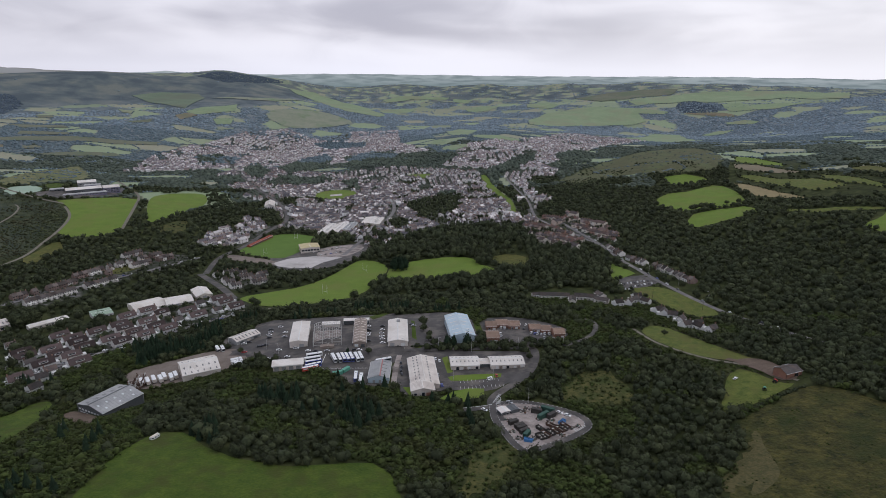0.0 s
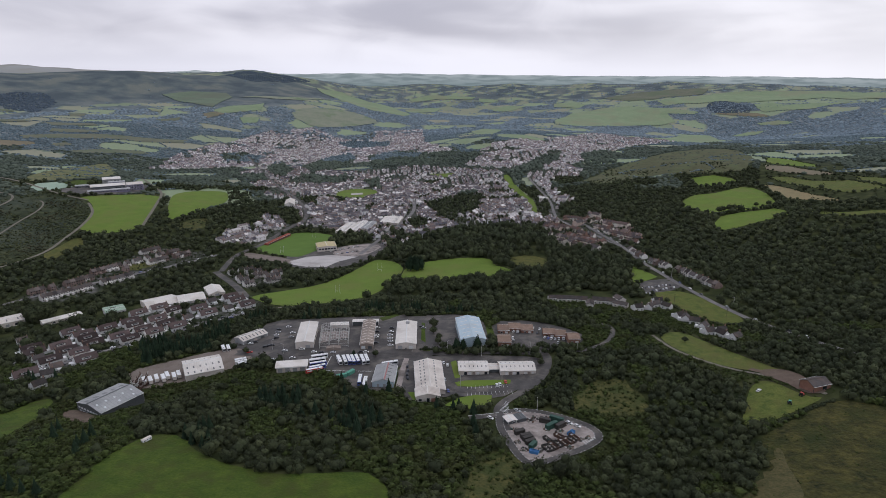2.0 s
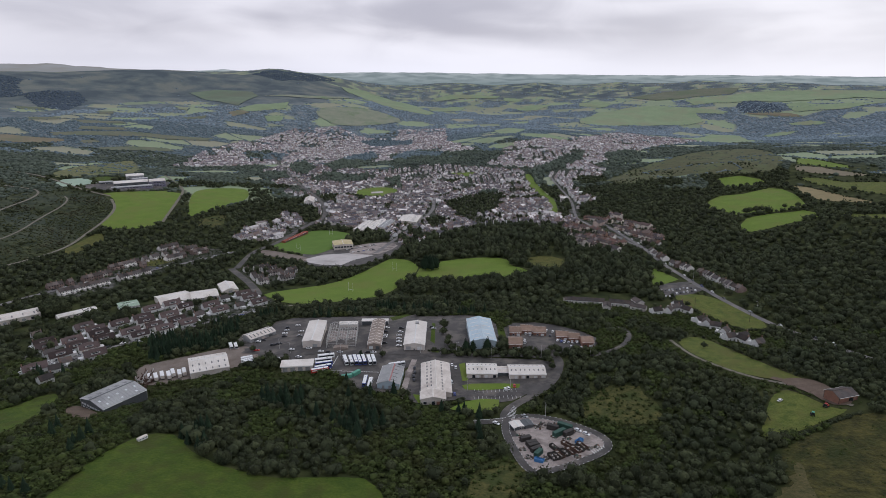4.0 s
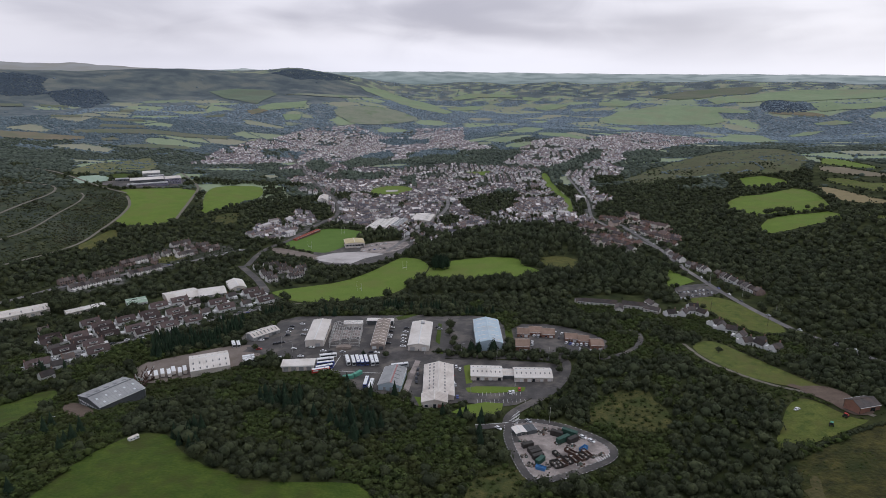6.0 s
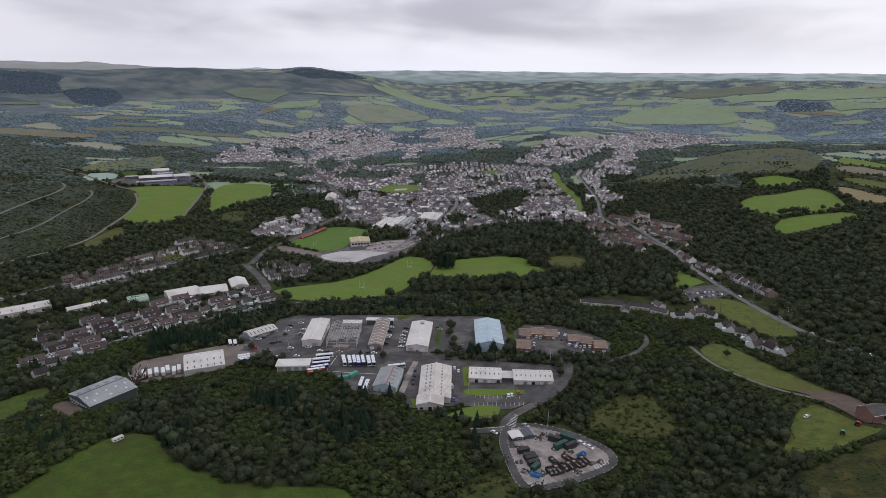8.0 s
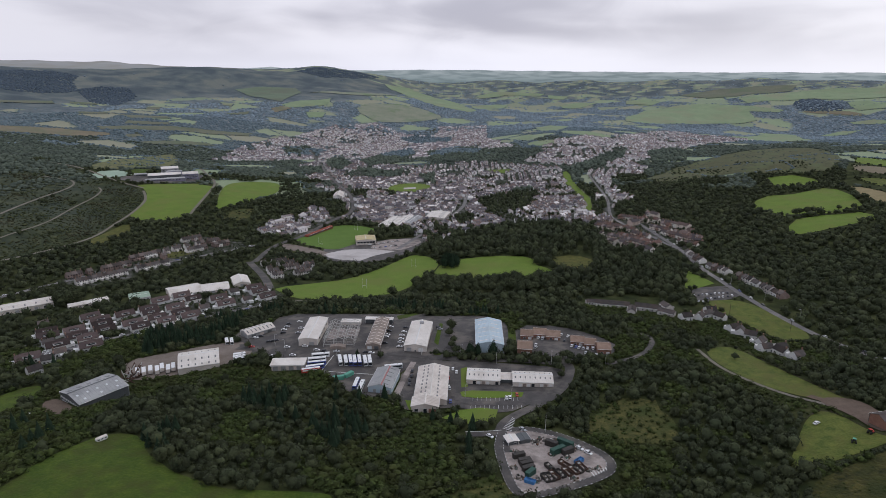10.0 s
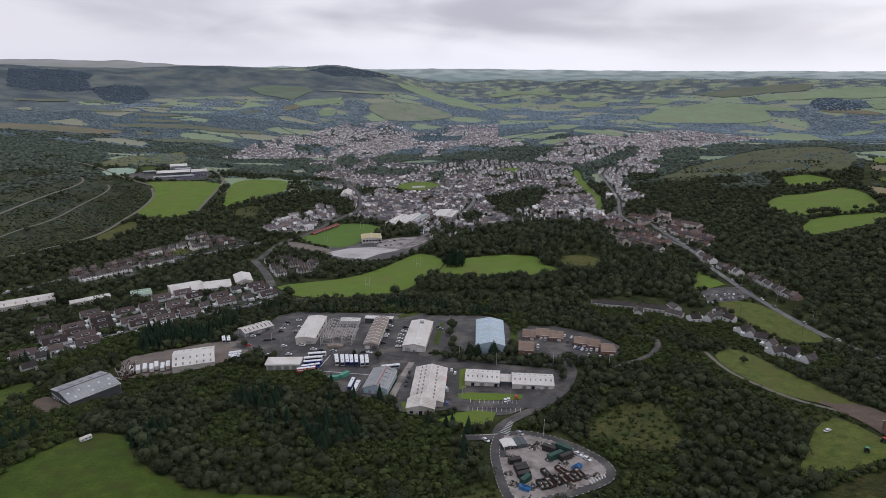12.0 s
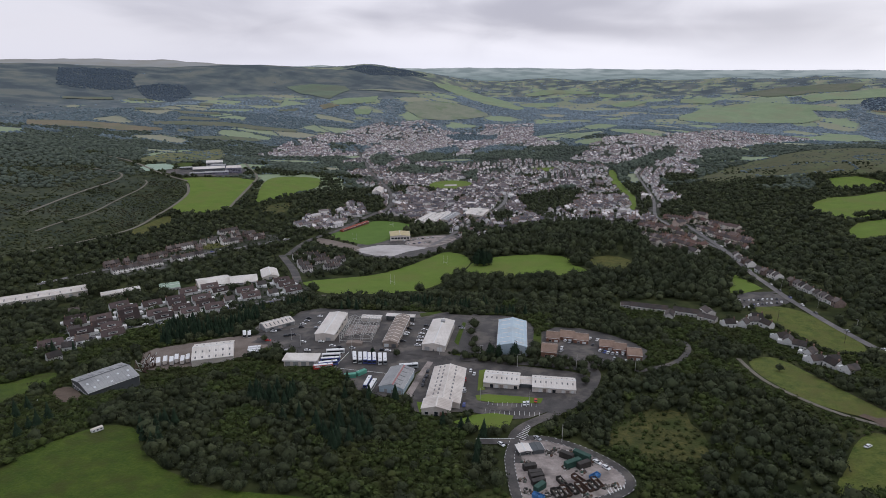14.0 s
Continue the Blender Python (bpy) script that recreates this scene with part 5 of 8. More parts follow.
    upper = [(bm.verts.new((side * h, y, low + thick + u)), bm.verts.new((0, y, top + thick + u))) for y, u in stations]
    lower = [(bm.verts.new((side * h, y, low)), bm.verts.new((0, y, top))) for y in (y0, y1)]
    for (a, b), (c, d) in zip(upper, upper[1:]):
        bm.faces.new((a, b, d, c))
    bm.faces.new((lower[0][0], lower[1][0], lower[1][1], lower[0][1]))
    for i in (0, 1):
        bm.faces.new([lower[0][i]] + [p[i] for p in upper] + [lower[1][i]])
    for lo, up in ((lower[0], upper[0]), (lower[1], upper[-1])):
        bm.faces.new((lo[0], lo[1], up[1], up[0]))
    return bm


def on_slope(span, eave, rise, side, f, thick):
    """Height of a roof surface at a share f from the ridge down to the eave, with its x and tilt."""
    return side * span / 2 * f, eave + rise * (1 - f) + thick, math.degrees(math.atan2(rise, span / 2)) * side


def shed(name, label, at, span, run, turn, eave, rise, wall, roof, lights=(), openings=(), seam=1.6, category="workshop", cap="white_trim", over=0.35, base=None):
    """A pitched-roof hall: ridge along its own y. lights: (side, share down the slope, count, length, width, material)."""
    root = ob_at(name, at[0], at[1], turn, base)
    tagged(root, label, category)
    FOOTPRINTS.append((at[0], at[1], span / 2, run / 2, radians(turn)))
    part("wall", prism([(-span / 2, -2.5), (span / 2, -2.5), (span / 2, eave), (0, eave + rise), (-span / 2, eave)], -run / 2, run / 2), M[wall], root)
    thick = 0.16
    for side in (-1, 1):
        part("roof_slope", roof_slab(span, run, eave + 0.02, rise, side, over, thick, seam), M[roof], root)
        slope = rise / (span / 2)
        part("gutter", box((0.22, run + 2 * over, 0.2), (side * (span / 2 + over + 0.1), 0, eave - over * slope + 0.05), 0.04), M["white_trim"], root)
    part("ridge_cap", prism([(-0.45, eave + rise + thick - 0.05), (0, eave + rise + thick + 0.18), (0.45, eave + rise + thick - 0.05)], -run / 2 - over, run / 2 + over), M[cap], root)
    for side, f, count, long, wide, material in lights:
        for k in range(count):
            x, z, tilt = on_slope(span, eave, rise, side, f, thick)
            y = -run / 2 + run * (k + 0.5) / count
            part("rooflight", box((long, wide, 0.12), (x, y, z + 0.06), 0.02, (0, tilt, 0)), M[material], root)
    for face, pos, wide, tall, sill, kind, material in openings:
        if face in "fb":
            s = -1 if face == "f" else 1
            where, size = (pos, s * (run / 2 + 0.05), sill + tall / 2), (wide, 0.14, tall)
        else:
            s = -1 if face == "l" else 1
            where, size = (s * (span / 2 + 0.05), pos, sill + tall / 2), (0.14, wide, tall)
        ob = part(kind, box(size, where, 0.02), M[material], root)
        if kind == "window":
            part("window_frame", box(tuple(q + (0.24 if q > 0.2 else -0.06) for q in size), where, 0.0), M["white_trim"], ob)
    for sx in (-1, 1):
        for sy in (-1, 1):
            part("corner_trim", box((0.2, 0.2, eave + 0.3), (sx * (span / 2 + 0.02), sy * (run / 2 + 0.02), eave / 2 - 0.15)), M[cap], root)
    return root


def row_of(face, n, length, wide, tall, sill, kind, materials, shift=0.0):
    return [(face, -length / 2 + length * (k + 0.5) / n + shift, wide, tall, sill, kind, materials[k % len(materials)]) for k in range(n)]


shed("steel_shed", "large grey steel shed with a low pitched roof", (-217.0, 364.5), 25, 29, -27.2, 6.6, 2.4, "dark_sheet", "grey_sheet",
     [(-1, 0.5, 5, 3.0, 2.4, "rooflight"), (1, 0.35, 5, 1.6, 1.2, "pale_rooflight"), (1, 0.75, 3, 1.6, 1.2, "pale_rooflight")],
     row_of("f", 8, 24, 1.8, 1.0, 3.6, "window", ["pale_rooflight"]) + row_of("f", 6, 18, 1.8, 1.0, 1.4, "window", ["pale_rooflight"], -2) + [("f", 11, 3.5, 4, -0.5, "roller_door", "glass")], 2.0, cap="grey_sheet")
shed_roof = bpy.data.objects["steel_shed"]
# narrow dark strip along one slope, close to the ridge
part("roof_walkway", box((1.5, 29.4, 0.16), (-1.4, 0, 9.08), 0.03, (0, -10.9, 0)), M["dark_sheet"], shed_roof, "dark strip of sheeting beside the ridge")
shed("white_workshop", "white metal workshop with rows of dark rooflights", (-181.9, 423.0), 25, 26, 29.7 + 90, 5.2, 3.4, "cream_sheet", "white_sheet",
     [(-1, 0.42, 6, 2.0, 0.9, "rooflight"), (-1, 0.86, 6, 2.0, 0.9, "rooflight"), (1, 0.5, 6, 2.0, 0.9, "rooflight")], [("f", 4, 5, 4.2, 0, "roller_door", "grey_sheet")], 1.5)
shed("low_workshop", "low pale green workshop with a ribbed roof", (-166.5, 482.8), 12, 23, 52.1 + 90, 4.2, 1.6, "grey_sheet", "cream_sheet",
     [(-1, 0.5, 7, 3.8, 0.8, "rooflight"), (1, 0.5, 7, 3.8, 0.8, "rooflight")], row_of("l", 3, 20, 3.4, 3.0, 0, "roller_door", ["dark_sheet", "cream_sheet"]), 1.5)
shed("white_warehouse", "tall plain white warehouse with a shallow roof", (-117.5, 475.4), 13.6, 40, 8.3, 6.4, 0.9, "cream_sheet", "white_sheet", [],
     [("f", 2.5, 3.6, 4.0, 0, "roller_door", "grey_sheet"), ("f", -4, 1.1, 2.1, 0, "door", "dark_sheet")] + row_of("r", 4, 32, 3.2, 1.2, 3.6, "window", ["glass"]), 1.4)
shed("brown_workshop", "long brown workshop with a weathered ribbed roof", (-68.3, 478.8), 10, 48, 6.0, 4.8, 1.5, "brown_sheet", "brown_sheet",
     [(-1, 0.5, 9, 4.2, 0.7, "cream_sheet"), (1, 0.5, 9, 4.2, 0.7, "cream_sheet")], [("f", -2.5, 3.0, 3.6, 0, "roller_door", "pale_rooflight"), ("f", 2.5, 3.0, 3.6, 0, "roller_door", "dark_sheet")] + row_of("r", 8, 44, 2.2, 1.2, 1.5, "window", ["glass"]), 2.4, cap="brown_sheet")
hall = shed("white_warehouse", "wide white warehouse with a roof vent", (-37.0, 478.6), 15.6, 44, 4.3, 5.3, 1.5, "cream_sheet", "white_sheet", [],
            [("f", -4.5, 3.4, 3.8, 0, "roller_door", "grey_sheet"), ("f", 4.0, 3.4, 3.8, 0, "roller_door", "white_trim"), ("f", 0, 1.0, 2.1, 0, "door", "dark_sheet")] + row_of("l", 6, 38, 2.4, 1.1, 2.2, "window", ["glass"]), 1.4)
part("roof_vent", box((3.0, 2.6, 1.6), (0.5, 15, 7.5), 0.2), M["grey_sheet"], hall, "grey metal roof vent")
shed("blue_warehouse", "tall pale blue metal warehouse behind conifers", (14.3, 486.3), 19.4, 44, 7.0, 7.6, 2.2, "blue_sheet", "blue_sheet",
     [(1, 0.5, 6, 6.5, 0.8, "white_sheet"), (-1, 0.5, 6, 6.5, 0.8, "white_sheet")], [("f", 5, 4, 4.5, 0, "roller_door", "grey_sheet")], 1.6, cap="blue_sheet")
shed("long_workshop", "long cream workshop with grids of dark rooflights", (-13.8, 404.5), 19.2, 42, 6.8, 4.8, 2.4, "cream_sheet", "cream_sheet",
     [(-1, 0.34, 9, 0.9, 2.0, "rooflight"), (-1, 0.62, 9, 0.9, 2.0, "rooflight"), (1, 0.42, 10, 0.9, 2.0, "rooflight")],
     row_of("l", 9, 40, 2.2, 1.6, 1.0, "window", ["glass"]) + row_of("r", 7, 38, 2.4, 2.4, 0, "roller_door", ["glass", "dark_sheet", "cream_sheet"]), 1.5, cap="white_sheet")
shed("workshop_annex", "cream gabled front hall of the long workshop", (-13.2, 378.6), 15.5, 10.5, 6.8, 4.4, 1.9, "cream_sheet", "cream_sheet", [],
     [("f", -5, 2.0, 1.6, 1.0, "window", "glass"), ("f", 0.2, 2.0, 3.0, 0, "window", "glass"), ("f", 4.5, 4.5, 2.6, 0.2, "window_band", "brick")], 1.5, cap="white_sheet")
UNIT_DOORS = ["glass", "cream_sheet", "white_trim", "brown_sheet", "white_trim"]
shed("workshop_row", "low white row of small workshops with dark rooflights", (16.6, 423.2), 15, 21, 4.2 + 90, 3.8, 2.0, "cream_sheet", "white_sheet",
     [(-1, 0.45, 7, 1.7, 0.7, "rooflight"), (1, 0.45, 7, 1.7, 0.7, "rooflight")], row_of("l", 7, 20, 2.0, 2.7, 0, "roller_door", UNIT_DOORS), 1.4)
shed("workshop_row", "low white row of small workshops with coloured doors", (47.7, 422.6), 14, 25, 5.4 + 90, 3.8, 2.0, "cream_sheet", "white_sheet",
     [(-1, 0.45, 8, 1.7, 0.7, "rooflight"), (1, 0.45, 8, 1.7, 0.7, "rooflight")], row_of("l", 9, 24, 1.9, 2.7, 0, "roller_door", UNIT_DOORS[::-1]), 1.4)
shed("workshop_link", "lower grey link between two workshop rows", (31.2, 424.0), 9, 9, 95, 3.0, 0.6, "dark_sheet", "cream_sheet", [], [("l", 0, 6.5, 2.3, 0.1, "roller_door", "dark_sheet")], 1.4)
striped = shed("grey_garage", "grey coach garage with a red stripe on its roof", (-44.5, 404.5), 14.4, 25, 0.8, 4.8, 2.2, "blue_sheet", "grey_sheet",
               [(1, 0.45, 5, 3.6, 0.5, "rooflight")], row_of("f", 6, 13, 1.7, 3.2, 0.2, "roller_door", ["blue_sheet", "grey_sheet"]), 1.2, cap="grey_sheet")
part("roof_stripe", box((0.9, 25.4, 0.1), (1.1, 0, 6.94), 0.02, (0, 17, 0)), M["pink_stripe"], striped, "dull red painted stripe")
for at, span, run, turn, what in (((42.0, 500.7), 12, 9.2, 90.8, "doors"), ((51.7, 505.9), 12, 9.9, 90.2, "doors"), ((61.7, 502.9), 12, 10.0, 89.6, "doors"), ((41.3, 473.3), 14, 10.2, 91.3, "tall"),
                                  ((79.2, 494.4), 11, 9.6, 88.9, "doors"), ((88.0, 490.5), 11, 8.2, 87.8, "doors"), ((96.6, 480.0), 12, 9.1, 92.6, "tall")):
    shed("brick_workshop", "red brick workshop with a brown tiled roof", at, span, run, turn, 3.6 if what == "doors" else 4.4, 2.0, "brick", "red_tile", [],
         [("l", -2.3, 2.6, 2.5, 0, "roller_door", "white_trim"), ("l", 1.6, 1.6, 1.2, 1.0, "window", "glass"), ("f", -2, 1.6, 1.2, 1.0, "window", "glass"), ("f", 2, 1.6, 1.2, 1.0, "window", "glass")], 0, cap="red_tile")
# warehouses down in the valley
shed("white_factory", "white metal warehouse in the valley", (-315.3, 622.2), 29, 32, 131.8, 3.6, 2.8, "cream_sheet", "white_sheet", [], row_of("l", 5, 28, 3.6, 3.6, 0, "roller_door", ["grey_sheet", "white_trim"]), 2.2)
shed("white_factory", "white metal warehouse with a stepped roof", (-286.3, 632.5), 24, 27, 122.5, 3.8, 2.6, "cream_sheet", "white_sheet", [], row_of("l", 4, 24, 3.4, 3.4, 0, "roller_door", ["grey_sheet"]), 2.2)
shed("white_factory", "white gabled warehouse at the end of the lane", (-271.7, 660.0), 16.9, 28, 34.1, 4.6, 2.6, "cream_sheet", "white_sheet", [], [("f", 0, 4, 4.5, 0, "roller_door", "grey_sheet")], 2.0)
shed("long_store", "long low store with a bright white roof", (-403.3, 590.2), 10, 36, 138.5, 4.0, 0.8, "cream_sheet", "white_sheet", [], row_of("l", 6, 33, 2.0, 1.4, 1.2, "window", ["glass"]), 2.2)
shed("long_factory", "long pale factory with a low white roof", (-475.0, 560.0), 20, 86, 135.0, 5.0, 1.2, "cream_sheet", "cream_sheet", [(-1, 0.5, 9, 5, 1.2, "rooflight")], row_of("l", 10, 80, 3.0, 2.6, 0.4, "window", ["glass", "grey_sheet"]), 2.4)
shed("nursery_hall", "pale green flat hall with a white edge", (-357.2, 607.2), 18, 19, 130, 4.0, 0.5, "white_trim", "hardcourt", [], row_of("l", 5, 17, 1.8, 1.6, 0.9, "window", ["glass"]), 2.2)
shed("grandstand", "small grandstand with a faded yellow roof", (-203.3, 911.0), 28, 26, 20, 8.0, 1.2, "cream_sheet", "yellow_roof", [], row_of("f", 6, 26, 3.4, 2.4, 3.6, "window", ["glass"]) + row_of("l", 6, 25, 3.2, 2.4, 3.6, "window", ["red_stand"]), 2.2, category="grandstand")
# solid dark panels stand in for the shade inside the stand
shed("terrace_stand", "long low red stand beside the pitch", (-294.0, 965.0), 6, 66, -15.4, 3.4, 0.5, "red_stand", "red_stand", [], row_of("r", 12, 62, 3.6, 1.8, 0.8, "opening", ["dark_sheet"]), 2.4, category="grandstand", cap="red_stand")
for at, span, run, eave, roof, wall, rows, label in (((-716, 1222), 26, 62, 6.5, "white_sheet", "dark_sheet", (1.2,), "low school block with a broad white roof"),
                                                     ((-743, 1283), 24, 34, 9.0, "white_sheet", "grey_sheet", (1.2, 4.4), "school hall with a white roof"),
                                                     ((-674, 1246), 26, 30, 11.0, "cream_sheet", "violet_sheet", (1.2, 4.2, 7.2), "tall school block with violet-grey walls"),
                                                     ((-699, 1196), 14, 74, 3.8, "grey_sheet", "violet_sheet", (1.0,), "low violet-grey front range of the school"),
                                                     ((-759, 1206), 14, 24, 4.2, "grey_sheet", "dark_sheet", (1.0,), "small grey school wing"),
                                                     ((-720, 1262), 14, 30, 7.5, "grey_sheet", "violet_sheet", (1.2, 4.2), "grey linking block of the school")):
    shed("school_block", label, at, span, run, 123, eave, 3.0 if span > 20 else 0.9, wall, roof, [(-1, 0.5, 5, 3.0, 1.6, "pale_rooflight")] if span > 20 else [],
         [w for sill in rows for w in row_of("l", max(4, int(run / 6)), run - 4, 3.4, 1.5, sill, "window", ["glass"])], 3.0, category="school", cap="white_trim")
for at, span, run, turn in (((-200, 1050), 17, 62, 0), ((-182, 1056), 17, 62, 0), ((-164, 1062), 15, 56, 0), ((-130, 1112), 34, 52, 4)):
    shed("market_hall", "grey shop hall with a pale ribbed roof", at, span, run, turn - 8, 5, 1.8, "cream_sheet", "white_sheet" if span > 16 else "grey_sheet", [(1, 0.5, 9, 6, 1.2, "rooflight")], row_of("f", 3, span - 3, 3, 2.4, 0.3, "window", ["glass"]), 3.0, category="shop")
shed("town_hall", "large stone hall with a pale roof", (-350, 1232), 18, 44, 12, 9, 4, "render_wall", "cream_sheet", [], row_of("f", 4, 16, 2.2, 4.0, 2.0, "window", ["glass"]), 3.0, category="hall")
shed("hillside_barn", "red brick barn with a grey slate roof", (228.1, 373.0), 10, 14, 112, 4.2, 2.2, "brick", "slate", [], [("l", -2, 3.2, 3.2, 0, "roller_door", "glass"), ("f", 0, 1.4, 1.2, 2.0, "window", "glass")], 0, category="barn", cap="slate")
for at, span, run, turn, eave, label in (((116, 606), 9, 30, 86, 3.0, "low white inn with a long grey slate roof"), ((146, 600), 10, 22, 80, 3.4, "white inn wing with a grey slate roof"), ((131, 590), 7, 12, 170, 2.8, "small white outbuilding with a slate roof"),
                                         ((160, 588), 8, 14, 60, 3.2, "white cottage wing with a slate roof"), ((98, 610), 7, 10, 100, 2.6, "low pale store with a slate roof"), ((163, 606), 8, 11, 20, 3.4, "white gabled house among dark trees")):
    shed("roadside_inn", label, at, span, run, turn, eave, 2.2, "render_wall", "slate", [], row_of("l", max(3, int(run / 4)), run - 2, 1.2, 1.2, 0.9, "window", ["glass"]), 0, category="building", cap="slate")


def flat_canopy():
    root = tagged(ob_at("white_depot", -114, 418.5, 12), "low white depot with a flat bright roof", "workshop")
    FOOTPRINTS.append((-114, 418.5, 12, 6, radians(12)))
    part("wall", box((21, 9.5, 7), (0, 0, 0.7)), M["cream_sheet"], root)
    part("roof", box((23, 11, 0.35), (0, 0, 4.4), 0.06), M["white_sheet"], root)
    part("fascia", box((22.2, 0.12, 0.5), (0, -5.5, 4.0)), M["white_trim"], root)
    for k in range(4):
        part("roller_door", box((3.2, 0.12, 3.2), (-8 + 5.2 * k, -4.8, 1.7)), M["grey_sheet"], root)


def steel_frame_hall():
    """The bare steel frame of a hall that has lost its cladding."""
    root = tagged(ob_at("steel_frame_hall", -94.4, 472.6, 9.2), "bare galvanised steel frame of a stripped hall", "steel frame")
    FOOTPRINTS.append((-94.4, 472.6, 11.5, 17, radians(9.2)))
    w, l, e = 22.2, 33.0, 6.6
    for k in range(7):
        y = -l / 2 + l * k / 6
        for bay in range(3):
            x0, x1 = -w / 2 + w * bay / 3, -w / 2 + w * (bay + 1) / 3
            bm = bmesh.new()
            rod(bm, (x0, y, e), ((x0 + x1) / 2, y, e + 1.5), 0.16, 4)
            rod(bm, ((x0 + x1) / 2, y, e + 1.5), (x1, y, e), 0.16, 4)
            part("rafter", bm, M["steel"], root)
        for bay in range(4):
            bm = bmesh.new()
            x = -w / 2 + w * bay / 3
            rod(bm, (x, y, -1), (x, y, e), 0.18, 4)
            part("column", bm, M["steel"], root)
    for bay in range(13):
        x = -w / 2 + w * bay / 12
        z = e + (0, 0.75, 1.5, 0.75)[bay % 4]
        bm = bmesh.new()
        rod(bm, (x, -l / 2, z), (x, l / 2, z), 0.11, 4)
        part("purlin", bm, M["steel"], root)
    for z in (2.2, 4.4):
        for s in (-1, 1):
            bm = bmesh.new()
            rod(bm, (s * w / 2, -l / 2, z), (s * w / 2, l / 2, z), 0.1, 4)
            rod(bm, (-w / 2, s * l / 2, z), (w / 2, s * l / 2, z), 0.1, 4)
            part("sheeting_rail", bm, M["steel"], root)
    part("floor_slab", box((w, l, 1.2), (0, 0, -0.3)), M["concrete"], root)
    part("brick_front", prism([(-5.5, -1), (5.5, -1), (5.5, 2.8), (0, 3.6), (-5.5, 2.8)], -l / 2 - 5, -l / 2 - 0.6), M["brown_sheet"], root, "small brick office with a tiled roof")


flat_canopy()
steel_frame_hall()
shed("rear_store", "low white store behind the steel frame", (-97, 504), 6, 15, 98, 3.6, 0.5, "cream_sheet", "white_sheet", [], [], 2.0)
shed("rear_canopy", "long white canopy roof behind the workshops", (-76, 512), 5, 22, 96, 4.2, 0.3, "dark_sheet", "white_sheet", [], [], 2.0)


# ---- houses ----
def house_model(name, label, wide, deep, eave, rise, wall, roof, dormer=False, porch=False):
    """One house with ridge along its own x; its front looks along -y."""
    root = tagged(new(name), label, "house")
    bm = bmesh.new()
    prof = [(-deep / 2, -3.0), (deep / 2, -3.0), (deep / 2, eave), (0, eave + rise), (-deep / 2, eave)]
    rings = [[bm.verts.new((x, y, z)) for y, z in prof] for x in (-wide / 2, wide / 2)]
    bm.faces.new(rings[0])
    bm.faces.new(rings[1][::-1])
    for i in range(5):
        bm.faces.new((rings[0][i], rings[1][i], rings[1][(i + 1) % 5], rings[0][(i + 1) % 5]))
    part("wall", bm, M[wall], root)
    slope = rise / (deep / 2)
    for s in (-1, 1):
        h = deep / 2 + 0.35
        bm = bmesh.new()
        q = [(s * h, eave - 0.35 * slope), (s * h, eave - 0.35 * slope + 0.2), (0, eave + rise + 0.2), (0, eave + rise)]
        rr = [[bm.verts.new((x, y, z)) for y, z in q] for x in (-wide / 2 - 0.12, wide / 2 + 0.12)]
        bm.faces.new(rr[0])
        bm.faces.new(rr[1][::-1])
        for i in range(4):
            bm.faces.new((rr[0][i], rr[1][i], rr[1][(i + 1) % 4], rr[0][(i + 1) % 4]))
        part("roof_slope", bm, M[roof], root)
    bm = box((0.7, 0.9, 1.7), (wide / 2 - 0.6, 0, eave + rise + 0.4), 0.04)
    add_box(bm, (0.9, 1.1, 0.16), pose(wide / 2 - 0.6, 0, eave + rise + 1.2))
    chimney = part("chimney", bm, M["chimney"], root)
    bm = bmesh.new()
    for k in (-0.25, 0.25):
        rod(bm, (wide / 2 - 0.6, k, eave + rise + 1.2), (wide / 2 - 0.6, k, eave + rise + 1.6), 0.13, 6)
    part("chimney_pot", bm, M["chimney"], chimney)
    floors = (0.9, 3.4) if eave > 4 else (0.9,)
    for s in (-1, 1):
        for z in floors:
            for k in (-1, 1):
                if s == -1 and z == floors[0] and k == 1:
                    part("door", box((0.95, 0.12, 2.0), (k * wide / 4, s * (deep / 2 + 0.04), 1.0)), M["dark_sheet"], root)
                else:
                    part("window", box((1.25, 0.12, 1.2), (k * wide / 4, s * (deep / 2 + 0.04), z + 0.6)), M["glass"], root)
    if dormer:
        for s in (-1, 1):
            dormer_box = part("dormer", box((wide * 0.4, 2.4, 2.0), (0, s * deep * 0.27, eave + rise * 0.42), 0.05), M["white_trim"], root, "white flat-roofed dormer")
            part("dormer_roof", box((wide * 0.43, 2.7, 0.14), (0, s * deep * 0.27, eave + rise * 0.42 + 1.05), 0.03), M[roof], dormer_box)
            part("dormer_window", box((wide * 0.28, 0.1, 0.8), (0, s * (deep * 0.27 + 1.2), eave + rise * 0.42 + 0.3)), M["glass"], dormer_box)
    if dormer:
        for s in (-1, 1):
            part("patio", box((wide * 0.7, 3.0, 0.7), (wide * 0.1 * s, s * (deep / 2 + 2.1), 0.0)), M["concrete"], root, "pale paved yard")
        part("garage", box((3.2, 5.0, 3.4), (wide / 2 + 1.75, -0.6, 0.8)), M["white_trim"], root, "white flat-roofed garage")
        part("front_wall", box((wide * 0.9, 0.3, 1.4), (0, -deep / 2 - 5.0, 0.2)), M["render_wall"], root, "low rendered garden wall")
    if porch:
        part("rear_wing", box((wide * 0.45, 3.2, 2.6 + 2.0), (-wide * 0.2, deep / 2 + 1.6, 0.4)), M[wall], root)
    return root


MODELS = [house_model("semi_house", "broad semi-detached white dormer house with a dark brown roof", 16.5, 9.2, 3.6, 3.6, "white_trim", "dark_tile", True),
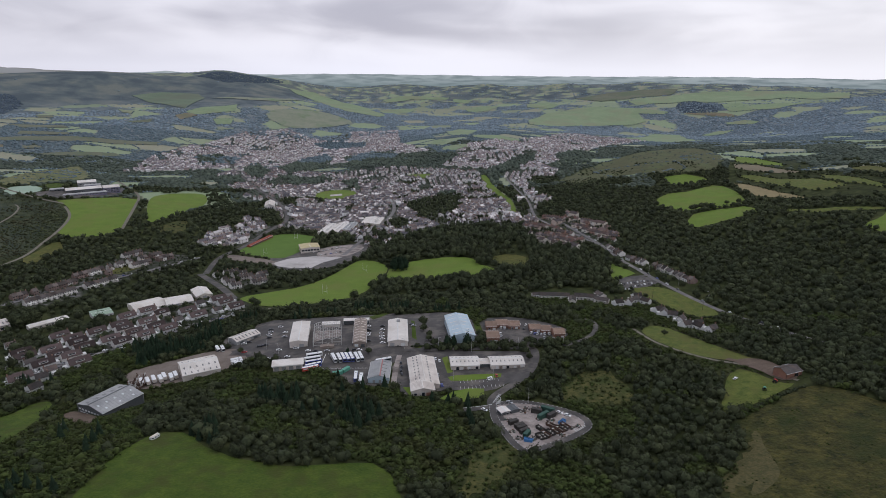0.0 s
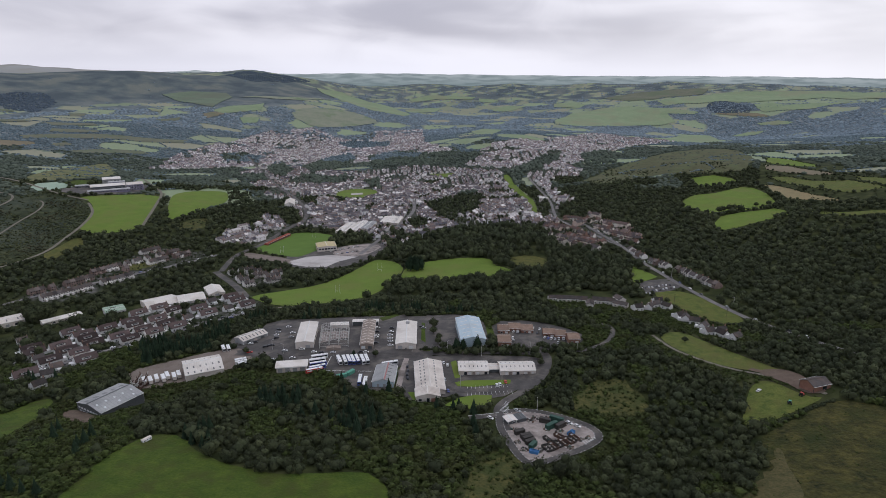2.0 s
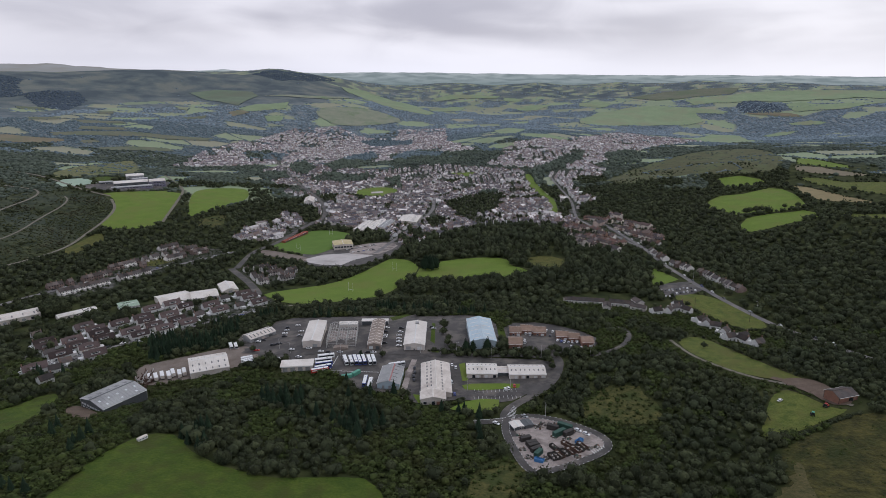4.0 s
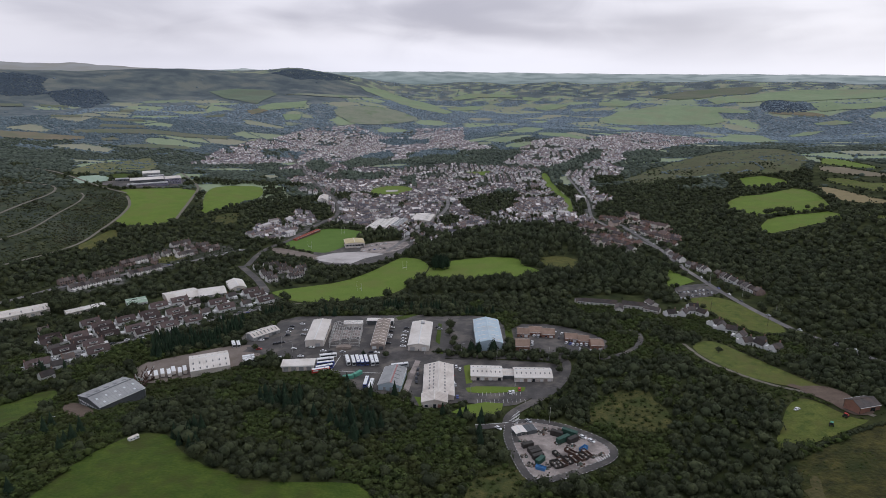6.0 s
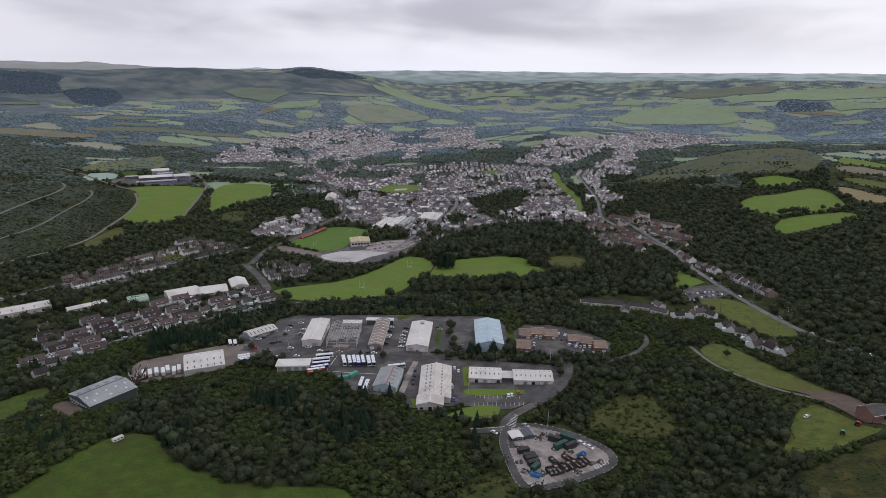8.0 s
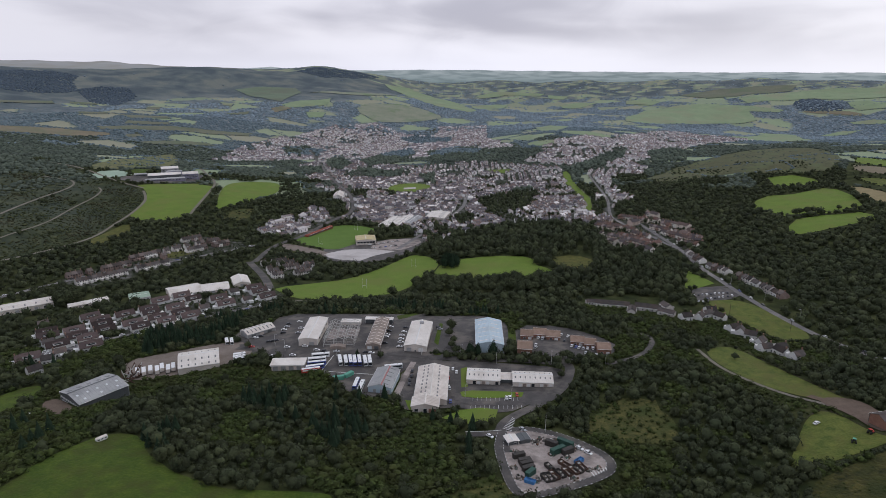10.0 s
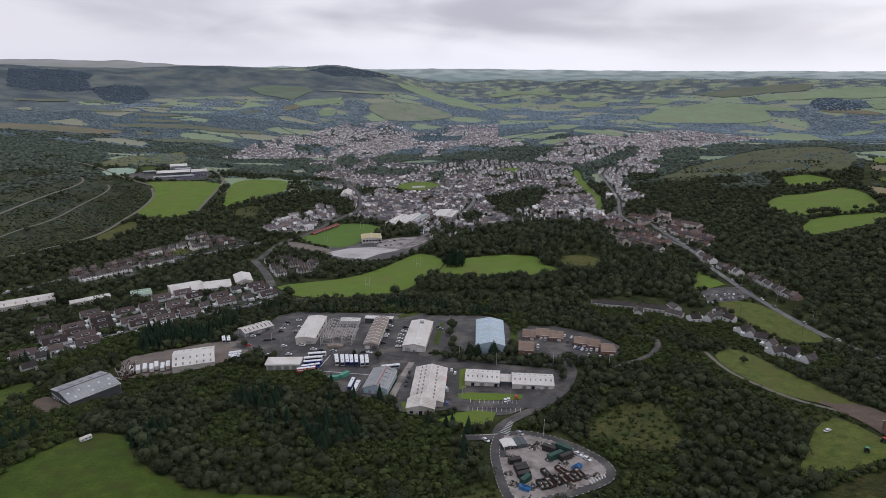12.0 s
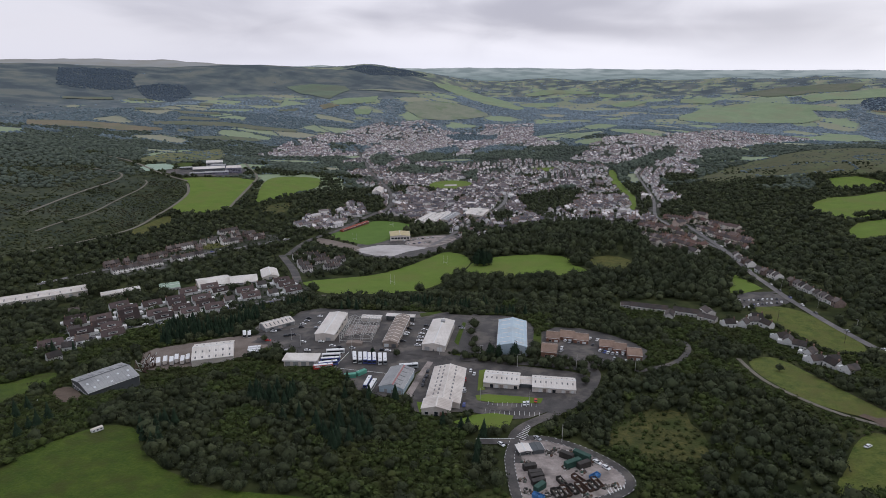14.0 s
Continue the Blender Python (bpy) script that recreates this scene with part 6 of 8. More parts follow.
          house_model("terraced_house", "terraced house with a slate roof and brick chimney", 5.6, 8.4, 5.0, 2.6, "render_wall", "slate", False, True),
          house_model("cottage", "white cottage with a grey slate roof", 9.0, 6.6, 3.6, 2.8, "white_trim", "slate", False, True),
          house_model("terraced_house", "terraced house with a brown tiled roof", 5.8, 8.4, 5.0, 2.6, "old_brick", "brown_slate", False, True),
          house_model("semi_house", "broad semi-detached house with a brown tiled roof and dormer", 15.0, 8.6, 4.0, 3.2, "render_wall", "dark_tile", True)]
STORE = [(8.2, 9.0), (2.8, 9.0), (5.5, 8.0), (2.9, 9.0), (7.5, 8.6)]
house_used = [False] * 5
house_rng = random.Random(17)
HOUSES_MADE = []


def put_house(kind, x, y, turn, group):
    m = pose(x, y, height(x, y), 0, 0, turn)
    if house_used[kind]:
        ob = copy_thing(MODELS[kind], m)
    else:
        ob, house_used[kind] = MODELS[kind], True
        ob.matrix_basis = m
    tagged(ob, group=group)
    HOUSES_MADE.append(ob)
    half, deep = STORE[kind]
    FOOTPRINTS.append((x, y, half, deep / 2, radians(turn)))
    return ob


def rows_in(area, angle, across, gap, shift=0.0, along=None):
    """Places along parallel rows inside an area: x, y, row number."""
    c, s = math.cos(radians(angle)), math.sin(radians(angle))
    cx, cy = sum(p[0] for p in area) / len(area), sum(p[1] for p in area) / len(area)
    u = [(x - cx) * c + (y - cy) * s for x, y in area]
    v = [-(x - cx) * s + (y - cy) * c for x, y in area]
    out = []
    row, b = 0, min(v) + shift
    while b < max(v):
        a = min(u) + (row % 3) * 1.7
        while a < max(u):
            out.append((cx + a * c - b * s, cy + a * s + b * c, row))
            a += gap
        b += across[row % len(across)]
        row += 1
    if not out:
        return []
    xs, ys = np.array([o[0] for o in out]), np.array([o[1] for o in out])
    ok = inside(area, xs, ys)
    for poly in OPEN_GROUND + TOWN_TREES:
        ok &= ~inside(poly, xs, ys)
    for line, width in ROAD_LINES:
        ok &= off_line(rounded(line, 2, False), xs, ys) > width / 2 + 4.5
    for fx, fy, hl, hw, turn in FOOTPRINTS:
        q, p = math.cos(turn), math.sin(turn)
        ok &= ~((np.abs((xs - fx) * q + (ys - fy) * p) < hl + 4) & (np.abs(-(xs - fx) * p + (ys - fy) * q) < hw + 5))
    return [o for o, k in zip(out, ok) if k]


def street_angle(line):
    return math.degrees(math.atan2(line[-1][1] - line[0][1], line[-1][0] - line[0][0]))


EST = street_angle(HOUSE_STREET)
TER = street_angle(WEST_STREET)
for x, y, row in rows_in(WEST_ESTATE, EST, (17.5, 25), 20.5):
    if house_rng.random() < 0.92:
        put_house(house_rng.choice((0, 4, 0, 0, 2)), x, y + house_rng.uniform(-1.2, 1.2), EST + (180 if row % 2 else 0) + house_rng.uniform(-4, 4), "houses of the west estate")
for x, y, row in rows_in(WEST_TERRACES, TER, (21, 33), 5.7):
    if house_rng.random() < 0.8 and (row < 2 or value_noise(np.array([x]), np.array([y]), 16, 33)[0] > 0.44):
        put_house(1 if row < 2 or house_rng.random() < 0.4 else 3, x, y, TER + (180 if row % 2 else 0), "houses of the west terraces")
for x, y, row in rows_in(DEPOT_TERRACES, 40, (16, 22), 6.5):
    if house_rng.random() < 0.7:
        put_house(1, x, y, 40, "houses by the depot lane")
for x, y, turn in ((174, 578, 20), (194, 590, 25), (203, 584, -50), (206, 556, 30), (214, 540, -20), (214, 507, 25), (222, 500, -60), (229, 490, 32), (-299, 420, 40), (-290, 398, 60), (-395, 522, 45), (186, 582, 60), (209, 549, 70), (199, 600, 10), (216, 524, 50), (225, 510, 20)):
    put_house(2, x, y, turn, "cottages in the valley")
for k in range(19):
    f = k / 18
    x, y = np.interp(f, (0, 0.3, 0.6, 1), (226, 238, 256, 272)), np.interp(f, (0, 0.3, 0.6, 1), (815, 752, 700, 646))
    if k % 5 != 4:
        put_house((1, 2, 3, 1)[k % 4], x + house_rng.uniform(-1, 1), y, -72 + house_rng.uniform(-4, 4), "houses along the valley road")


def joined_houses(name, label, places, mats, seed, glazed=True):
    """Far houses of the town as one mesh: walls, two roof slopes, chimney and window bands, each house loose from the next."""
    rng = np.random.default_rng(seed)
    n = len(places)
    x, y, turn = (np.array([p[i] for p in places], float) for i in range(3))
    wide, deep, eave, rise = (np.array([p[i] for p in places], float) for i in (3, 4, 5, 6))
    z = heights(x, y)
    c, s = np.cos(np.radians(turn)), np.sin(np.radians(turn))
    vs, fs, ms, base = [], [], [], 0

    def add(local, quads, slot):
        nonlocal base
        k = len(local)
        lx, ly, lz = (np.stack([q[i] + 0 * x for q in local], 1) for i in range(3))
        vs.append(np.stack([x[:, None] + lx * c[:, None] - ly * s[:, None], y[:, None] + lx * s[:, None] + ly * c[:, None], z[:, None] + lz], -1).reshape(-1, 3))
        f = np.array(quads)[None] + (np.arange(n) * k)[:, None, None] + base
        fs.append(f.reshape(-1, 4))
        ms.append(np.full(n * len(quads), slot))
        base += n * k
    w, d = wide / 2, deep / 2
    add([(-w, -d, -4), (w, -d, -4), (w, d, -4), (-w, d, -4), (-w, -d, eave), (w, -d, eave), (w, d, eave), (-w, d, eave), (-w, 0, eave + rise), (w, 0, eave + rise), (-w, 0, eave), (w, 0, eave)],
        [(0, 1, 5, 4), (2, 3, 7, 6), (3, 0, 4, 7), (1, 2, 6, 5), (4, 10, 8, 8), (10, 7, 8, 8), (5, 9, 11, 11), (11, 9, 6, 6)], 0)
    for sd in (-1, 1):
        e = d + 0.4
        add([(-w - 0.1, sd * e, eave - 0.25), (w + 0.1, sd * e, eave - 0.25), (w + 0.1, 0, eave + rise + 0.05), (-w - 0.1, 0, eave + rise + 0.05),
             (-w - 0.1, sd * e, eave + 0.0), (w + 0.1, sd * e, eave + 0.0), (w + 0.1, 0, eave + rise + 0.3), (-w - 0.1, 0, eave + rise + 0.3)],
            [(4, 7, 6, 5), (0, 4, 5, 1), (1, 5, 6, 2), (0, 3, 7, 4)], 1)
    cx = w - 0.6
    add([(cx - 0.4, -0.5, eave + rise - 0.4), (cx + 0.4, -0.5, eave + rise - 0.4), (cx + 0.4, 0.5, eave + rise - 0.4), (cx - 0.4, 0.5, eave + rise - 0.4),
         (cx - 0.4, -0.5, eave + rise + 1.5), (cx + 0.4, -0.5, eave + rise + 1.5), (cx + 0.4, 0.5, eave + rise + 1.5), (cx - 0.4, 0.5, eave + rise + 1.5)],
        [(0, 1, 5, 4), (2, 3, 7, 6), (3, 0, 4, 7), (1, 2, 6, 5), (4, 5, 6, 7)], 2)
    for sd in (-1, 1) if glazed else ():
        for lo in (0.9, 3.3):
            hi = np.minimum(lo + 1.2, eave - 0.2)
            for k in (-0.5, 0.5):
                add([(k * w - 0.6, sd * (d + 0.06), lo), (k * w + 0.6, sd * (d + 0.06), lo), (k * w + 0.6, sd * (d + 0.06), hi), (k * w - 0.6, sd * (d + 0.06), hi)], [(0, 1, 2, 3)], 3)
    v, f = np.concatenate(vs), np.concatenate(fs)
    me = bpy.data.meshes.new(name)
    me.from_pydata(v.tolist(), [], [tuple(dict.fromkeys(q)) for q in f.tolist()])
    for m in mats:
        me.materials.append(m)
    me.polygons.foreach_set("material_index", np.concatenate(ms).astype(np.int32))
    me.update()
    return tagged(new(name, me), label, "houses", kind="stuff")


def garden_clump(x, y):
    """Low where trees and gardens break up the streets."""
    return value_noise(x, y, 34, 8) * 0.6 + value_noise(x, y, 15, 18) * 0.4


def town_places(area, angle, across, gap, seed, fill=0.9, big=0.05):
    rng = random.Random(seed)
    out = []
    for x, y, row in rows_in(area, angle, across, gap):
        cell = value_noise(np.array([x]), np.array([y]), 90, 5)[0]
        if rng.random() > fill or cell < 0.22 or garden_clump(x, y) < 0.34:
            continue
        if rng.random() < big:
            out.append((x, y, angle + rng.choice((0, 90)), rng.uniform(10, 18), rng.uniform(8, 12), rng.uniform(5, 7.5), rng.uniform(1.0, 2.8)))
        else:
            out.append((x, y, angle + (180 if row % 2 else 0) + rng.uniform(-2, 2), gap * 0.99, rng.uniform(6.0, 7.6), rng.uniform(4.2, 5.0), rng.uniform(1.9, 2.7)))
    return out


TOWN_MATS = [M["town_wall"], M["town_roof"], M["chimney"], M["glass"]]


def blocks(area, cell, angles, seed, **kw):
    """Cut an area into blocks whose rows of houses turn different ways."""
    rng = random.Random(seed)
    xs, ys = [p[0] for p in area], [p[1] for p in area]
    out = []
    x = min(xs)
    while x < max(xs):
        y = min(ys)
        while y < max(ys):
            q = [(x, y), (x + cell - 6, y), (x + cell - 6, y + cell - 6), (x, y + cell - 6)]
            got = town_places(q, rng.choice(angles) + rng.uniform(-8, 8), (11.5, 17), rng.choice((4.6, 5.0, 6.8)), rng.randint(0, 9999), **kw)
            if got:
                ok = inside(area, np.array([g[0] for g in got]), np.array([g[1] for g in got]))
                out += [g for g, k in zip(got, ok) if k]
            y += cell
        x += cell
    return out


ESTATE_MATS = [M["town_wall"], M["estate_roof"], M["chimney"], M["glass"]]
TERRACE_MATS = [M["cream_wall"], M["red_roof"], M["chimney"], M["glass"]]
joined_houses("terrace_houses", "rows of terraced houses with red and brown roofs", town_places(EAST_TERRACES, -48, (12, 20), 4.8, 3, 0.93), TERRACE_MATS, 1)
joined_houses("town_houses", "dense grey town of slate-roofed houses and shops", blocks(TOWN_CENTRE, 95, (20, 60, 110, 0), 4, big=0.10, fill=0.92), TOWN_MATS, 2)
joined_houses("town_houses", "slate-roofed houses at the west edge of town", blocks(TOWN_WEST, 80, (40, 60), 5, fill=0.8), TOWN_MATS, 3)
joined_houses("town_houses", "rows of slate-roofed terraces round the cricket ground", blocks(TOWN_MID, 120, (20, 100, 60), 6, fill=0.88), TOWN_MATS, 4)
joined_houses("town_houses", "far pinkish housing estates on the northern slope", blocks(TOWN_NORTH, 150, (10, 40, 80), 7, fill=0.66), ESTATE_MATS, 5, False)
joined_houses("town_houses", "far houses on the eastern ridge", blocks(TOWN_EAST, 140, (10, 50, 90), 8, fill=0.62), ESTATE_MATS, 6, False)
joined_houses("town_houses", "houses on the slope above the railway bank", blocks(TOWN_SLOPE, 90, (100, 60, 80), 9, fill=0.8), ESTATE_MATS, 7)


# ---- vehicles ----
def car_model(paint, label):
    root = tagged(new("car"), label, "car")
    side = [(-2.15, 0.35), (2.15, 0.35), (2.2, 0.75), (1.5, 0.95), (-1.85, 1.0), (-2.2, 0.85)]
    bm = prism(side, -0.86, 0.86)
    bmesh.ops.bevel(bm, geom=bm.edges[:], offset=0.07, segments=1, affect="EDGES")
    part("body", bm, M[paint], root)
    bm = prism([(-1.7, 0.97), (1.1, 0.94), (0.45, 1.36), (-1.25, 1.40)], -0.74, 0.74)
    part("cabin_glass", bm, M["glass"], root)
    part("roof", box((1.7, 1.36, 0.07), (-0.4, 0, 1.42), 0.02), M[paint], root)
    for sx in (-1.35, 1.35):
        for sy in (-0.8, 0.8):
            bm = bmesh.new()
            rod(bm, (sx, sy - 0.1, 0.33), (sx, sy + 0.1, 0.33), 0.33, 10)
            part("wheel", bm, M["tyre"], root)
    return root


def coach_model(paint, label, long=12.2, tall=3.3, band="glass"):
    root = tagged(new("coach"), label, "coach")
    part("body", box((long, 2.5, tall - 0.5), (0, 0, tall / 2 + 0.25), 0.12), M[paint], root)
    part("roof", box((long - 0.5, 2.2, 0.12), (0, 0, tall + 0.05), 0.03), M["white_paint"], root, "white roof panel")
    for s in (-1, 1):
        part("window_band", box((long - 1.4, 0.08, 0.95), (0, s * 1.25, tall - 1.0), 0.02), M[band], root)
    part("windscreen", box((0.08, 2.2, 1.5), (long / 2, 0, tall - 1.2), 0.02), M["glass"], root)
    part("rear_window", box((0.08, 1.9, 0.8), (-long / 2, 0, tall - 0.9), 0.02), M["glass"], root)
    part("roof_hatch", box((0.9, 0.9, 0.14), (long * 0.22, 0, tall + 0.14), 0.02), M["grey_sheet"], root)
    for sx in (-long * 0.3, long * 0.32):
        for sy in (-1.15, 1.15):
            bm = bmesh.new()
            rod(bm, (sx, sy - 0.15, 0.48), (sx, sy + 0.15, 0.48), 0.48, 12)
            part("wheel", bm, M["tyre"], root)
    return root


def trailer_model(paint, label, long=8.6):
    root = tagged(new("box_trailer"), label, "trailer")
    part("box_body", box((long, 2.5, 2.6), (0, 0, 2.5), 0.05), M[paint], root)
    part("chassis", box((long - 0.6, 1.0, 0.3), (0, 0, 1.0)), M["dark_sheet"], root)
    part("rear_door", box((0.06, 2.3, 2.4), (-long / 2, 0, 2.5), 0.01), M["cream_sheet"], root)
    for sx in (-long * 0.36, -long * 0.25):
        for sy in (-1.0, 1.0):
            bm = bmesh.new()
            rod(bm, (sx, sy - 0.2, 0.5), (sx, sy + 0.2, 0.5), 0.5, 10)
            part("wheel", bm, M["tyre"], root)
    bm = bmesh.new()
    for sy in (-0.7, 0.7):
        rod(bm, (long * 0.28, sy, 0), (long * 0.28, sy, 0.95), 0.08, 6)
    part("landing_leg", bm, M["steel"], root)
    return root


def flock(models, places, group, jitter=0.0, pick=None, lift_by=0.34):
    """Copies of vehicle models at places (x, y, heading)."""
    rng = random.Random(len(places) * 31)
    for i, (x, y, turn) in enumerate(places):
        model = models[(pick[i % len(pick)] if pick else rng.randrange(len(models)))]
        m = pose(x, y, height(x, y) + lift_by, 0, 0, turn + rng.uniform(-jitter, jitter))
        if model.get("placed"):
            ob = copy_thing(model, m)
        else:
            model["placed"] = 1
            ob = model
            ob.matrix_basis = m
        tagged(ob, group=group)


COACH_ROW = [(-82, 430, -68), (-78, 430, -68), (-75, 431, -68), (-72, 431, -69), (-69, 432, -69), (-65, 432, -69), (-62, 433, -70)]
COACH_STACK = [(-98, 436, 21), (-98, 429, 22), (-96, 423, 22), (-95, 417, 28), (-96, 412, 26)]
COACH_LOW = [(-61, 398, 94), (-57, 395, 93), (-44, 427, 23)]
MINIBUS = [(-182, 462, -59), (-178, 462, -60), (-158, 435, 30), (-156, 431, 32), (-153, 428, 26)]
TRAILER = [(-217, 405, 125), (-213, 406, 124), (-210, 409, 124), (-205, 409, 124), (-204, 413, 124), (-198, 411, 123), (-196, 414, 121)]
CARS_WEST = [(-150, 504, 20), (-148, 496, 20), (-147, 488, 20), (-145, 481, 20), (-143, 510, 20), (-134, 491, 20), (-132, 480, 20), (-133, 435, 20), (-148, 462, 20), (-145, 463, 20), (-143, 464, 20), (-163, 471, 20), (-160, 474, 20), (-157, 452, 20)]
CARS_ROAD = [(-129, 451, 5), (-116, 453, 5), (-105, 447, 5), (-99, 446, 5), (-90, 446, 5), (-69, 448, 5), (-65, 448, 5), (-119, 437, 5)]
CARS_MIDDLE = [(-64, 501, 5), (-63, 491, 5), (-62, 482, 5), (-62, 478, 5), (-60, 466, 5), (-52, 501, 5), (-51, 491, 5), (-51, 483, 5), (-50, 476, 5), (-49, 470, 5), (-48, 462, 5), (-27, 506, 5), (-25, 502, 5)]
CARS_BRICK = [(40, 504, 75), (43, 504, 75), (51, 499, 75), (54, 497, 75), (70, 496, 75), (68, 509, 75), (73, 507, 75), (75, 486, 75), (78, 484, 75), (80, 483, 75), (83, 482, 75), (86, 483, 75), (90, 483, 75), (93, 491, 75), (84, 473, 75), (86, 471, 75), (88, 469, 75), (91, 470, 75), (67, 469, 75), (70, 472, 75), (49, 484, 75), (49, 478, 75)]
CARS_LONG = [(-31, 426, 95), (-30, 419, 95), (-30, 413, 95), (-29, 407, 95), (-6, 421, 95), (-5, 434, 95), (-2, 430, 95), (-4, 408, 95), (-3, 406, 95), (-0, 389, 95), (33, 398, 95), (35, 399, 95), (39, 403, 95)]
CARS_VALLEY = [(196, 648, 80), (200, 649, 80), (204, 650, 80), (208, 651, 80), (212, 652, 80), (216, 654, 80), (220, 655, 80), (224, 656, 80), (228, 657, 80), (205, 637, 80), (209, 639, 80), (213, 641, 80), (217, 643, 80), (221, 645, 80), (226, 647, 80), (230, 649, 80), (196, 630, 80), (200, 630, 80), (204, 631, 80)]
CARS_STADIUM = [(-192, 894, 60), (-186, 898, 60), (-180, 902, 60), (-175, 907, 60), (-169, 911, 60), (-163, 915, 60), (-157, 919, 60), (-179, 874, 60), (-172, 877, 60), (-165, 880, 60), (-158, 883, 60), (-152, 886, 60)]
CARS_DEPOT = [(73, 342, -40), (77, 338, -40), (44, 360, -40), (27, 350, -40)]
SKIP = [(56, 311, -57), (58, 312, -57), (60, 314, -58), (63, 316, -55), (66, 318, -55), (69, 320, -54), (58, 321, -53), (65, 325, -43), (73, 324, -54), (71, 321, -46)]
CONTAINER = [(43, 330, 26), (46, 325, 24), (47, 322, 28), (48, 318, 33), (49, 314, 56)]
GREEN_BOX = [(59, 344, -23), (66, 345, -29), (62, 337, 41), (67, 337, 42)]
BLUE_SKIP = [(72, 329, 51), (49, 307, -22)]
RUBBISH = [(41, 319, 0), (44, 310, 0), (52, 310, 0), (76, 322, 0), (80, 324, 0), (73, 323, 0), (69, 313, 0), (54, 350, 0), (71, 342, 0), (59, 334, 0), (41, 335, 0), (51, 346, 0), (61, 350, 0), (66, 332, 0)]
HATCH_1 = (37, 366, 78)
HATCH_2 = (81, 322, 37)

CARS = [car_model("white_paint", "white family car parked on tarmac"), car_model("silver_paint", "silver grey car parked on tarmac"), car_model("dark_paint", "dark grey car parked on tarmac"), car_model("red_paint", "bright red car parked on tarmac"), car_model("blue_paint", "dark blue car parked on tarmac"), car_model("white_paint", "small white hatchback parked on tarmac")]
MIX = [0, 2, 1, 5, 2, 0, 1, 0, 2, 4]
flock(CARS, CARS_WEST, "cars in the west yard", 6, [2, 1, 0, 2, 0, 5, 1, 0, 2, 2, 2, 5, 2, 3])
flock(CARS, CARS_ROAD, "cars along the estate road", 8, [0, 5, 0, 2, 1, 2, 5, 0])
flock(CARS, CARS_MIDDLE, "cars between the warehouses", 5, [5, 2, 0, 0, 2, 2, 5, 0, 0, 5, 0, 2, 1])
flock(CARS, CARS_BRICK, "cars by the brick workshops", 10, [0, 5, 0, 1, 2, 0, 5, 0, 4, 0, 1])
flock(CARS, CARS_LONG, "cars by the long workshop", 6, [2, 2, 2, 2, 3, 0, 5, 0, 1, 4, 0, 5, 3])
flock(CARS, CARS_VALLEY, "cars in the valley car park", 6, MIX)
flock(CARS, CARS_STADIUM, "cars by the grandstand", 8, MIX, 0.8)
flock(CARS, CARS_DEPOT, "cars by the skip depot", 4, [0, 5, 1, 0])
COACHES = [coach_model("white_paint", "white coach parked in a row"), coach_model("blue_paint", "dark blue coach with a pale roof"), coach_model("silver_paint", "silver coach parked in a row"), coach_model("red_paint", "red coach with a white window band", band="white_paint")]
flock(COACHES, COACH_ROW, "coaches in a row", 1, [0, 2, 1, 1, 1, 0, 2])
flock(COACHES, COACH_STACK, "coaches side by side", 1, [0, 0, 1, 1, 3])
flock(COACHES, COACH_LOW, "coaches by the garage", 1, [1, 0, 2])
flock([coach_model("white_paint", "short white minibus parked on the yard", 8.5, 2.9)], MINIBUS, "minibuses", 1)
flock([trailer_model("white_paint", "white box trailer in the dirt yard")], TRAILER, "box trailers in a row", 2)


# ---- the skip depot ----
def skip_model(paint, label, long=6.0, fill="rust"):
    root = tagged(new("skip"), label, "skip")
    bm = bmesh.new()
    h = 1.7
    outer = [(-long / 2, 0), (long / 2, 0), (long / 2 + 0.3, h), (-long / 2 - 0.3, h)]
    for y in (-1.15, 1.15):
        vs = [bm.verts.new((a, y + s * 0.06, b)) for s in (-1, 1) for a, b in outer]
        bm.faces.new(vs[:4])
        bm.faces.new(vs[4:][::-1])
        for i in range(4):
            bm.faces.new((vs[i], vs[4 + i], vs[4 + (i + 1) % 4], vs[(i + 1) % 4]))
    part("side_wall", bm, M[paint], root)
    for s in (-1, 1):
        part("end_wall", box((0.12, 2.3, h), (s * (long / 2 + 0.1), 0, h / 2), 0, (0, s * 10, 0)), M[paint], root)
    part("floor", box((long, 2.2, 0.12), (0, 0, 0.1)), M["rust"], root)
    rng = random.Random(int(long * 10))
    bm = bmesh.new()
    for _ in range(14):
        add_box(bm, (rng.uniform(0.4, 1.6), rng.uniform(0.3, 0.9), rng.uniform(0.3, 0.7)), pose(rng.uniform(-long / 2.4, long / 2.4), rng.uniform(-0.7, 0.7), rng.uniform(0.8, 1.5), rng.uniform(-30, 30), rng.uniform(-30, 30), rng.uniform(0, 180)))
    tagged(part("scrap_load", bm, M[fill], root, "loose scrap heaped inside"), kind="stuff")
    return root


def container_model(paint, label, long=6.0, tall=2.6):
    root = tagged(new("container"), label, "container")
    n = int(long / 0.6)
    edge = []
    for k in range(n):
        x0 = -long / 2 + long * k / n
        for f, d in ((0.0, 0.0), (0.3, 0.08), (0.6, 0.08), (0.9, 0.0)):
            edge.append((x0 + f * long / n, 1.2 + d))
    outline = edge + [(long / 2, 1.2)] + [(x, -y) for x, y in reversed(edge + [(long / 2, 1.2)])]
    bm = bmesh.new()
    rings = [[bm.verts.new((x, y, z)) for x, y in outline] for z in (0.0, tall)]
    bm.faces.new(rings[0])
    bm.faces.new(rings[1])
    for i in range(len(outline)):
        j = (i + 1) % len(outline)
        bm.faces.new((rings[0][i], rings[0][j], rings[1][j], rings[1][i]))
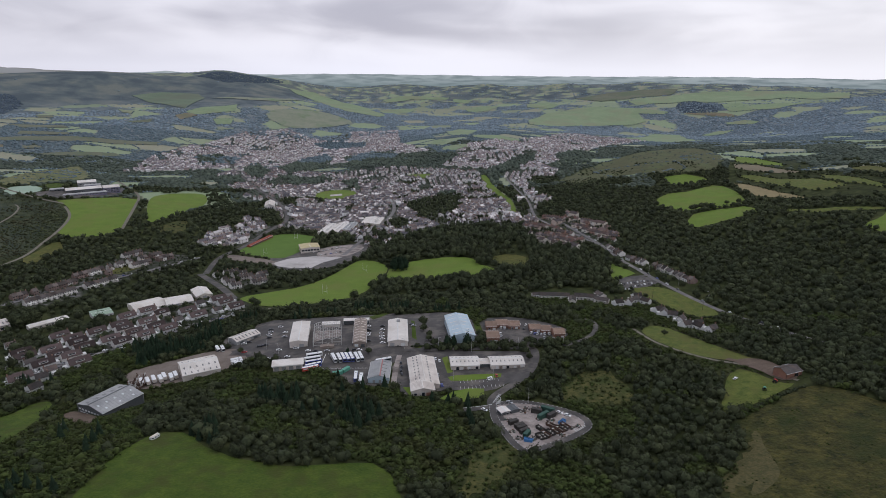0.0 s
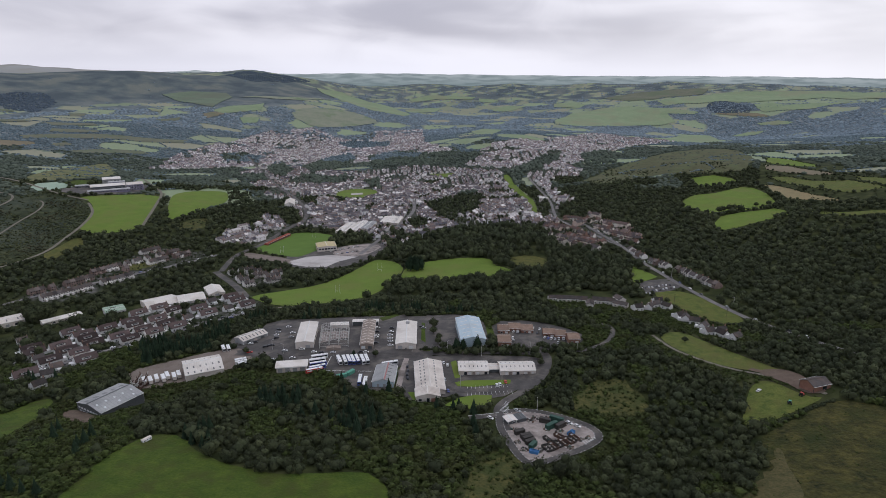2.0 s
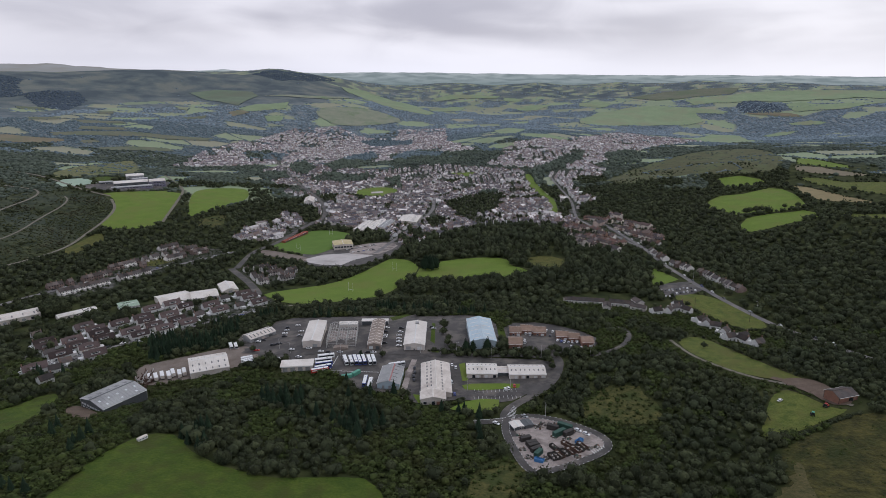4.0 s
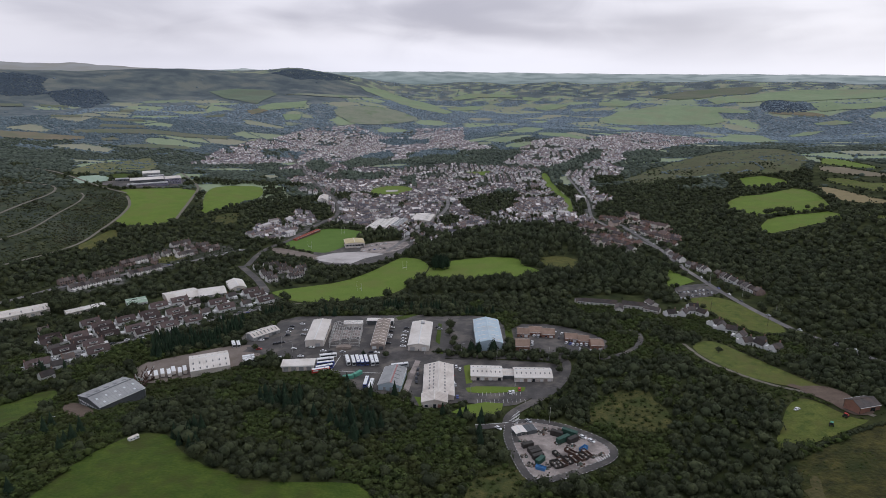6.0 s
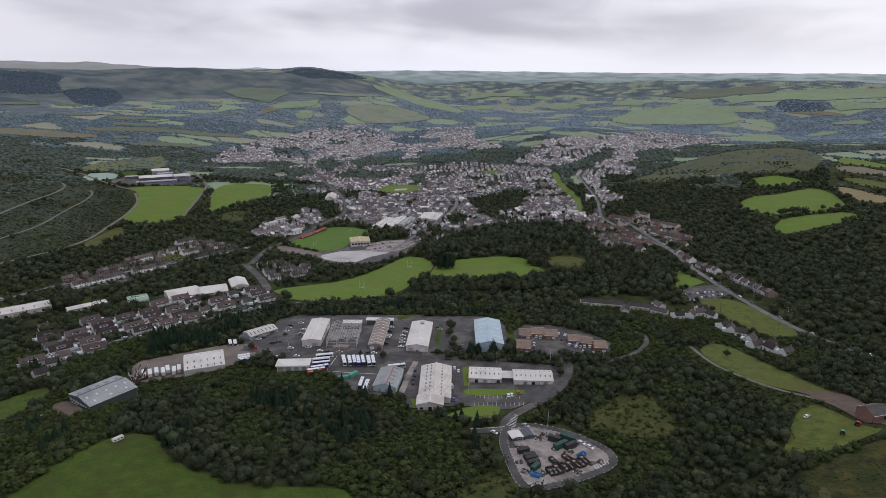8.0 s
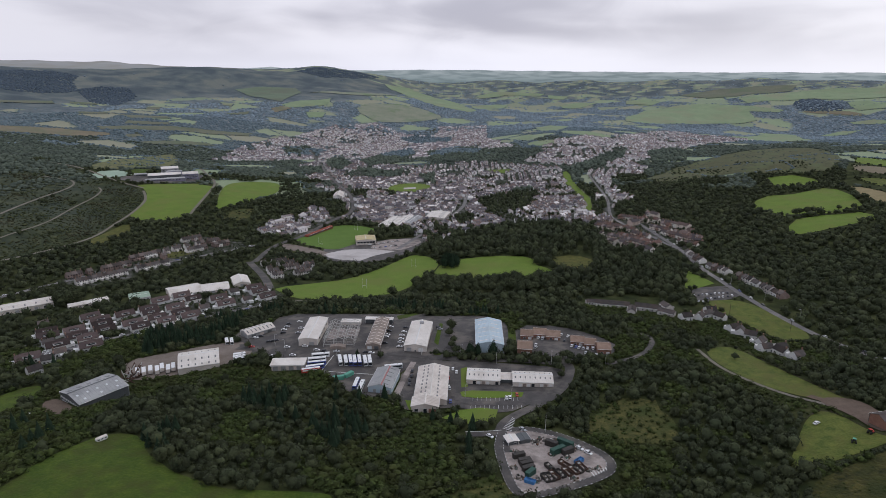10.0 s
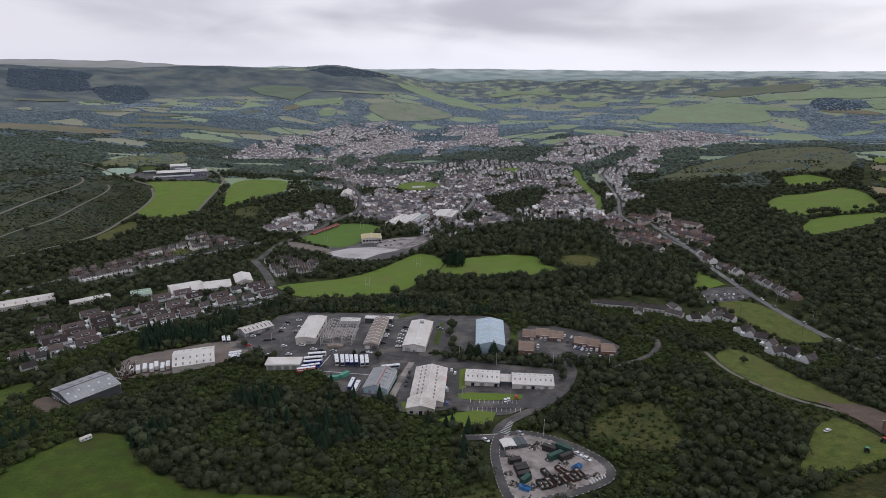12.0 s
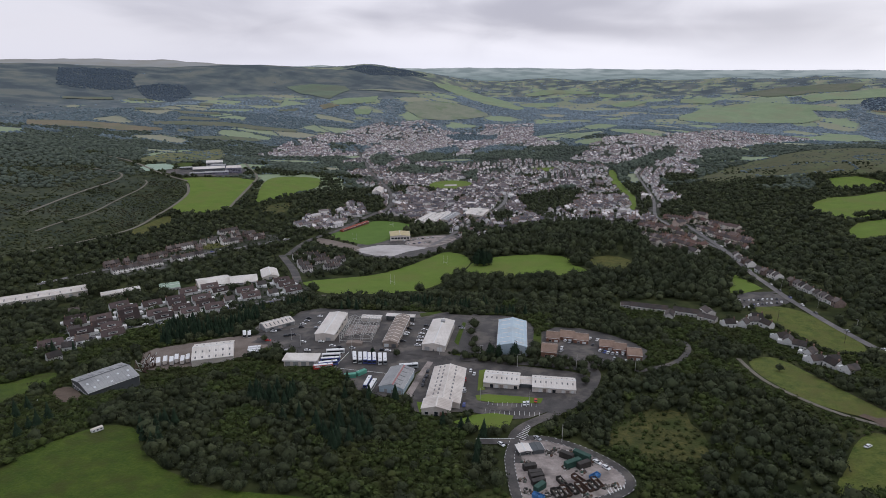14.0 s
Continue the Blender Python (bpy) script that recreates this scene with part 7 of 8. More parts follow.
    part("body", bm, M[paint], root)
    part("lid", box((long - 0.2, 2.3, 0.1), (0, 0, tall + 0.06), 0.02), M[paint], root)
    for s in (-0.55, 0.55):
        part("door_leaf", box((0.08, 1.0, tall - 0.3), (long / 2 + 0.05, s, tall / 2)), M[paint], root)
    return root


flock([skip_model("dark_steel", "dark steel skip full of scrap", 6.0, "mixed_rubbish"), skip_model("rust", "rusty steel skip full of rubble", 6.4, "mixed_rubbish"), skip_model("dark_steel", "dark skip with pale rubbish", 5.8, "mixed_rubbish")], SKIP, "skips in the depot", 3)
flock([container_model("green_paint", "dark green ribbed steel container"), container_model("dark_steel", "dark grey ribbed steel container", 6.2)], CONTAINER, "containers at the depot's edge", 2)
flock([container_model("green_paint", "green depot store container", 8.5, 3.2), container_model("dark_steel", "dark depot store container", 6.5, 3.0)], GREEN_BOX, "depot stores", 2)
flock([skip_model("sky_blue", "bright blue steel skip with scrap", 4.6, "sky_blue")], BLUE_SKIP, "blue skips", 2)


def rubbish(x, y, spread, count, seed):
    """Loose rubbish heaped on the yard, each piece loose from the next."""
    rng = random.Random(seed)
    bm = bmesh.new()
    z = height(x, y) + 0.3
    for _ in range(count):
        r, a = spread * rng.random() ** 0.7, rng.uniform(0, 6.28)
        size = rng.uniform(0.4, 1.5)
        add_box(bm, (size, size * rng.uniform(0.3, 0.8), rng.uniform(0.2, 0.9)), pose(x + r * math.cos(a), y + r * math.sin(a), z + max(0, (spread - r)) * 0.25 * rng.random() + 0.25, rng.uniform(-25, 25), rng.uniform(-25, 25), rng.uniform(0, 180)))
    me = bpy.data.meshes.new("rubbish_heap")
    bm.to_mesh(me)
    bm.free()
    me.materials.append(M["mixed_rubbish"])
    tagged(new("rubbish_heap", me), "mixed scrap and rubbish heaped on the depot yard", "rubbish heap", kind="stuff")


for k, (x, y, _) in enumerate(RUBBISH):
    rubbish(x, y, 1.9 + 0.5 * (k % 3), 26, k)
shed("depot_office", "small dark office with a white roof", (38.5, 345.5), 5.5, 6.0, 25, 2.8, 0.4, "dark_sheet", "white_sheet", [], [("f", 1, 1.4, 1.0, 1.0, "window", "glass")], 0, category="office", over=0.5)
shed("depot_shed", "dark lean-to shed beside the depot office", (44.5, 348.0), 5.5, 6.0, 25, 2.7, 0.4, "dark_sheet", "dark_sheet", [], [], 0, category="shed", cap="dark_sheet")


# ---- road markings, posts and small things ----
def dashes(name, line, label, step=3.6, dash=1.8, width=0.35, off=0.0, base=0.40):
    """Painted dashes along a road, joined into one marking."""
    pts = rounded(line, 2, False)
    seg = [math.hypot(c - a, d - b) for (a, b), (c, d) in zip(pts, pts[1:])]
    vs, fs, pos = [], [], 0.0
    ends = np.cumsum([0] + seg)
    p = np.array(pts)

    def at(s):
        return np.array([np.interp(s, ends, p[:, 0]), np.interp(s, ends, p[:, 1])])
    while pos + dash < ends[-1]:
        a, b = at(pos), at(pos + dash)
        t = (b - a) / (np.linalg.norm(b - a) + 1e-9)
        n = np.array([-t[1], t[0]])
        q = [a + n * (off - width / 2), b + n * (off - width / 2), b + n * (off + width / 2), a + n * (off + width / 2)]
        k = len(vs)
        vs += [(x, y, height(x, y) + float(lift(x, y, base))) for x, y in q]
        fs.append((k, k + 1, k + 2, k + 3))
        pos += step
    ob = mesh_object(name, vs, fs, [M["paint"]])
    return tagged(ob, label, "road marking", kind="structure")


for line in (DEPOT_ROAD_WEST, DEPOT_ROAD_EAST):
    for off in (-2.6, 2.6):
        dashes("road_marking", line, "white dashed edge line on the depot road", 3.2, 1.3, 0.24, off * 0.85)
dashes("road_marking", DEPOT_SPUR, "white line along the spur", 5.0, 4.9, 0.4, 2.6)


def hatching(cx, cy, turn, count, long, gap):
    """A painted chevron area on the road."""
    c, s = math.cos(radians(turn)), math.sin(radians(turn))
    vs, fs = [], []
    for k in range(count):
        u0 = (k - count / 2) * gap
        half = long * (0.35 + 0.65 * (1 - k / count)) / 2
        for quad in ([(u0, -half), (u0 + 0.45, -half), (u0 + 1.95, half), (u0 + 1.5, half)],):
            b = len(vs)
            for u, v in quad:
                x, y = cx + u * c - v * s, cy + u * s + v * c
                vs.append((x, y, height(x, y) + float(lift(x, y, 0.41))))
            fs.append((b, b + 1, b + 2, b + 3))
    return tagged(mesh_object("hatched_marking", vs, fs, [M["paint"]]), "white hatched marking on the bend", "road marking", kind="structure")


hatching(*HATCH_1, 9, 5.5, 1.7)
hatching(*HATCH_2, 6, 5.0, 1.7)


def bays(x, y, turn, count, gap, long, label):
    vs, fs = [], []
    c, s = math.cos(radians(turn)), math.sin(radians(turn))
    for k in range(count):
        u = k * gap
        b = len(vs)
        for a, v in ((u, 0), (u + 0.15, 0), (u + 0.15, long), (u, long)):
            px, py = x + a * c - v * s, y + a * s + v * c
            vs.append((px, py, height(px, py) + float(lift(px, py, 0.40))))
        fs.append((b, b + 1, b + 2, b + 3))
    return tagged(mesh_object("parking_bays", vs, fs, [M["paint"]]), label, "road marking", kind="structure")


bays(13, 392.5, 5, 11, 2.7, 4.6, "white parking bay lines on wet tarmac")
bays(13, 382.5, 5, 12, 2.7, 4.6, "white parking bay lines beside the lawn")


def goal_posts(x, y, turn):
    root = tagged(ob_at("goal_posts", x, y, turn), "tall white rugby goal posts on the grass", "goal posts", "goal posts")
    for s in (-2.8, 2.8):
        bm = bmesh.new()
        rod(bm, (0, s, 0), (0, s, 11), 0.13, 6, 0.09)
        part("post", bm, M["white_trim"], root)
    bm = bmesh.new()
    rod(bm, (0, -2.8, 3), (0, 2.8, 3), 0.11, 6)
    part("crossbar", bm, M["white_trim"], root)


for x, y, turn in ((-265, 891, 77), (-242, 990, 77), (-134, 667, 70), (-100, 761, 70)):
    goal_posts(x, y, turn)


def lamp_post(x, y, turn=0, tall=9.0):
    root = tagged(ob_at("street_lamp", x, y, turn), "grey steel street lamp beside the road", "street lamp", "street lamps")
    bm = bmesh.new()
    rod(bm, (0, 0, 0), (0, 0, tall), 0.14, 6, 0.09)
    part("pole", bm, M["steel"], root)
    bm = bmesh.new()
    rod(bm, (0, 0, tall), (1.4, 0, tall + 0.25), 0.07, 5)
    part("arm", bm, M["steel"], root)
    part("lamp_head", box((0.8, 0.3, 0.16), (1.6, 0, tall + 0.22), 0.04), M["grey_sheet"], root)


for x, y, turn in ((56, 359, 90), (23, 447, 0), (-30, 452, 180), (-88, 440, 90), (8, 396, 0), (36, 396, 90), (-3, 455, 0), (60, 452, 90), (96, 455, 0), (-140, 455, 0), (-128, 445, 180), (240, 690, 0), (256, 640, 0), (268, 590, 180), (225, 720, 0)):
    lamp_post(x, y, turn)


def wood_pole(x, y):
    root = tagged(ob_at("utility_pole", x, y, 30), "weathered wooden utility pole", "utility pole", "utility poles")
    bm = bmesh.new()
    rod(bm, (0, 0, -0.5), (0, 0, 10), 0.17, 6, 0.12)
    part("pole", bm, M["bark"], root)
    part("cross_arm", box((1.8, 0.12, 0.14), (0, 0, 9.3)), M["bark"], root)


for x, y in ((250, 560), (262, 505), (290, 470), (300, 520), (215, 600)):
    wood_pole(x, y)


def caravan(x, y, turn):
    root = tagged(ob_at("static_caravan", x, y, turn), "long white static caravan on the meadow edge", "caravan")
    part("body", box((6.4, 2.3, 2.0), (0, 0, 1.4), 0.12), M["white_paint"], root)
    part("roof", box((6.5, 2.4, 0.14), (0, 0, 2.46), 0.05), M["cream_sheet"], root)
    for k in range(3):
        part("window", box((1.0, 0.08, 0.7), (-2 + 2 * k, -1.17, 1.6)), M["glass"], root)
    for sx in (-2, 2):
        bm = bmesh.new()
        rod(bm, (sx, -1.2, 0.2), (sx, 1.2, 0.2), 0.22, 8)
        part("wheel", bm, M["tyre"], root)


caravan(-152, 289, 60)
bpy.data.objects["static_caravan"].scale = (0.8, 0.8, 0.8)


def scrap_pile(x, y):
    """A heap of rusty scrap frames beside the steel shed."""
    root = tagged(ob_at("scrap_heap", x, y, 0), "heap of rusty steel scrap frames", "scrap heap")
    rng = random.Random(4)
    for k in range(26):
        bm = bmesh.new()
        a, r = rng.uniform(0, 6.28), rng.uniform(1, 6)
        p = Vector((r * math.cos(a), r * math.sin(a), rng.uniform(0, 1.5)))
        rod(bm, p, p + Vector((rng.uniform(-4, 4), rng.uniform(-4, 4), rng.uniform(1, 5))), 0.22, 5)
        part("beam", bm, M["rust" if k % 3 else "steel"], root)
    for k in range(8):
        part("plate", box((rng.uniform(1.5, 3.5), rng.uniform(1, 2), 0.3), (rng.uniform(-5, 5), rng.uniform(-5, 5), rng.uniform(0.4, 1.6)), 0, (rng.uniform(-40, 40), rng.uniform(-40, 40), rng.uniform(0, 180))), M["rust"], root)


scrap_pile(-219, 399)
bpy.data.objects["scrap_heap"].scale = (1.4, 1.4, 1.7)
FOOTPRINTS.append((-219, 399, 8, 8, 0.0))


def tipped_machine(x, y, turn, paint, label):
    root = tagged(ob_at("tractor", x, y, turn), label, "tractor")
    part("bonnet", box((1.8, 1.0, 0.9), (0.9, 0, 1.1), 0.1), M[paint], root)
    part("cab", box((1.4, 1.3, 1.4), (-0.6, 0, 1.9), 0.1), M["glass"], root)
    part("cab_roof", box((1.6, 1.5, 0.14), (-0.6, 0, 2.66), 0.04), M[paint], root)
    for sx, r in ((-0.9, 0.8), (1.3, 0.5)):
        for sy in (-0.85, 0.85):
            bm = bmesh.new()
            rod(bm, (sx, sy - 0.2, r), (sx, sy + 0.2, r), r, 12)
            part("wheel", bm, M["tyre"], root)


tipped_machine(216, 364, 30, "red_paint", "old red tractor beside the barn lane")
tipped_machine(205, 356, 70, "teal", "old green tractor on the paddock")
flock([container_model("teal", "pale green tarpaulin-covered stack", 7.0, 2.4)], [(-75, 405, 25), (-70, 411, 60)], "tarpaulin stacks", 0)
flock(CARS, [(-226, 326, 20), (196, 376, 40), (252, 478, 30)], "cars standing alone", 0, [0, 5, 0])


def fence_along(line, label, step=6.0, tall=1.2):
    """Posts and rails along a field's edge."""
    pts = rounded(line, 1, False)
    root = tagged(new("fence"), label, "fence")
    seg = np.cumsum([0] + [math.hypot(c - a, d - b) for (a, b), (c, d) in zip(pts, pts[1:])])
    p = np.array(pts)
    s = np.arange(0, seg[-1], step)
    xs, ys = np.interp(s, seg, p[:, 0]), np.interp(s, seg, p[:, 1])
    zs = heights(xs, ys)
    first = None
    for x, y, z in zip(xs, ys, zs):
        if first is None:
            first = part("post", box((0.14, 0.14, tall + 0.4), (0, 0, tall / 2)), M["bark"], root)
            post = first
        else:
            post = new("post", first.data)
            post.parent = root
        post.location = (x, y, z)
    for k in range(len(xs) - 1):
        bm = bmesh.new()
        for h in (0.5, 1.0):
            rod(bm, (xs[k], ys[k], zs[k] + h * tall), (xs[k + 1], ys[k + 1], zs[k + 1] + h * tall), 0.05, 4)
        part("rail", bm, M["bark"], root)


fence_along(BARN_FIELD[2:8], "wooden post and rail fence round the paddock")
fence_along(VALLEY_FIELD_2[2:6], "wooden fence between paddock and woods")


# ---- single trees ----
def tree_model(kind, label, seed):
    rng = np.random.default_rng(seed)
    root = tagged(new("tree" if kind == "leafy" else "conifer_tree"), label, "tree")
    bm = bmesh.new()
    tall = 3.2 if kind == "leafy" else 2.0
    rod(bm, (0, 0, -0.5), (0, 0, tall), 0.38, 7, 0.22)
    for k in range(5):
        a = k * 1.26 + rng.uniform(0, 0.6)
        rod(bm, (0, 0, tall * 0.75), (1.9 * math.cos(a), 1.9 * math.sin(a), tall + 1.8), 0.14, 5, 0.05)
    part("trunk", bm, M["bark"], root)
    if kind == "leafy":
        v, f = crown_shape(rng, 3, 14, 420)
        v = v * np.array([3.9, 3.9, 4.6]) + np.array([0, 0, 1.6])
    else:
        v, f = crown_shape(rng, 3, 16, 460, 1.0)
        up = np.clip(v[:, 2] / v[:, 2].max(), 0, 1)
        v = v * np.array([3.6, 3.6, 6.4])
        v[:, :2] *= (1.12 - 0.78 * up)[:, None]
    me = bpy.data.meshes.new("crown")
    me.from_pydata(v.tolist(), [], f.tolist())
    me.materials.append(M["leaf" if kind == "leafy" else "conifer"])
    new("crown", me).parent = root
    return root


# ---- woods ----
def crown_shape(rng, detail, lumps, leaves, squash=0.8, core=0.88):
    """A crown one metre in radius, standing on z = 0: a lumpy core and loose leaf clumps over it, as vertices and triangles."""
    bm = bmesh.new()
    bmesh.ops.create_icosphere(bm, subdivisions=detail, radius=1.0)
    centres = rng.normal(size=(lumps, 3))
    centres /= np.linalg.norm(centres, axis=1)[:, None]
    centres[:, 2] = np.abs(centres[:, 2]) * 0.9
    amp = rng.uniform(0.18, 0.42, lumps)

    def radius_at(d):
        return 0.66 + (amp * np.exp(-((d[:, None] - centres[None]) ** 2).sum(2) / 0.16)).max(1) + 0.06 * np.sin(d @ np.array([9.1, 7.3, 8.2]) * 1.7)
    co = np.array([v.co[:] for v in bm.verts])
    out = co * radius_at(co)[:, None] * (core if leaves else 1.0)
    keep = [f for f in bm.faces if f.calc_center_median().z > -0.5]
    tris = np.array([[v.index for v in f.verts] for f in keep])
    bm.free()
    verts = [out]
    base = len(out)
    if leaves:
        d = rng.normal(size=(leaves, 3))
        d[:, 2] = np.abs(d[:, 2]) - 0.25
        d /= np.linalg.norm(d, axis=1)[:, None]
        c = d * (radius_at(d) * rng.uniform(0.88, 1.20, leaves))[:, None]
        a = rng.normal(size=(leaves, 3))
        a -= d * (a * d).sum(1)[:, None] * 0.35
        a /= np.linalg.norm(a, axis=1)[:, None]
        b = np.cross(d, a)
        s = (rng.uniform(0.07, 0.145, leaves) * (1.0 if leaves > 140 else 1.4 if leaves > 50 else 2.0))[:, None]
        quad = np.stack([c + a * s, c + b * s * 0.9 + d * 0.05, c - a * s * 0.8 - b * s * 0.5], 1)
        verts.append(quad.reshape(-1, 3))
        tris = np.concatenate([tris, base + np.arange(leaves * 3).reshape(-1, 3)])
    v = np.concatenate(verts)
    v[:, 2] = (v[:, 2] + 0.55) * squash
    return v, tris


def conifer_shape(rng, tiers, spokes):
    """A conifer one metre in radius and three tall: tiers of drooping boughs."""
    verts, tris = [], []
    for k in range(tiers):
        f = k / tiers
        r, z = 1.0 * (1 - f) ** 0.85 + 0.05, 0.35 + 2.65 * f
        n = max(5, int(spokes * (1 - 0.5 * f)))
        base = len(verts)
        verts.append((0, 0, z + 0.75))
        for i in range(2 * n):
            a = math.pi * i / n + k
            q = r * (1.0 if i % 2 == 0 else 0.62) * rng.uniform(0.85, 1.1)
            verts.append((q * math.cos(a), q * math.sin(a), z - (0.22 if i % 2 == 0 else 0.0) * rng.uniform(0.6, 1.3)))
        for i in range(2 * n):
            tris.append((base, base + 1 + i, base + 1 + (i + 1) % (2 * n)))
    return np.array(verts, float), np.array(tris)


def plant(name, shapes, xs, ys, radius, tall, material, label, seed, category="woodland", sink=0.0):
    """Many crowns as one piece of woodland that stands on the ground."""
    rng = np.random.default_rng(seed)
    zs = heights(xs, ys) - sink
    pick = rng.integers(0, len(shapes), len(xs))
    turn = rng.uniform(0, 2 * math.pi, len(xs))
    all_v, all_f, base = [], [], 0
    for s, (v, f) in enumerate(shapes):
        w = np.where(pick == s)[0]
        if not len(w):
            continue
        c, sn = np.cos(turn[w])[:, None], np.sin(turn[w])[:, None]
        px = (v[None, :, 0] * c - v[None, :, 1] * sn) * radius[w, None] + xs[w, None]
        py = (v[None, :, 0] * sn + v[None, :, 1] * c) * radius[w, None] + ys[w, None]
        pz = v[None, :, 2] * tall[w, None] + zs[w, None]
        all_v.append(np.stack([px, py, pz], -1).reshape(-1, 3))
        all_f.append((f[None] + (np.arange(len(w)) * len(v))[:, None, None]).reshape(-1, 3) + base)
        base += len(w) * len(v)
    ob = mesh_object(name, np.concatenate(all_v), np.concatenate(all_f), [material])
    return tagged(ob, label, category, kind="stuff")


def scatter(r0, r1, spacing, seed, a0=36, a1=146):
    """Jittered places in a ring sector round the way of the camera."""
    rng = np.random.default_rng(seed)
    x0 = 35 + r1 * math.cos(radians(a1)) - 50
    x1 = 35 + r1 * math.cos(radians(a0)) + 50
    gx, gy = np.meshgrid(np.arange(x0, x1, spacing), np.arange(44, 44 + r1, spacing))
    x = gx.ravel() + rng.uniform(-0.5, 0.5, gx.size) * spacing
    y = gy.ravel() + rng.uniform(-0.5, 0.5, gx.size) * spacing
    r, a = np.hypot(x - 35, y - 44), np.degrees(np.arctan2(y - 44, x - 35))
    ok = (r >= r0) & (r < r1) & (a > a0) & (a < a1)
    return x[ok], y[ok]


def free_of_things(x, y, margin):
    ok = np.ones(len(x), bool)
    for poly in OPEN_GROUND:
        ok &= ~inside(poly, x, y)
    for line, width in ROAD_LINES:
        ok &= off_line(rounded(line, 2, False), x, y) > width / 2 + margin * 0.8
    for cx, cy, hl, hw, turn in FOOTPRINTS:
        c, s = math.cos(turn), math.sin(turn)
        u, v = (x - cx) * c + (y - cy) * s, -(x - cx) * s + (y - cy) * c
        ok &= ~((np.abs(u) < hl + margin + 1.5) & (np.abs(v) < hw + margin + 1.5))
    return ok


def rough_share(x, y):
    out = np.zeros(len(x), bool)
    for poly in ROUGH_GROUND:
        out |= inside(poly, x, y)
    return out


def heath_scrub():
    """Low gorse, heather and bramble over the open slope beside the moor tracks."""
    rng = np.random.default_rng(26)
    x, y = scatter(560, 1500, 4.6, 37, 48, 150)
    keep = inside(HEATH, x, y) & free_of_things(x, y, 1.5)
    x, y = x[keep], y[keep]
    patchy = value_noise(x, y, 60, 62) * 0.6 + value_noise(x, y, 22, 63) * 0.4
    upper = off_line(rounded(MOOR_TRACK, 1, False), x, y) < 90
    keep = rng.random(len(x)) < np.where(upper, np.where(patchy > 0.5, 0.7, 0.25), np.where(patchy > 0.35, 0.97, 0.75))
    x, y = x[keep], y[keep]
    n = len(x)
    rad = rng.uniform(1.4, 2.9, n) + 2.4 * rng.random(n) ** 9
    plant("heath_scrub", HEDGE_CROWNS, x, y, rad, rad * rng.uniform(0.35, 0.65, n), M["heath"], "low dark heather and gorse scrub on the moor slope", 56, "scrub")


shape_rng = np.random.default_rng(11)
NEAR_CROWNS = [crown_shape(shape_rng, 1, 12, 142) for _ in range(10)]
MID_CROWNS = [crown_shape(shape_rng, 1, 7, 60) for _ in range(8)]
THIN_CROWNS = [crown_shape(shape_rng, 1, 6, 18) for _ in range(7)]
FAR_CROWNS = [crown_shape(shape_rng, 1, 5, 0) for _ in range(6)]
HEDGE_CROWNS = [crown_shape(shape_rng, 1, 4, 0) for _ in range(4)]
SCRUB_CROWNS = [crown_shape(shape_rng, 1, 9, 34, 0.7, 0.76) for _ in range(6)]
CONIFERS = [conifer_shape(shape_rng, 7, 10) for _ in range(4)]


LOW_BUSHES = (SHED_FRONT, YARD_FRONT, COTTAGE_LAND, HOME_FRONT, LANE_SIDE)


def near_woods():
    rng = np.random.default_rng(21)
    x, y = scatter(170, 560, 4.5, 31, 40, 146)
    ok = free_of_things(x, y, 2.3)
    rough = rough_share(x, y)
    thin = value_noise(x, y, 34, 9) * 0.6 + value_noise(x, y, 13, 19) * 0.4
    shrubby = (thin < 0.37) | rough | (in_any((SLOPE_SCRUB, WEST_SCRUB), x, y) & (rng.random(len(x)) < 0.85))
    keep = ok & (rng.random(len(x)) < np.where(rough, 0.45, 0.97))
    x, y, shrubby, rough = x[keep], y[keep], shrubby[keep], rough[keep]
    tree = ~shrubby
    fir = tree & (value_noise(x, y, 26, 44) > 0.72) & (rng.random(len(x)) < 0.5) & (x < 20)
    tree &= ~fir
    n = tree.sum()
    rad = rng.uniform(1.8, 3.3, n) + 2.4 * rng.random(n) ** 4
    tall, tx, ty = rad * rng.uniform(1.0, 1.7, n), x[tree], y[tree]
    front = np.hypot(tx - 35, ty - 44) < 270
    for share, shapes, seed in ((front, NEAR_CROWNS, 41), (~front, MID_CROWNS, 45)):
        plant("woodland", shapes, tx[share], ty[share], rad[share], tall[share], M["leaf"], "dense dark green broadleaved woodland on the slopes", seed)
    sx, sy = scatter(170, 560, 2.9, 36, 40, 146)
    ok = free_of_things(sx, sy, 1.2)
    rough = rough_share(sx, sy)
    thin = value_noise(sx, sy, 34, 9) * 0.6 + value_noise(sx, sy, 13, 19) * 0.4
    ok &= (thin < 0.43) | rough | in_any((SLOPE_SCRUB, WEST_SCRUB), sx, sy)
    clumped = value_noise(sx, sy, 9, 77) * 0.5 + value_noise(sx, sy, 21, 78) * 0.5
    edge = np.minimum(off_line(SCRUB + SCRUB[:1], sx, sy), off_line(SCRUB_2 + SCRUB_2[:1], sx, sy)) < 7
    ok &= rng.random(len(sx)) < np.where(inside(BROWN_FIELD, sx, sy), 0.55 * (clumped > 0.45) + 0.08, np.where(rough & ~edge, np.where(clumped > 0.52, 0.8, 0.15), 0.92))
    bushy = in_any(LOW_BUSHES, sx, sy)
    ok |= bushy & free_of_things(sx, sy, 1.2) & (rng.random(len(sx)) < 0.85)
    sx, sy, rough = sx[ok], sy[ok], rough[ok] & ~bushy[ok]
    n = len(sx)
    spread = rng.random(n) ** 2.2
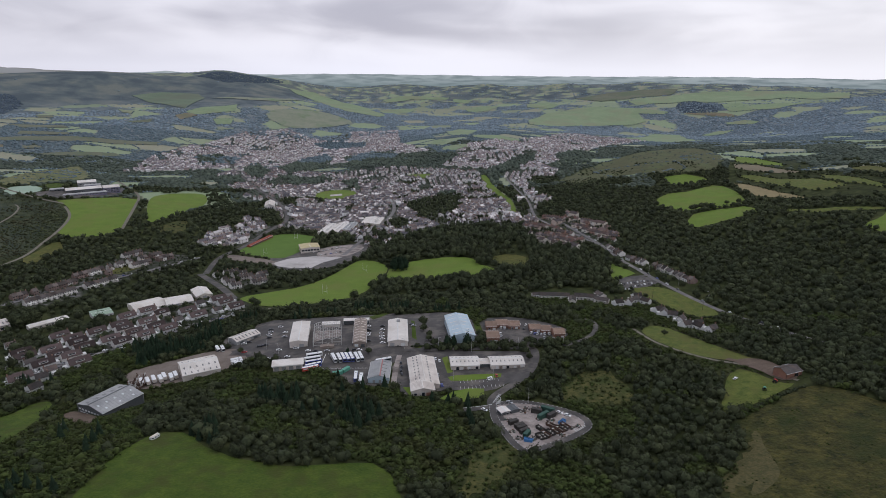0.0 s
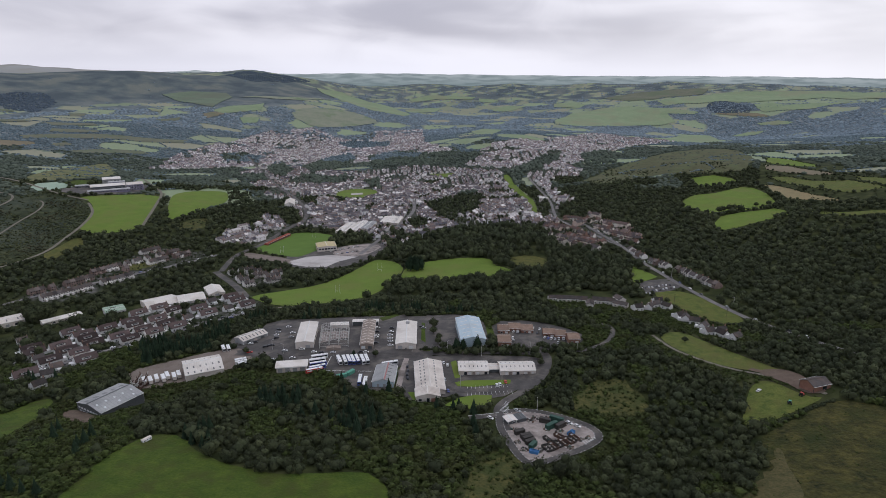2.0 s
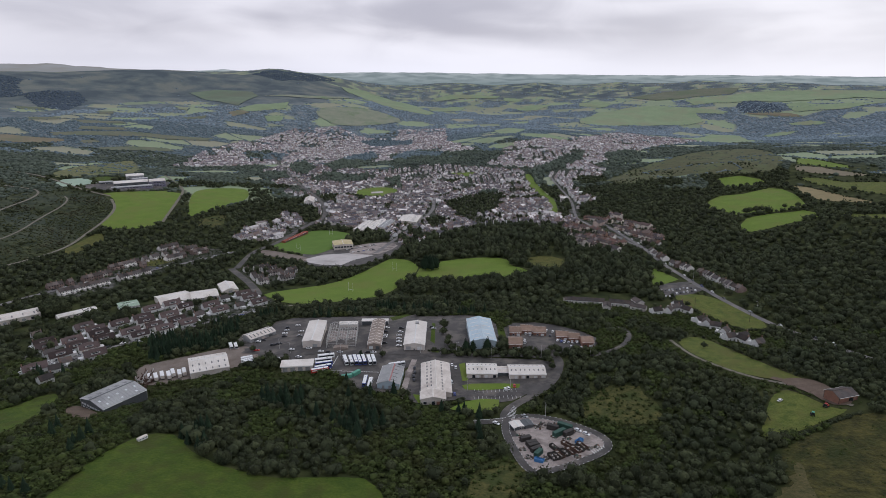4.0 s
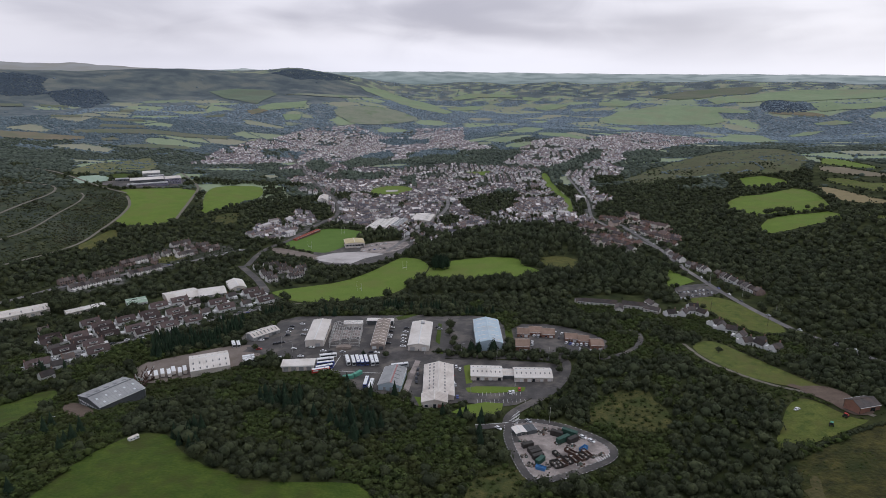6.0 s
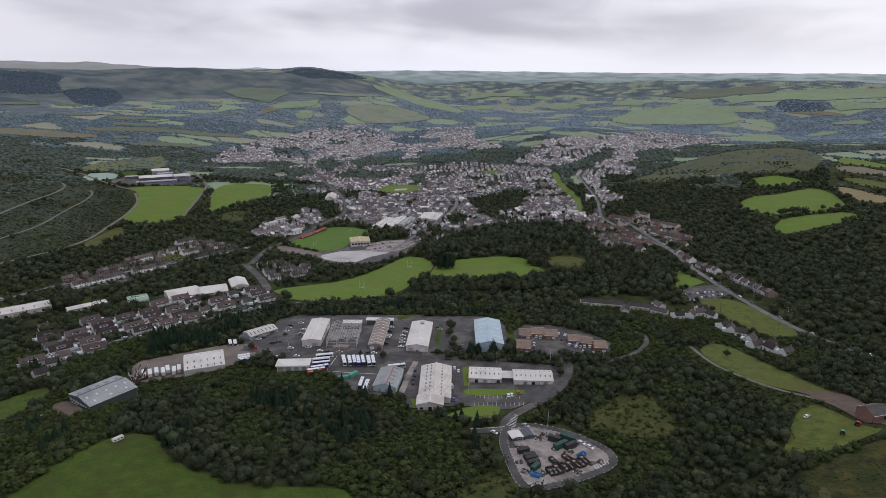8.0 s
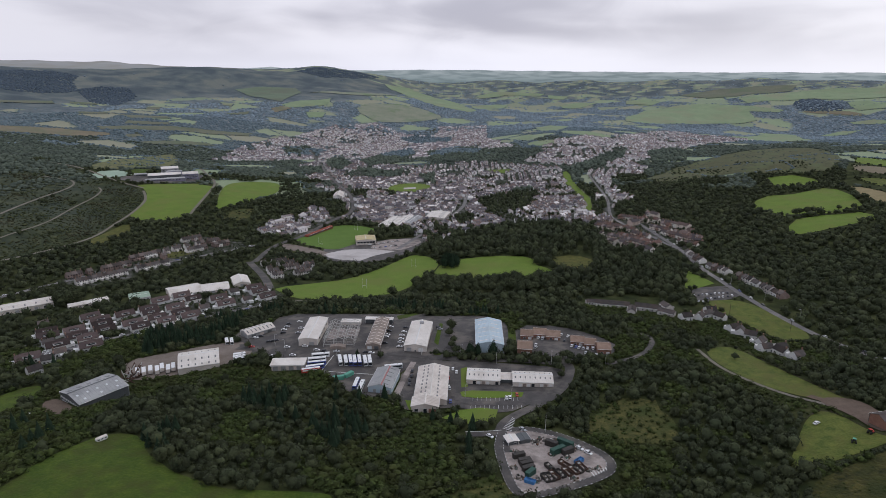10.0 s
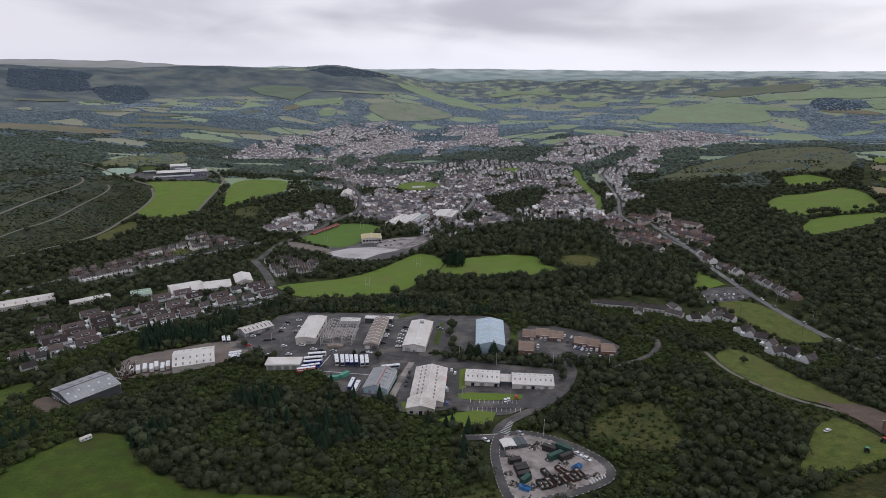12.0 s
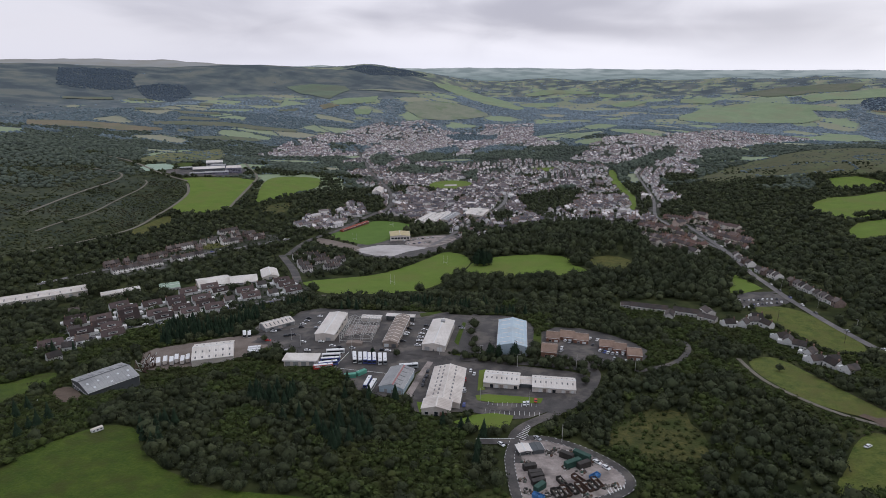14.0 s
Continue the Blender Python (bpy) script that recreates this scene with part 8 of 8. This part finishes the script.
    rad = np.where(rough, 0.6 + 1.6 * spread, np.where(in_any(LOW_BUSHES, sx, sy), 1.2 + 2.2 * spread, 1.7 + 2.8 * spread))
    rad = np.where(inside(BROWN_FIELD, sx, sy), rad * 0.45, rad)
    plant("scrub", SCRUB_CROWNS, sx, sy, rad, rad * rng.uniform(0.8, 1.2, n), M["scrub_leaf"], "olive green scrub and bramble between the trees", 42, "scrub")
    n = fir.sum()
    rad = rng.uniform(2.2, 3.2, n)
    plant("conifer_stand", CONIFERS, x[fir], y[fir], rad, rad * rng.uniform(0.9, 1.25, n), M["conifer"], "dark conifers among the broadleaved woods", 43)


def middle_woods():
    rng = np.random.default_rng(22)
    x, y = scatter(560, 1650, 8.4, 32, 49, 146)
    near = np.hypot(x - 35, y - 44) < 1150 + 500 * value_noise(x, y, 60, 91)
    x, y = x[near], y[near]
    ok = free_of_things(x, y, 3.0)
    rough = rough_share(x, y)
    town = np.zeros(len(x), bool)
    for area in TOWN_AREAS:
        town |= inside(area, x, y)
    clump = value_noise(x, y, 70, 12)
    cell = value_noise(x, y, 90, 5)
    grove = np.zeros(len(x), bool)
    for poly in TOWN_TREES:
        grove |= inside(poly, x, y)
    garden = garden_clump(x, y)
    park = inside(PARK_WOOD, x, y)
    heath = inside(HEATH, x, y)
    p = np.where(grove, 0.75, np.where(town, np.where((cell < 0.24) | (garden < 0.37), 0.85, 0.10), np.where(rough, np.where(value_noise(x, y, 40, 17) > 0.52, 0.85, 0.16), np.where(clump > 0.28, 0.95, 0.6))))
    p = np.where(heath, 0.015, p)
    below = (off_line(RUGBY_FIELD + RUGBY_FIELD[:1], x, y) < 20) & (y < 690)
    p = np.where(below, np.where(off_line(RUGBY_FIELD + RUGBY_FIELD[:1], x, y) < 9, 0.1, p), np.where(inside(EAST_FARM, x, y), 0.10, p))
    keep = ok & (rng.random(len(x)) < p)
    x, y, rough, town, grove, park, below = x[keep], y[keep], rough[keep], town[keep], grove[keep], park[keep], below[keep]
    rad = np.where(rough, rng.uniform(1.6, 3.6, len(x)), np.where(town, np.where(in_any(TOWN_TREES, x, y) | (value_noise(x, y, 90, 5) < 0.26), rng.uniform(3.4, 5.6, len(x)), rng.uniform(1.8, 4.4, len(x))), rng.uniform(3.5, 5.9, len(x)) + 2.4 * rng.random(len(x)) ** 4))
    rad = np.where(below, rng.uniform(1.6, 3.2, len(x)), np.where(park, rng.uniform(4.4, 7.4, len(x)), rad))
    tall = rad * np.where(park | grove, rng.uniform(1.3, 2.1, len(x)), np.where(town, rng.uniform(1.1, 2.0, len(x)), rng.uniform(0.9, 1.5, len(x))))
    clear = town | free_of_things(x, y, rad * 0.85)
    low = ~town & ~free_of_things(x, y + 16, 2.0) & (np.hypot(x - 35, y - 44) < 1000)     # kept low in front of works and houses
    rad, tall = np.where(low, rad * 0.62, rad), np.where(low, tall * 0.55, tall)
    x, y, rad, tall = x[clear], y[clear], rad[clear], tall[clear]
    close = np.hypot(x - 35, y - 44) < 830
    for part_of, shapes, seed in ((close, MID_CROWNS, 51), (~close, THIN_CROWNS, 54)):
        plant("woodland", shapes, x[part_of], y[part_of], rad[part_of], tall[part_of], M["leaf"], "dark green woodland along the valley sides", seed)


def in_any(polys, x, y):
    out = np.zeros(len(x), bool)
    for poly in polys:
        out |= inside(poly, x, y)
    return out


def far_woods():
    rng = np.random.default_rng(23)
    x, y = scatter(1150, 2700, 10.4, 33, 49, 140)
    beyond = np.hypot(x - 35, y - 44) >= 1150 + 500 * value_noise(x, y, 60, 91)
    x, y = x[beyond], y[beyond]
    ok = free_of_things(x, y, 4.0)
    town, moor, farmed, tone, gap = land_use(x, y)
    cell = value_noise(x, y, 90, 5)
    grove = in_any(TOWN_TREES, x, y)
    rough = rough_share(x, y)
    hedge_row = gap < 9
    p = np.where(grove, 0.95, np.where(town > 0, np.where((cell < 0.25) | (garden_clump(x, y) < 0.37), 0.85, 0.08), np.where(rough, np.where(value_noise(x, y, 40, 17) > 0.52, 0.85, 0.16), np.where(farmed > 0, np.where(hedge_row, 0.25, 0.003), np.where(moor > 0.4, 0.10, 0.9)))))
    p = np.where(inside(EAST_FARM, x, y), 0.10, p)
    keep = ok & (rng.random(len(x)) < p)
    x, y, town, grove = x[keep], y[keep], town[keep], grove[keep]
    rough = rough_share(x, y)
    rad = np.where(((town > 0) & ~grove) | rough, rng.uniform(2.2, 5.0, len(x)), rng.uniform(5.0, 8.4, len(x)))
    tall = rad * np.where((town > 0) | grove, rng.uniform(1.0, 1.6, len(x)), rng.uniform(0.6, 1.0, len(x)))
    beyond = np.hypot(x - 35, y - 44) > 1900 + 500 * value_noise(x, y, 60, 92)
    plant("hill_woodland", FAR_CROWNS, x[~beyond], y[~beyond], rad[~beyond], tall[~beyond], M["hazed_hill_leaf"], "dark woods and hedgerows round the town", 52, sink=1.4)
    plant("far_woodland", FAR_CROWNS, x[beyond], y[beyond], rad[beyond], tall[beyond], M["hazed_far_leaf"], "far haze-tinted woods and hedgerows beyond the town", 57, sink=2.6)
    x, y = scatter(2700, 4700, 15.0, 34, 50, 135)
    town, moor, farmed, tone, gap = land_use(x, y)
    ok = free_of_things(x, y, 4.0)
    hedge_row = gap < 7
    outer = np.hypot(x - 35, y - 44) > 4200
    p = np.where(outer, np.where(hedge_row, 0.35, 0.02) * (moor < 0.9), np.where(farmed > 0, np.where(hedge_row, 0.85, 0.0), np.where(moor > 0.3, 0.003, 0.9)))
    keep = ok & (rng.random(len(x)) < p)
    x, y = x[keep], y[keep]
    rad = rng.uniform(7.5, 11.5, len(x))
    plant("distant_woodland", FAR_CROWNS, x, y, rad, rad * rng.uniform(0.55, 0.80, len(x)), M["hazed_distant_leaf"], "distant hedgerows and woods towards the skyline", 53, sink=3.2)


def far_hedges():
    """Close-grown hedges along the edges of the fields round the town."""
    rng = np.random.default_rng(24)
    x, y = scatter(1350, 2900, 5.5, 35, 44, 140)
    town, moor, farmed, tone, gap = land_use(x, y)
    keep = (farmed > 0) & (gap < 6) & (town < 1) & free_of_things(x, y, 1.0)
    x, y = x[keep], y[keep]
    rad = rng.uniform(2.6, 4.6, len(x))
    plant("far_hedges", HEDGE_CROWNS, x, y, rad, rad * rng.uniform(0.7, 1.0, len(x)), M["hazed_far_leaf"], "dark hedgerows along the far fields", 55, "hedge")


def field_hedges():
    """Hedges and hedgerow bushes round the fields that lie open among the far woods."""
    rng = np.random.default_rng(25)
    xs, ys = [], []
    for outline in FAR_OPEN + [HEDGED_GREEN, HEDGED_TAN, HEDGED_DULL, HEDGED_PALE, STUBBLE_FIELD, EAST_DULL]:
        far = math.hypot(outline[0][0], outline[0][1]) > 2000
        for (x0, y0), (x1, y1) in zip(outline, outline[1:] + outline[:1]):
            n = int(math.hypot(x1 - x0, y1 - y0) / (9.0 if far else 5.0))
            for k in range(n):
                if rng.random() < (0.45 if far else 0.75):
                    f = (k + rng.random()) / n
                    xs.append(x0 + (x1 - x0) * f + rng.normal() * 2.0)
                    ys.append(y0 + (y1 - y0) * f + rng.normal() * 2.0)
    x, y = np.array(xs), np.array(ys)
    far = np.hypot(x, y) > 2000
    rad = np.where(far, rng.uniform(3.2, 5.5, len(x)), rng.uniform(1.8, 3.8, len(x)))
    tall = rad * rng.uniform(0.8, 1.2, len(x))
    plant("hedgerows", HEDGE_CROWNS, x[far], y[far], rad[far], tall[far], M["hazed_far_leaf"], "bushy hedgerows round the far pastures", 58, "hedge", 1.2)
    plant("hedgerows", HEDGE_CROWNS, x[~far], y[~far], rad[~far], tall[~far], M["leaf"], "dark bushy hedgerows round the hill fields", 59, "hedge")


def plantations():
    """Dark conifer plantations on the far western hills."""
    rng = np.random.default_rng(29)
    for k, outline in enumerate((PLANTATION_1, PLANTATION_2, PLANTATION_3, EAST_COPSE)):
        xs, ys = [p[0] for p in outline], [p[1] for p in outline]
        gx, gy = np.meshgrid(np.arange(min(xs), max(xs), 12), np.arange(min(ys), max(ys), 12))
        x, y = gx.ravel() + rng.uniform(-6, 6, gx.size), gy.ravel() + rng.uniform(-6, 6, gx.size)
        ok = inside(outline, x, y)
        x, y = x[ok], y[ok]
        if len(x):
            rad = rng.uniform(8, 11, len(x))
            plant("conifer_plantation", FAR_CROWNS, x, y, rad, rad * rng.uniform(0.85, 1.0, len(x)), M["hazed_conifer"], "dark conifer plantation on the far hillside", 60 + k, sink=5.0)


def hedge(name, line, width, radius, tall, shapes, material, label, seed):
    """A hedge of close bushes along a line."""
    rng = np.random.default_rng(seed)
    pts = np.array(rounded(line, 2, False))
    run = np.concatenate([[0], np.cumsum(np.hypot(*np.diff(pts, axis=0).T))])
    s = np.arange(0, run[-1], radius * 0.55)
    x = np.interp(s, run, pts[:, 0]) + rng.uniform(-width / 2, width / 2, len(s))
    y = np.interp(s, run, pts[:, 1]) + rng.uniform(-width / 2, width / 2, len(s))
    rad = radius * rng.uniform(0.7, 1.2, len(s))
    return plant(name, shapes, x, y, rad, rad * tall, M[material], label, seed, "hedge")


hedge("field_hedge", FIELD_HEDGE, 2.0, 1.6, 1.0, SCRUB_CROWNS, "leaf", "dark hedge between paddock and moor grass", 81)
hedge("tall_hedge", TALL_HEDGE, 5.0, 2.8, 1.4, CONIFERS, "conifer", "tall dark conifer hedge behind the lorry yard", 82)
hedge("meadow_hedge", MEADOW_HEDGE, 5.0, 2.2, 1.0, SCRUB_CROWNS, "scrub_leaf", "bushy hedge along the near meadow", 83)
hedge("paddock_hedge", PADDOCK_HEDGE, 3.0, 2.2, 1.1, SCRUB_CROWNS, "leaf", "bushy garden hedge behind the cottages", 84)
hedge("verge_hedge", VERGE_4[:4], 2.0, 1.6, 1.0, SCRUB_CROWNS, "leaf", "clipped hedge along the estate road", 85)
plantations()
near_woods()
heath_scrub()
middle_woods()
far_woods()
far_hedges()
field_hedges()


def put_tree(model, x, y, size, group):
    m = pose(x, y, height(x, y), 0, 0, (x * 37 + y * 11) % 360) 
    if model.get("placed"):
        ob = copy_thing(model, m)
    else:
        model["placed"] = 1
        ob = model
        ob.matrix_basis = m
    ob.scale = (size, size, size * 1.05)
    tagged(ob, group=group)


LEAFY = [tree_model("leafy", "rounded dark green broadleaved tree", s) for s in (3, 5, 8)]
FIRTREE = tree_model("conifer", "dark pointed conifer beside the pale blue warehouse", 6)
for i, (x, y, size) in enumerate(((-96, 637, 1.5), (-192, 605, 1.1), (-148, 613, 0.6), (-143, 613, 0.55), (-115, 623, 0.7), (-127, 614, 0.5), (-200, 615, 1.2))):
    put_tree(LEAFY[i % 3], x, y, size, "trees along the playing field")
for i, (x, y, size) in enumerate(((33, 473, 1.0), (29, 465, 0.9), (49, 451, 1.1), (-17, 507, 1.1), (-11, 469, 0.8), (-7, 460, 0.8), (-186, 475, 0.8), (-57, 442, 0.7), (73, 459, 0.9), (68, 463, 0.8), (87, 460, 0.9), (-160, 452, 0.7), (-16, 490, 0.9), (208, 600, 0.8), (214, 478, 0.6), (-20, 455, 0.6))):
    put_tree(LEAFY[i % 3], x, y, size, "trees between the industrial units")
for i, (x, y, size) in enumerate(((415, 1019, 1.5), (424, 1026, 1.4), (434, 1028, 1.6), (443, 1031, 1.5), (454, 1032, 0.9), (484, 1046, 1.1), (492, 1040, 0.7), (502, 1042, 1.3), (508, 1033, 1.0), (490, 1247, 1.2), (504, 1258, 1.2), (534, 1270, 1.2))):
    put_tree(LEAFY[i % 3], x, y, size, "hedgerow trees between hill fields")
for i, (x, y, size) in enumerate(((200, 571, 0.6), (212, 552, 0.55), (219, 516, 0.6), (233, 499, 0.7), (188, 571, 0.65), (210, 532, 0.5), (236, 484, 0.6), (178, 586, 0.7), (206, 470, 0.6))):
    put_tree(LEAFY[i % 3], x, y, size, "garden trees beside the cottages")
for i, (x, y, size) in enumerate(((-136, 419, 1.0), (-134, 424, 1.2), (-130, 418, 0.9), (-16, 506, 0.7), (-11, 478, 0.75), (-5, 462, 0.7), (31, 478, 0.9), (34, 467, 0.8), (49, 457, 0.9), (71, 465, 0.75), (79, 459, 0.8), (87, 453, 0.75), (99, 454, 0.8), (65, 442, 0.8), (66, 431, 0.7), (185, 479, 0.7), (71, 452, 0.7))):
    put_tree(LEAFY[i % 3], x, y, size, "trees at the edge of the yards")
for x, y, size in ((4, 456, 1.15), (9, 458, 1.0), (20, 457, 1.3), (-73, 440, 0.6)):
    put_tree(FIRTREE, x, y, size, "conifers by the warehouse")

for i, (x, y) in enumerate([(-64, 766), (-61, 771), (-56, 765), (-53, 770), (-48, 759), (-61, 756), (-53, 754)]):
    put_tree(FIRTREE, x, y, 1.5 + 0.15 * (i % 3), "tall conifers between the park fields")
for i, (x, y) in enumerate([(-435, 589), (-427, 586), (-426, 590), (-422, 593), (-421, 597), (-440, 599), (-433, 602)]):
    put_tree(LEAFY[i % 3], x, y, 2.0 + 0.2 * (i % 3), "tall trees beside the long store")


def garden_bushes():
    """Shrubs and small trees in the gardens between the nearer houses."""
    rng = np.random.default_rng(27)
    xs, ys = [], []
    for area in (WEST_ESTATE, WEST_TERRACES, DEPOT_TERRACES, EAST_TERRACES):
        ax, ay = [p[0] for p in area], [p[1] for p in area]
        gx, gy = np.meshgrid(np.arange(min(ax), max(ax), 4.2), np.arange(min(ay), max(ay), 4.2))
        x, y = gx.ravel() + rng.uniform(-2, 2, gx.size), gy.ravel() + rng.uniform(-2, 2, gx.size)
        ok = inside(area, x, y) & (rng.random(len(x)) < 0.55)
        xs.append(x[ok]), ys.append(y[ok])
    x, y = np.concatenate(xs), np.concatenate(ys)
    ok = free_of_things(x, y, -0.9)
    for line, width in ROAD_LINES:
        ok &= off_line(rounded(line, 2, False), x, y) > width / 2 + 1.6
    x, y = x[ok], y[ok]
    rad = 0.7 + 1.7 * rng.random(len(x)) ** 2
    plant("garden_shrubs", HEDGE_CROWNS, x, y, rad, rad * rng.uniform(0.9, 1.7, len(x)), M["leaf"], "dark garden shrubs and small trees between the houses", 86, "shrubs")


def street_cars(line, side, step, group, seed):
    """Cars parked along one side of a street."""
    rng = random.Random(seed)
    pts = rounded(line, 2, False)
    places, left = [], step
    for (x0, y0), (x1, y1) in zip(pts, pts[1:]):
        run = math.hypot(x1 - x0, y1 - y0)
        while left < run:
            f = left / run
            if rng.random() < 0.7:
                places.append((x0 + (x1 - x0) * f - (y1 - y0) / run * side, y0 + (y1 - y0) * f + (x1 - x0) / run * side, math.degrees(math.atan2(y1 - y0, x1 - x0))))
            left += step
        left -= run
    flock(CARS, places, group, 3, MIX, 0.6)


garden_bushes()
street_cars(HOUSE_STREET, 2.2, 11, "cars along the estate street", 3)
street_cars(HOUSE_STREET, -6.5, 13, "cars on the house drives", 4)
street_cars(WEST_STREET, 2.4, 12, "cars along the terrace street", 5)
street_cars(VALLEY_ROAD, 2.4, 20, "cars along the valley road", 6)


def tree_belt():
    """Single trees that stand between the park fields and the industrial estate."""
    rng = np.random.default_rng(71)
    xs, ys = [p[0] for p in TREE_BELT], [p[1] for p in TREE_BELT]
    gx, gy = np.meshgrid(np.arange(min(xs), max(xs), 9.0), np.arange(min(ys), max(ys), 9.0))
    x, y = gx.ravel() + rng.uniform(-3.5, 3.5, gx.size), gy.ravel() + rng.uniform(-3.5, 3.5, gx.size)
    ok = inside(TREE_BELT, x, y)
    for i, (a, b) in enumerate(zip(x[ok][:130], y[ok][:130])):
        put_tree(LEAFY[i % 3], float(a), float(b), float(rng.uniform(1.0, 1.6)), "trees below the park fields")


tree_belt()
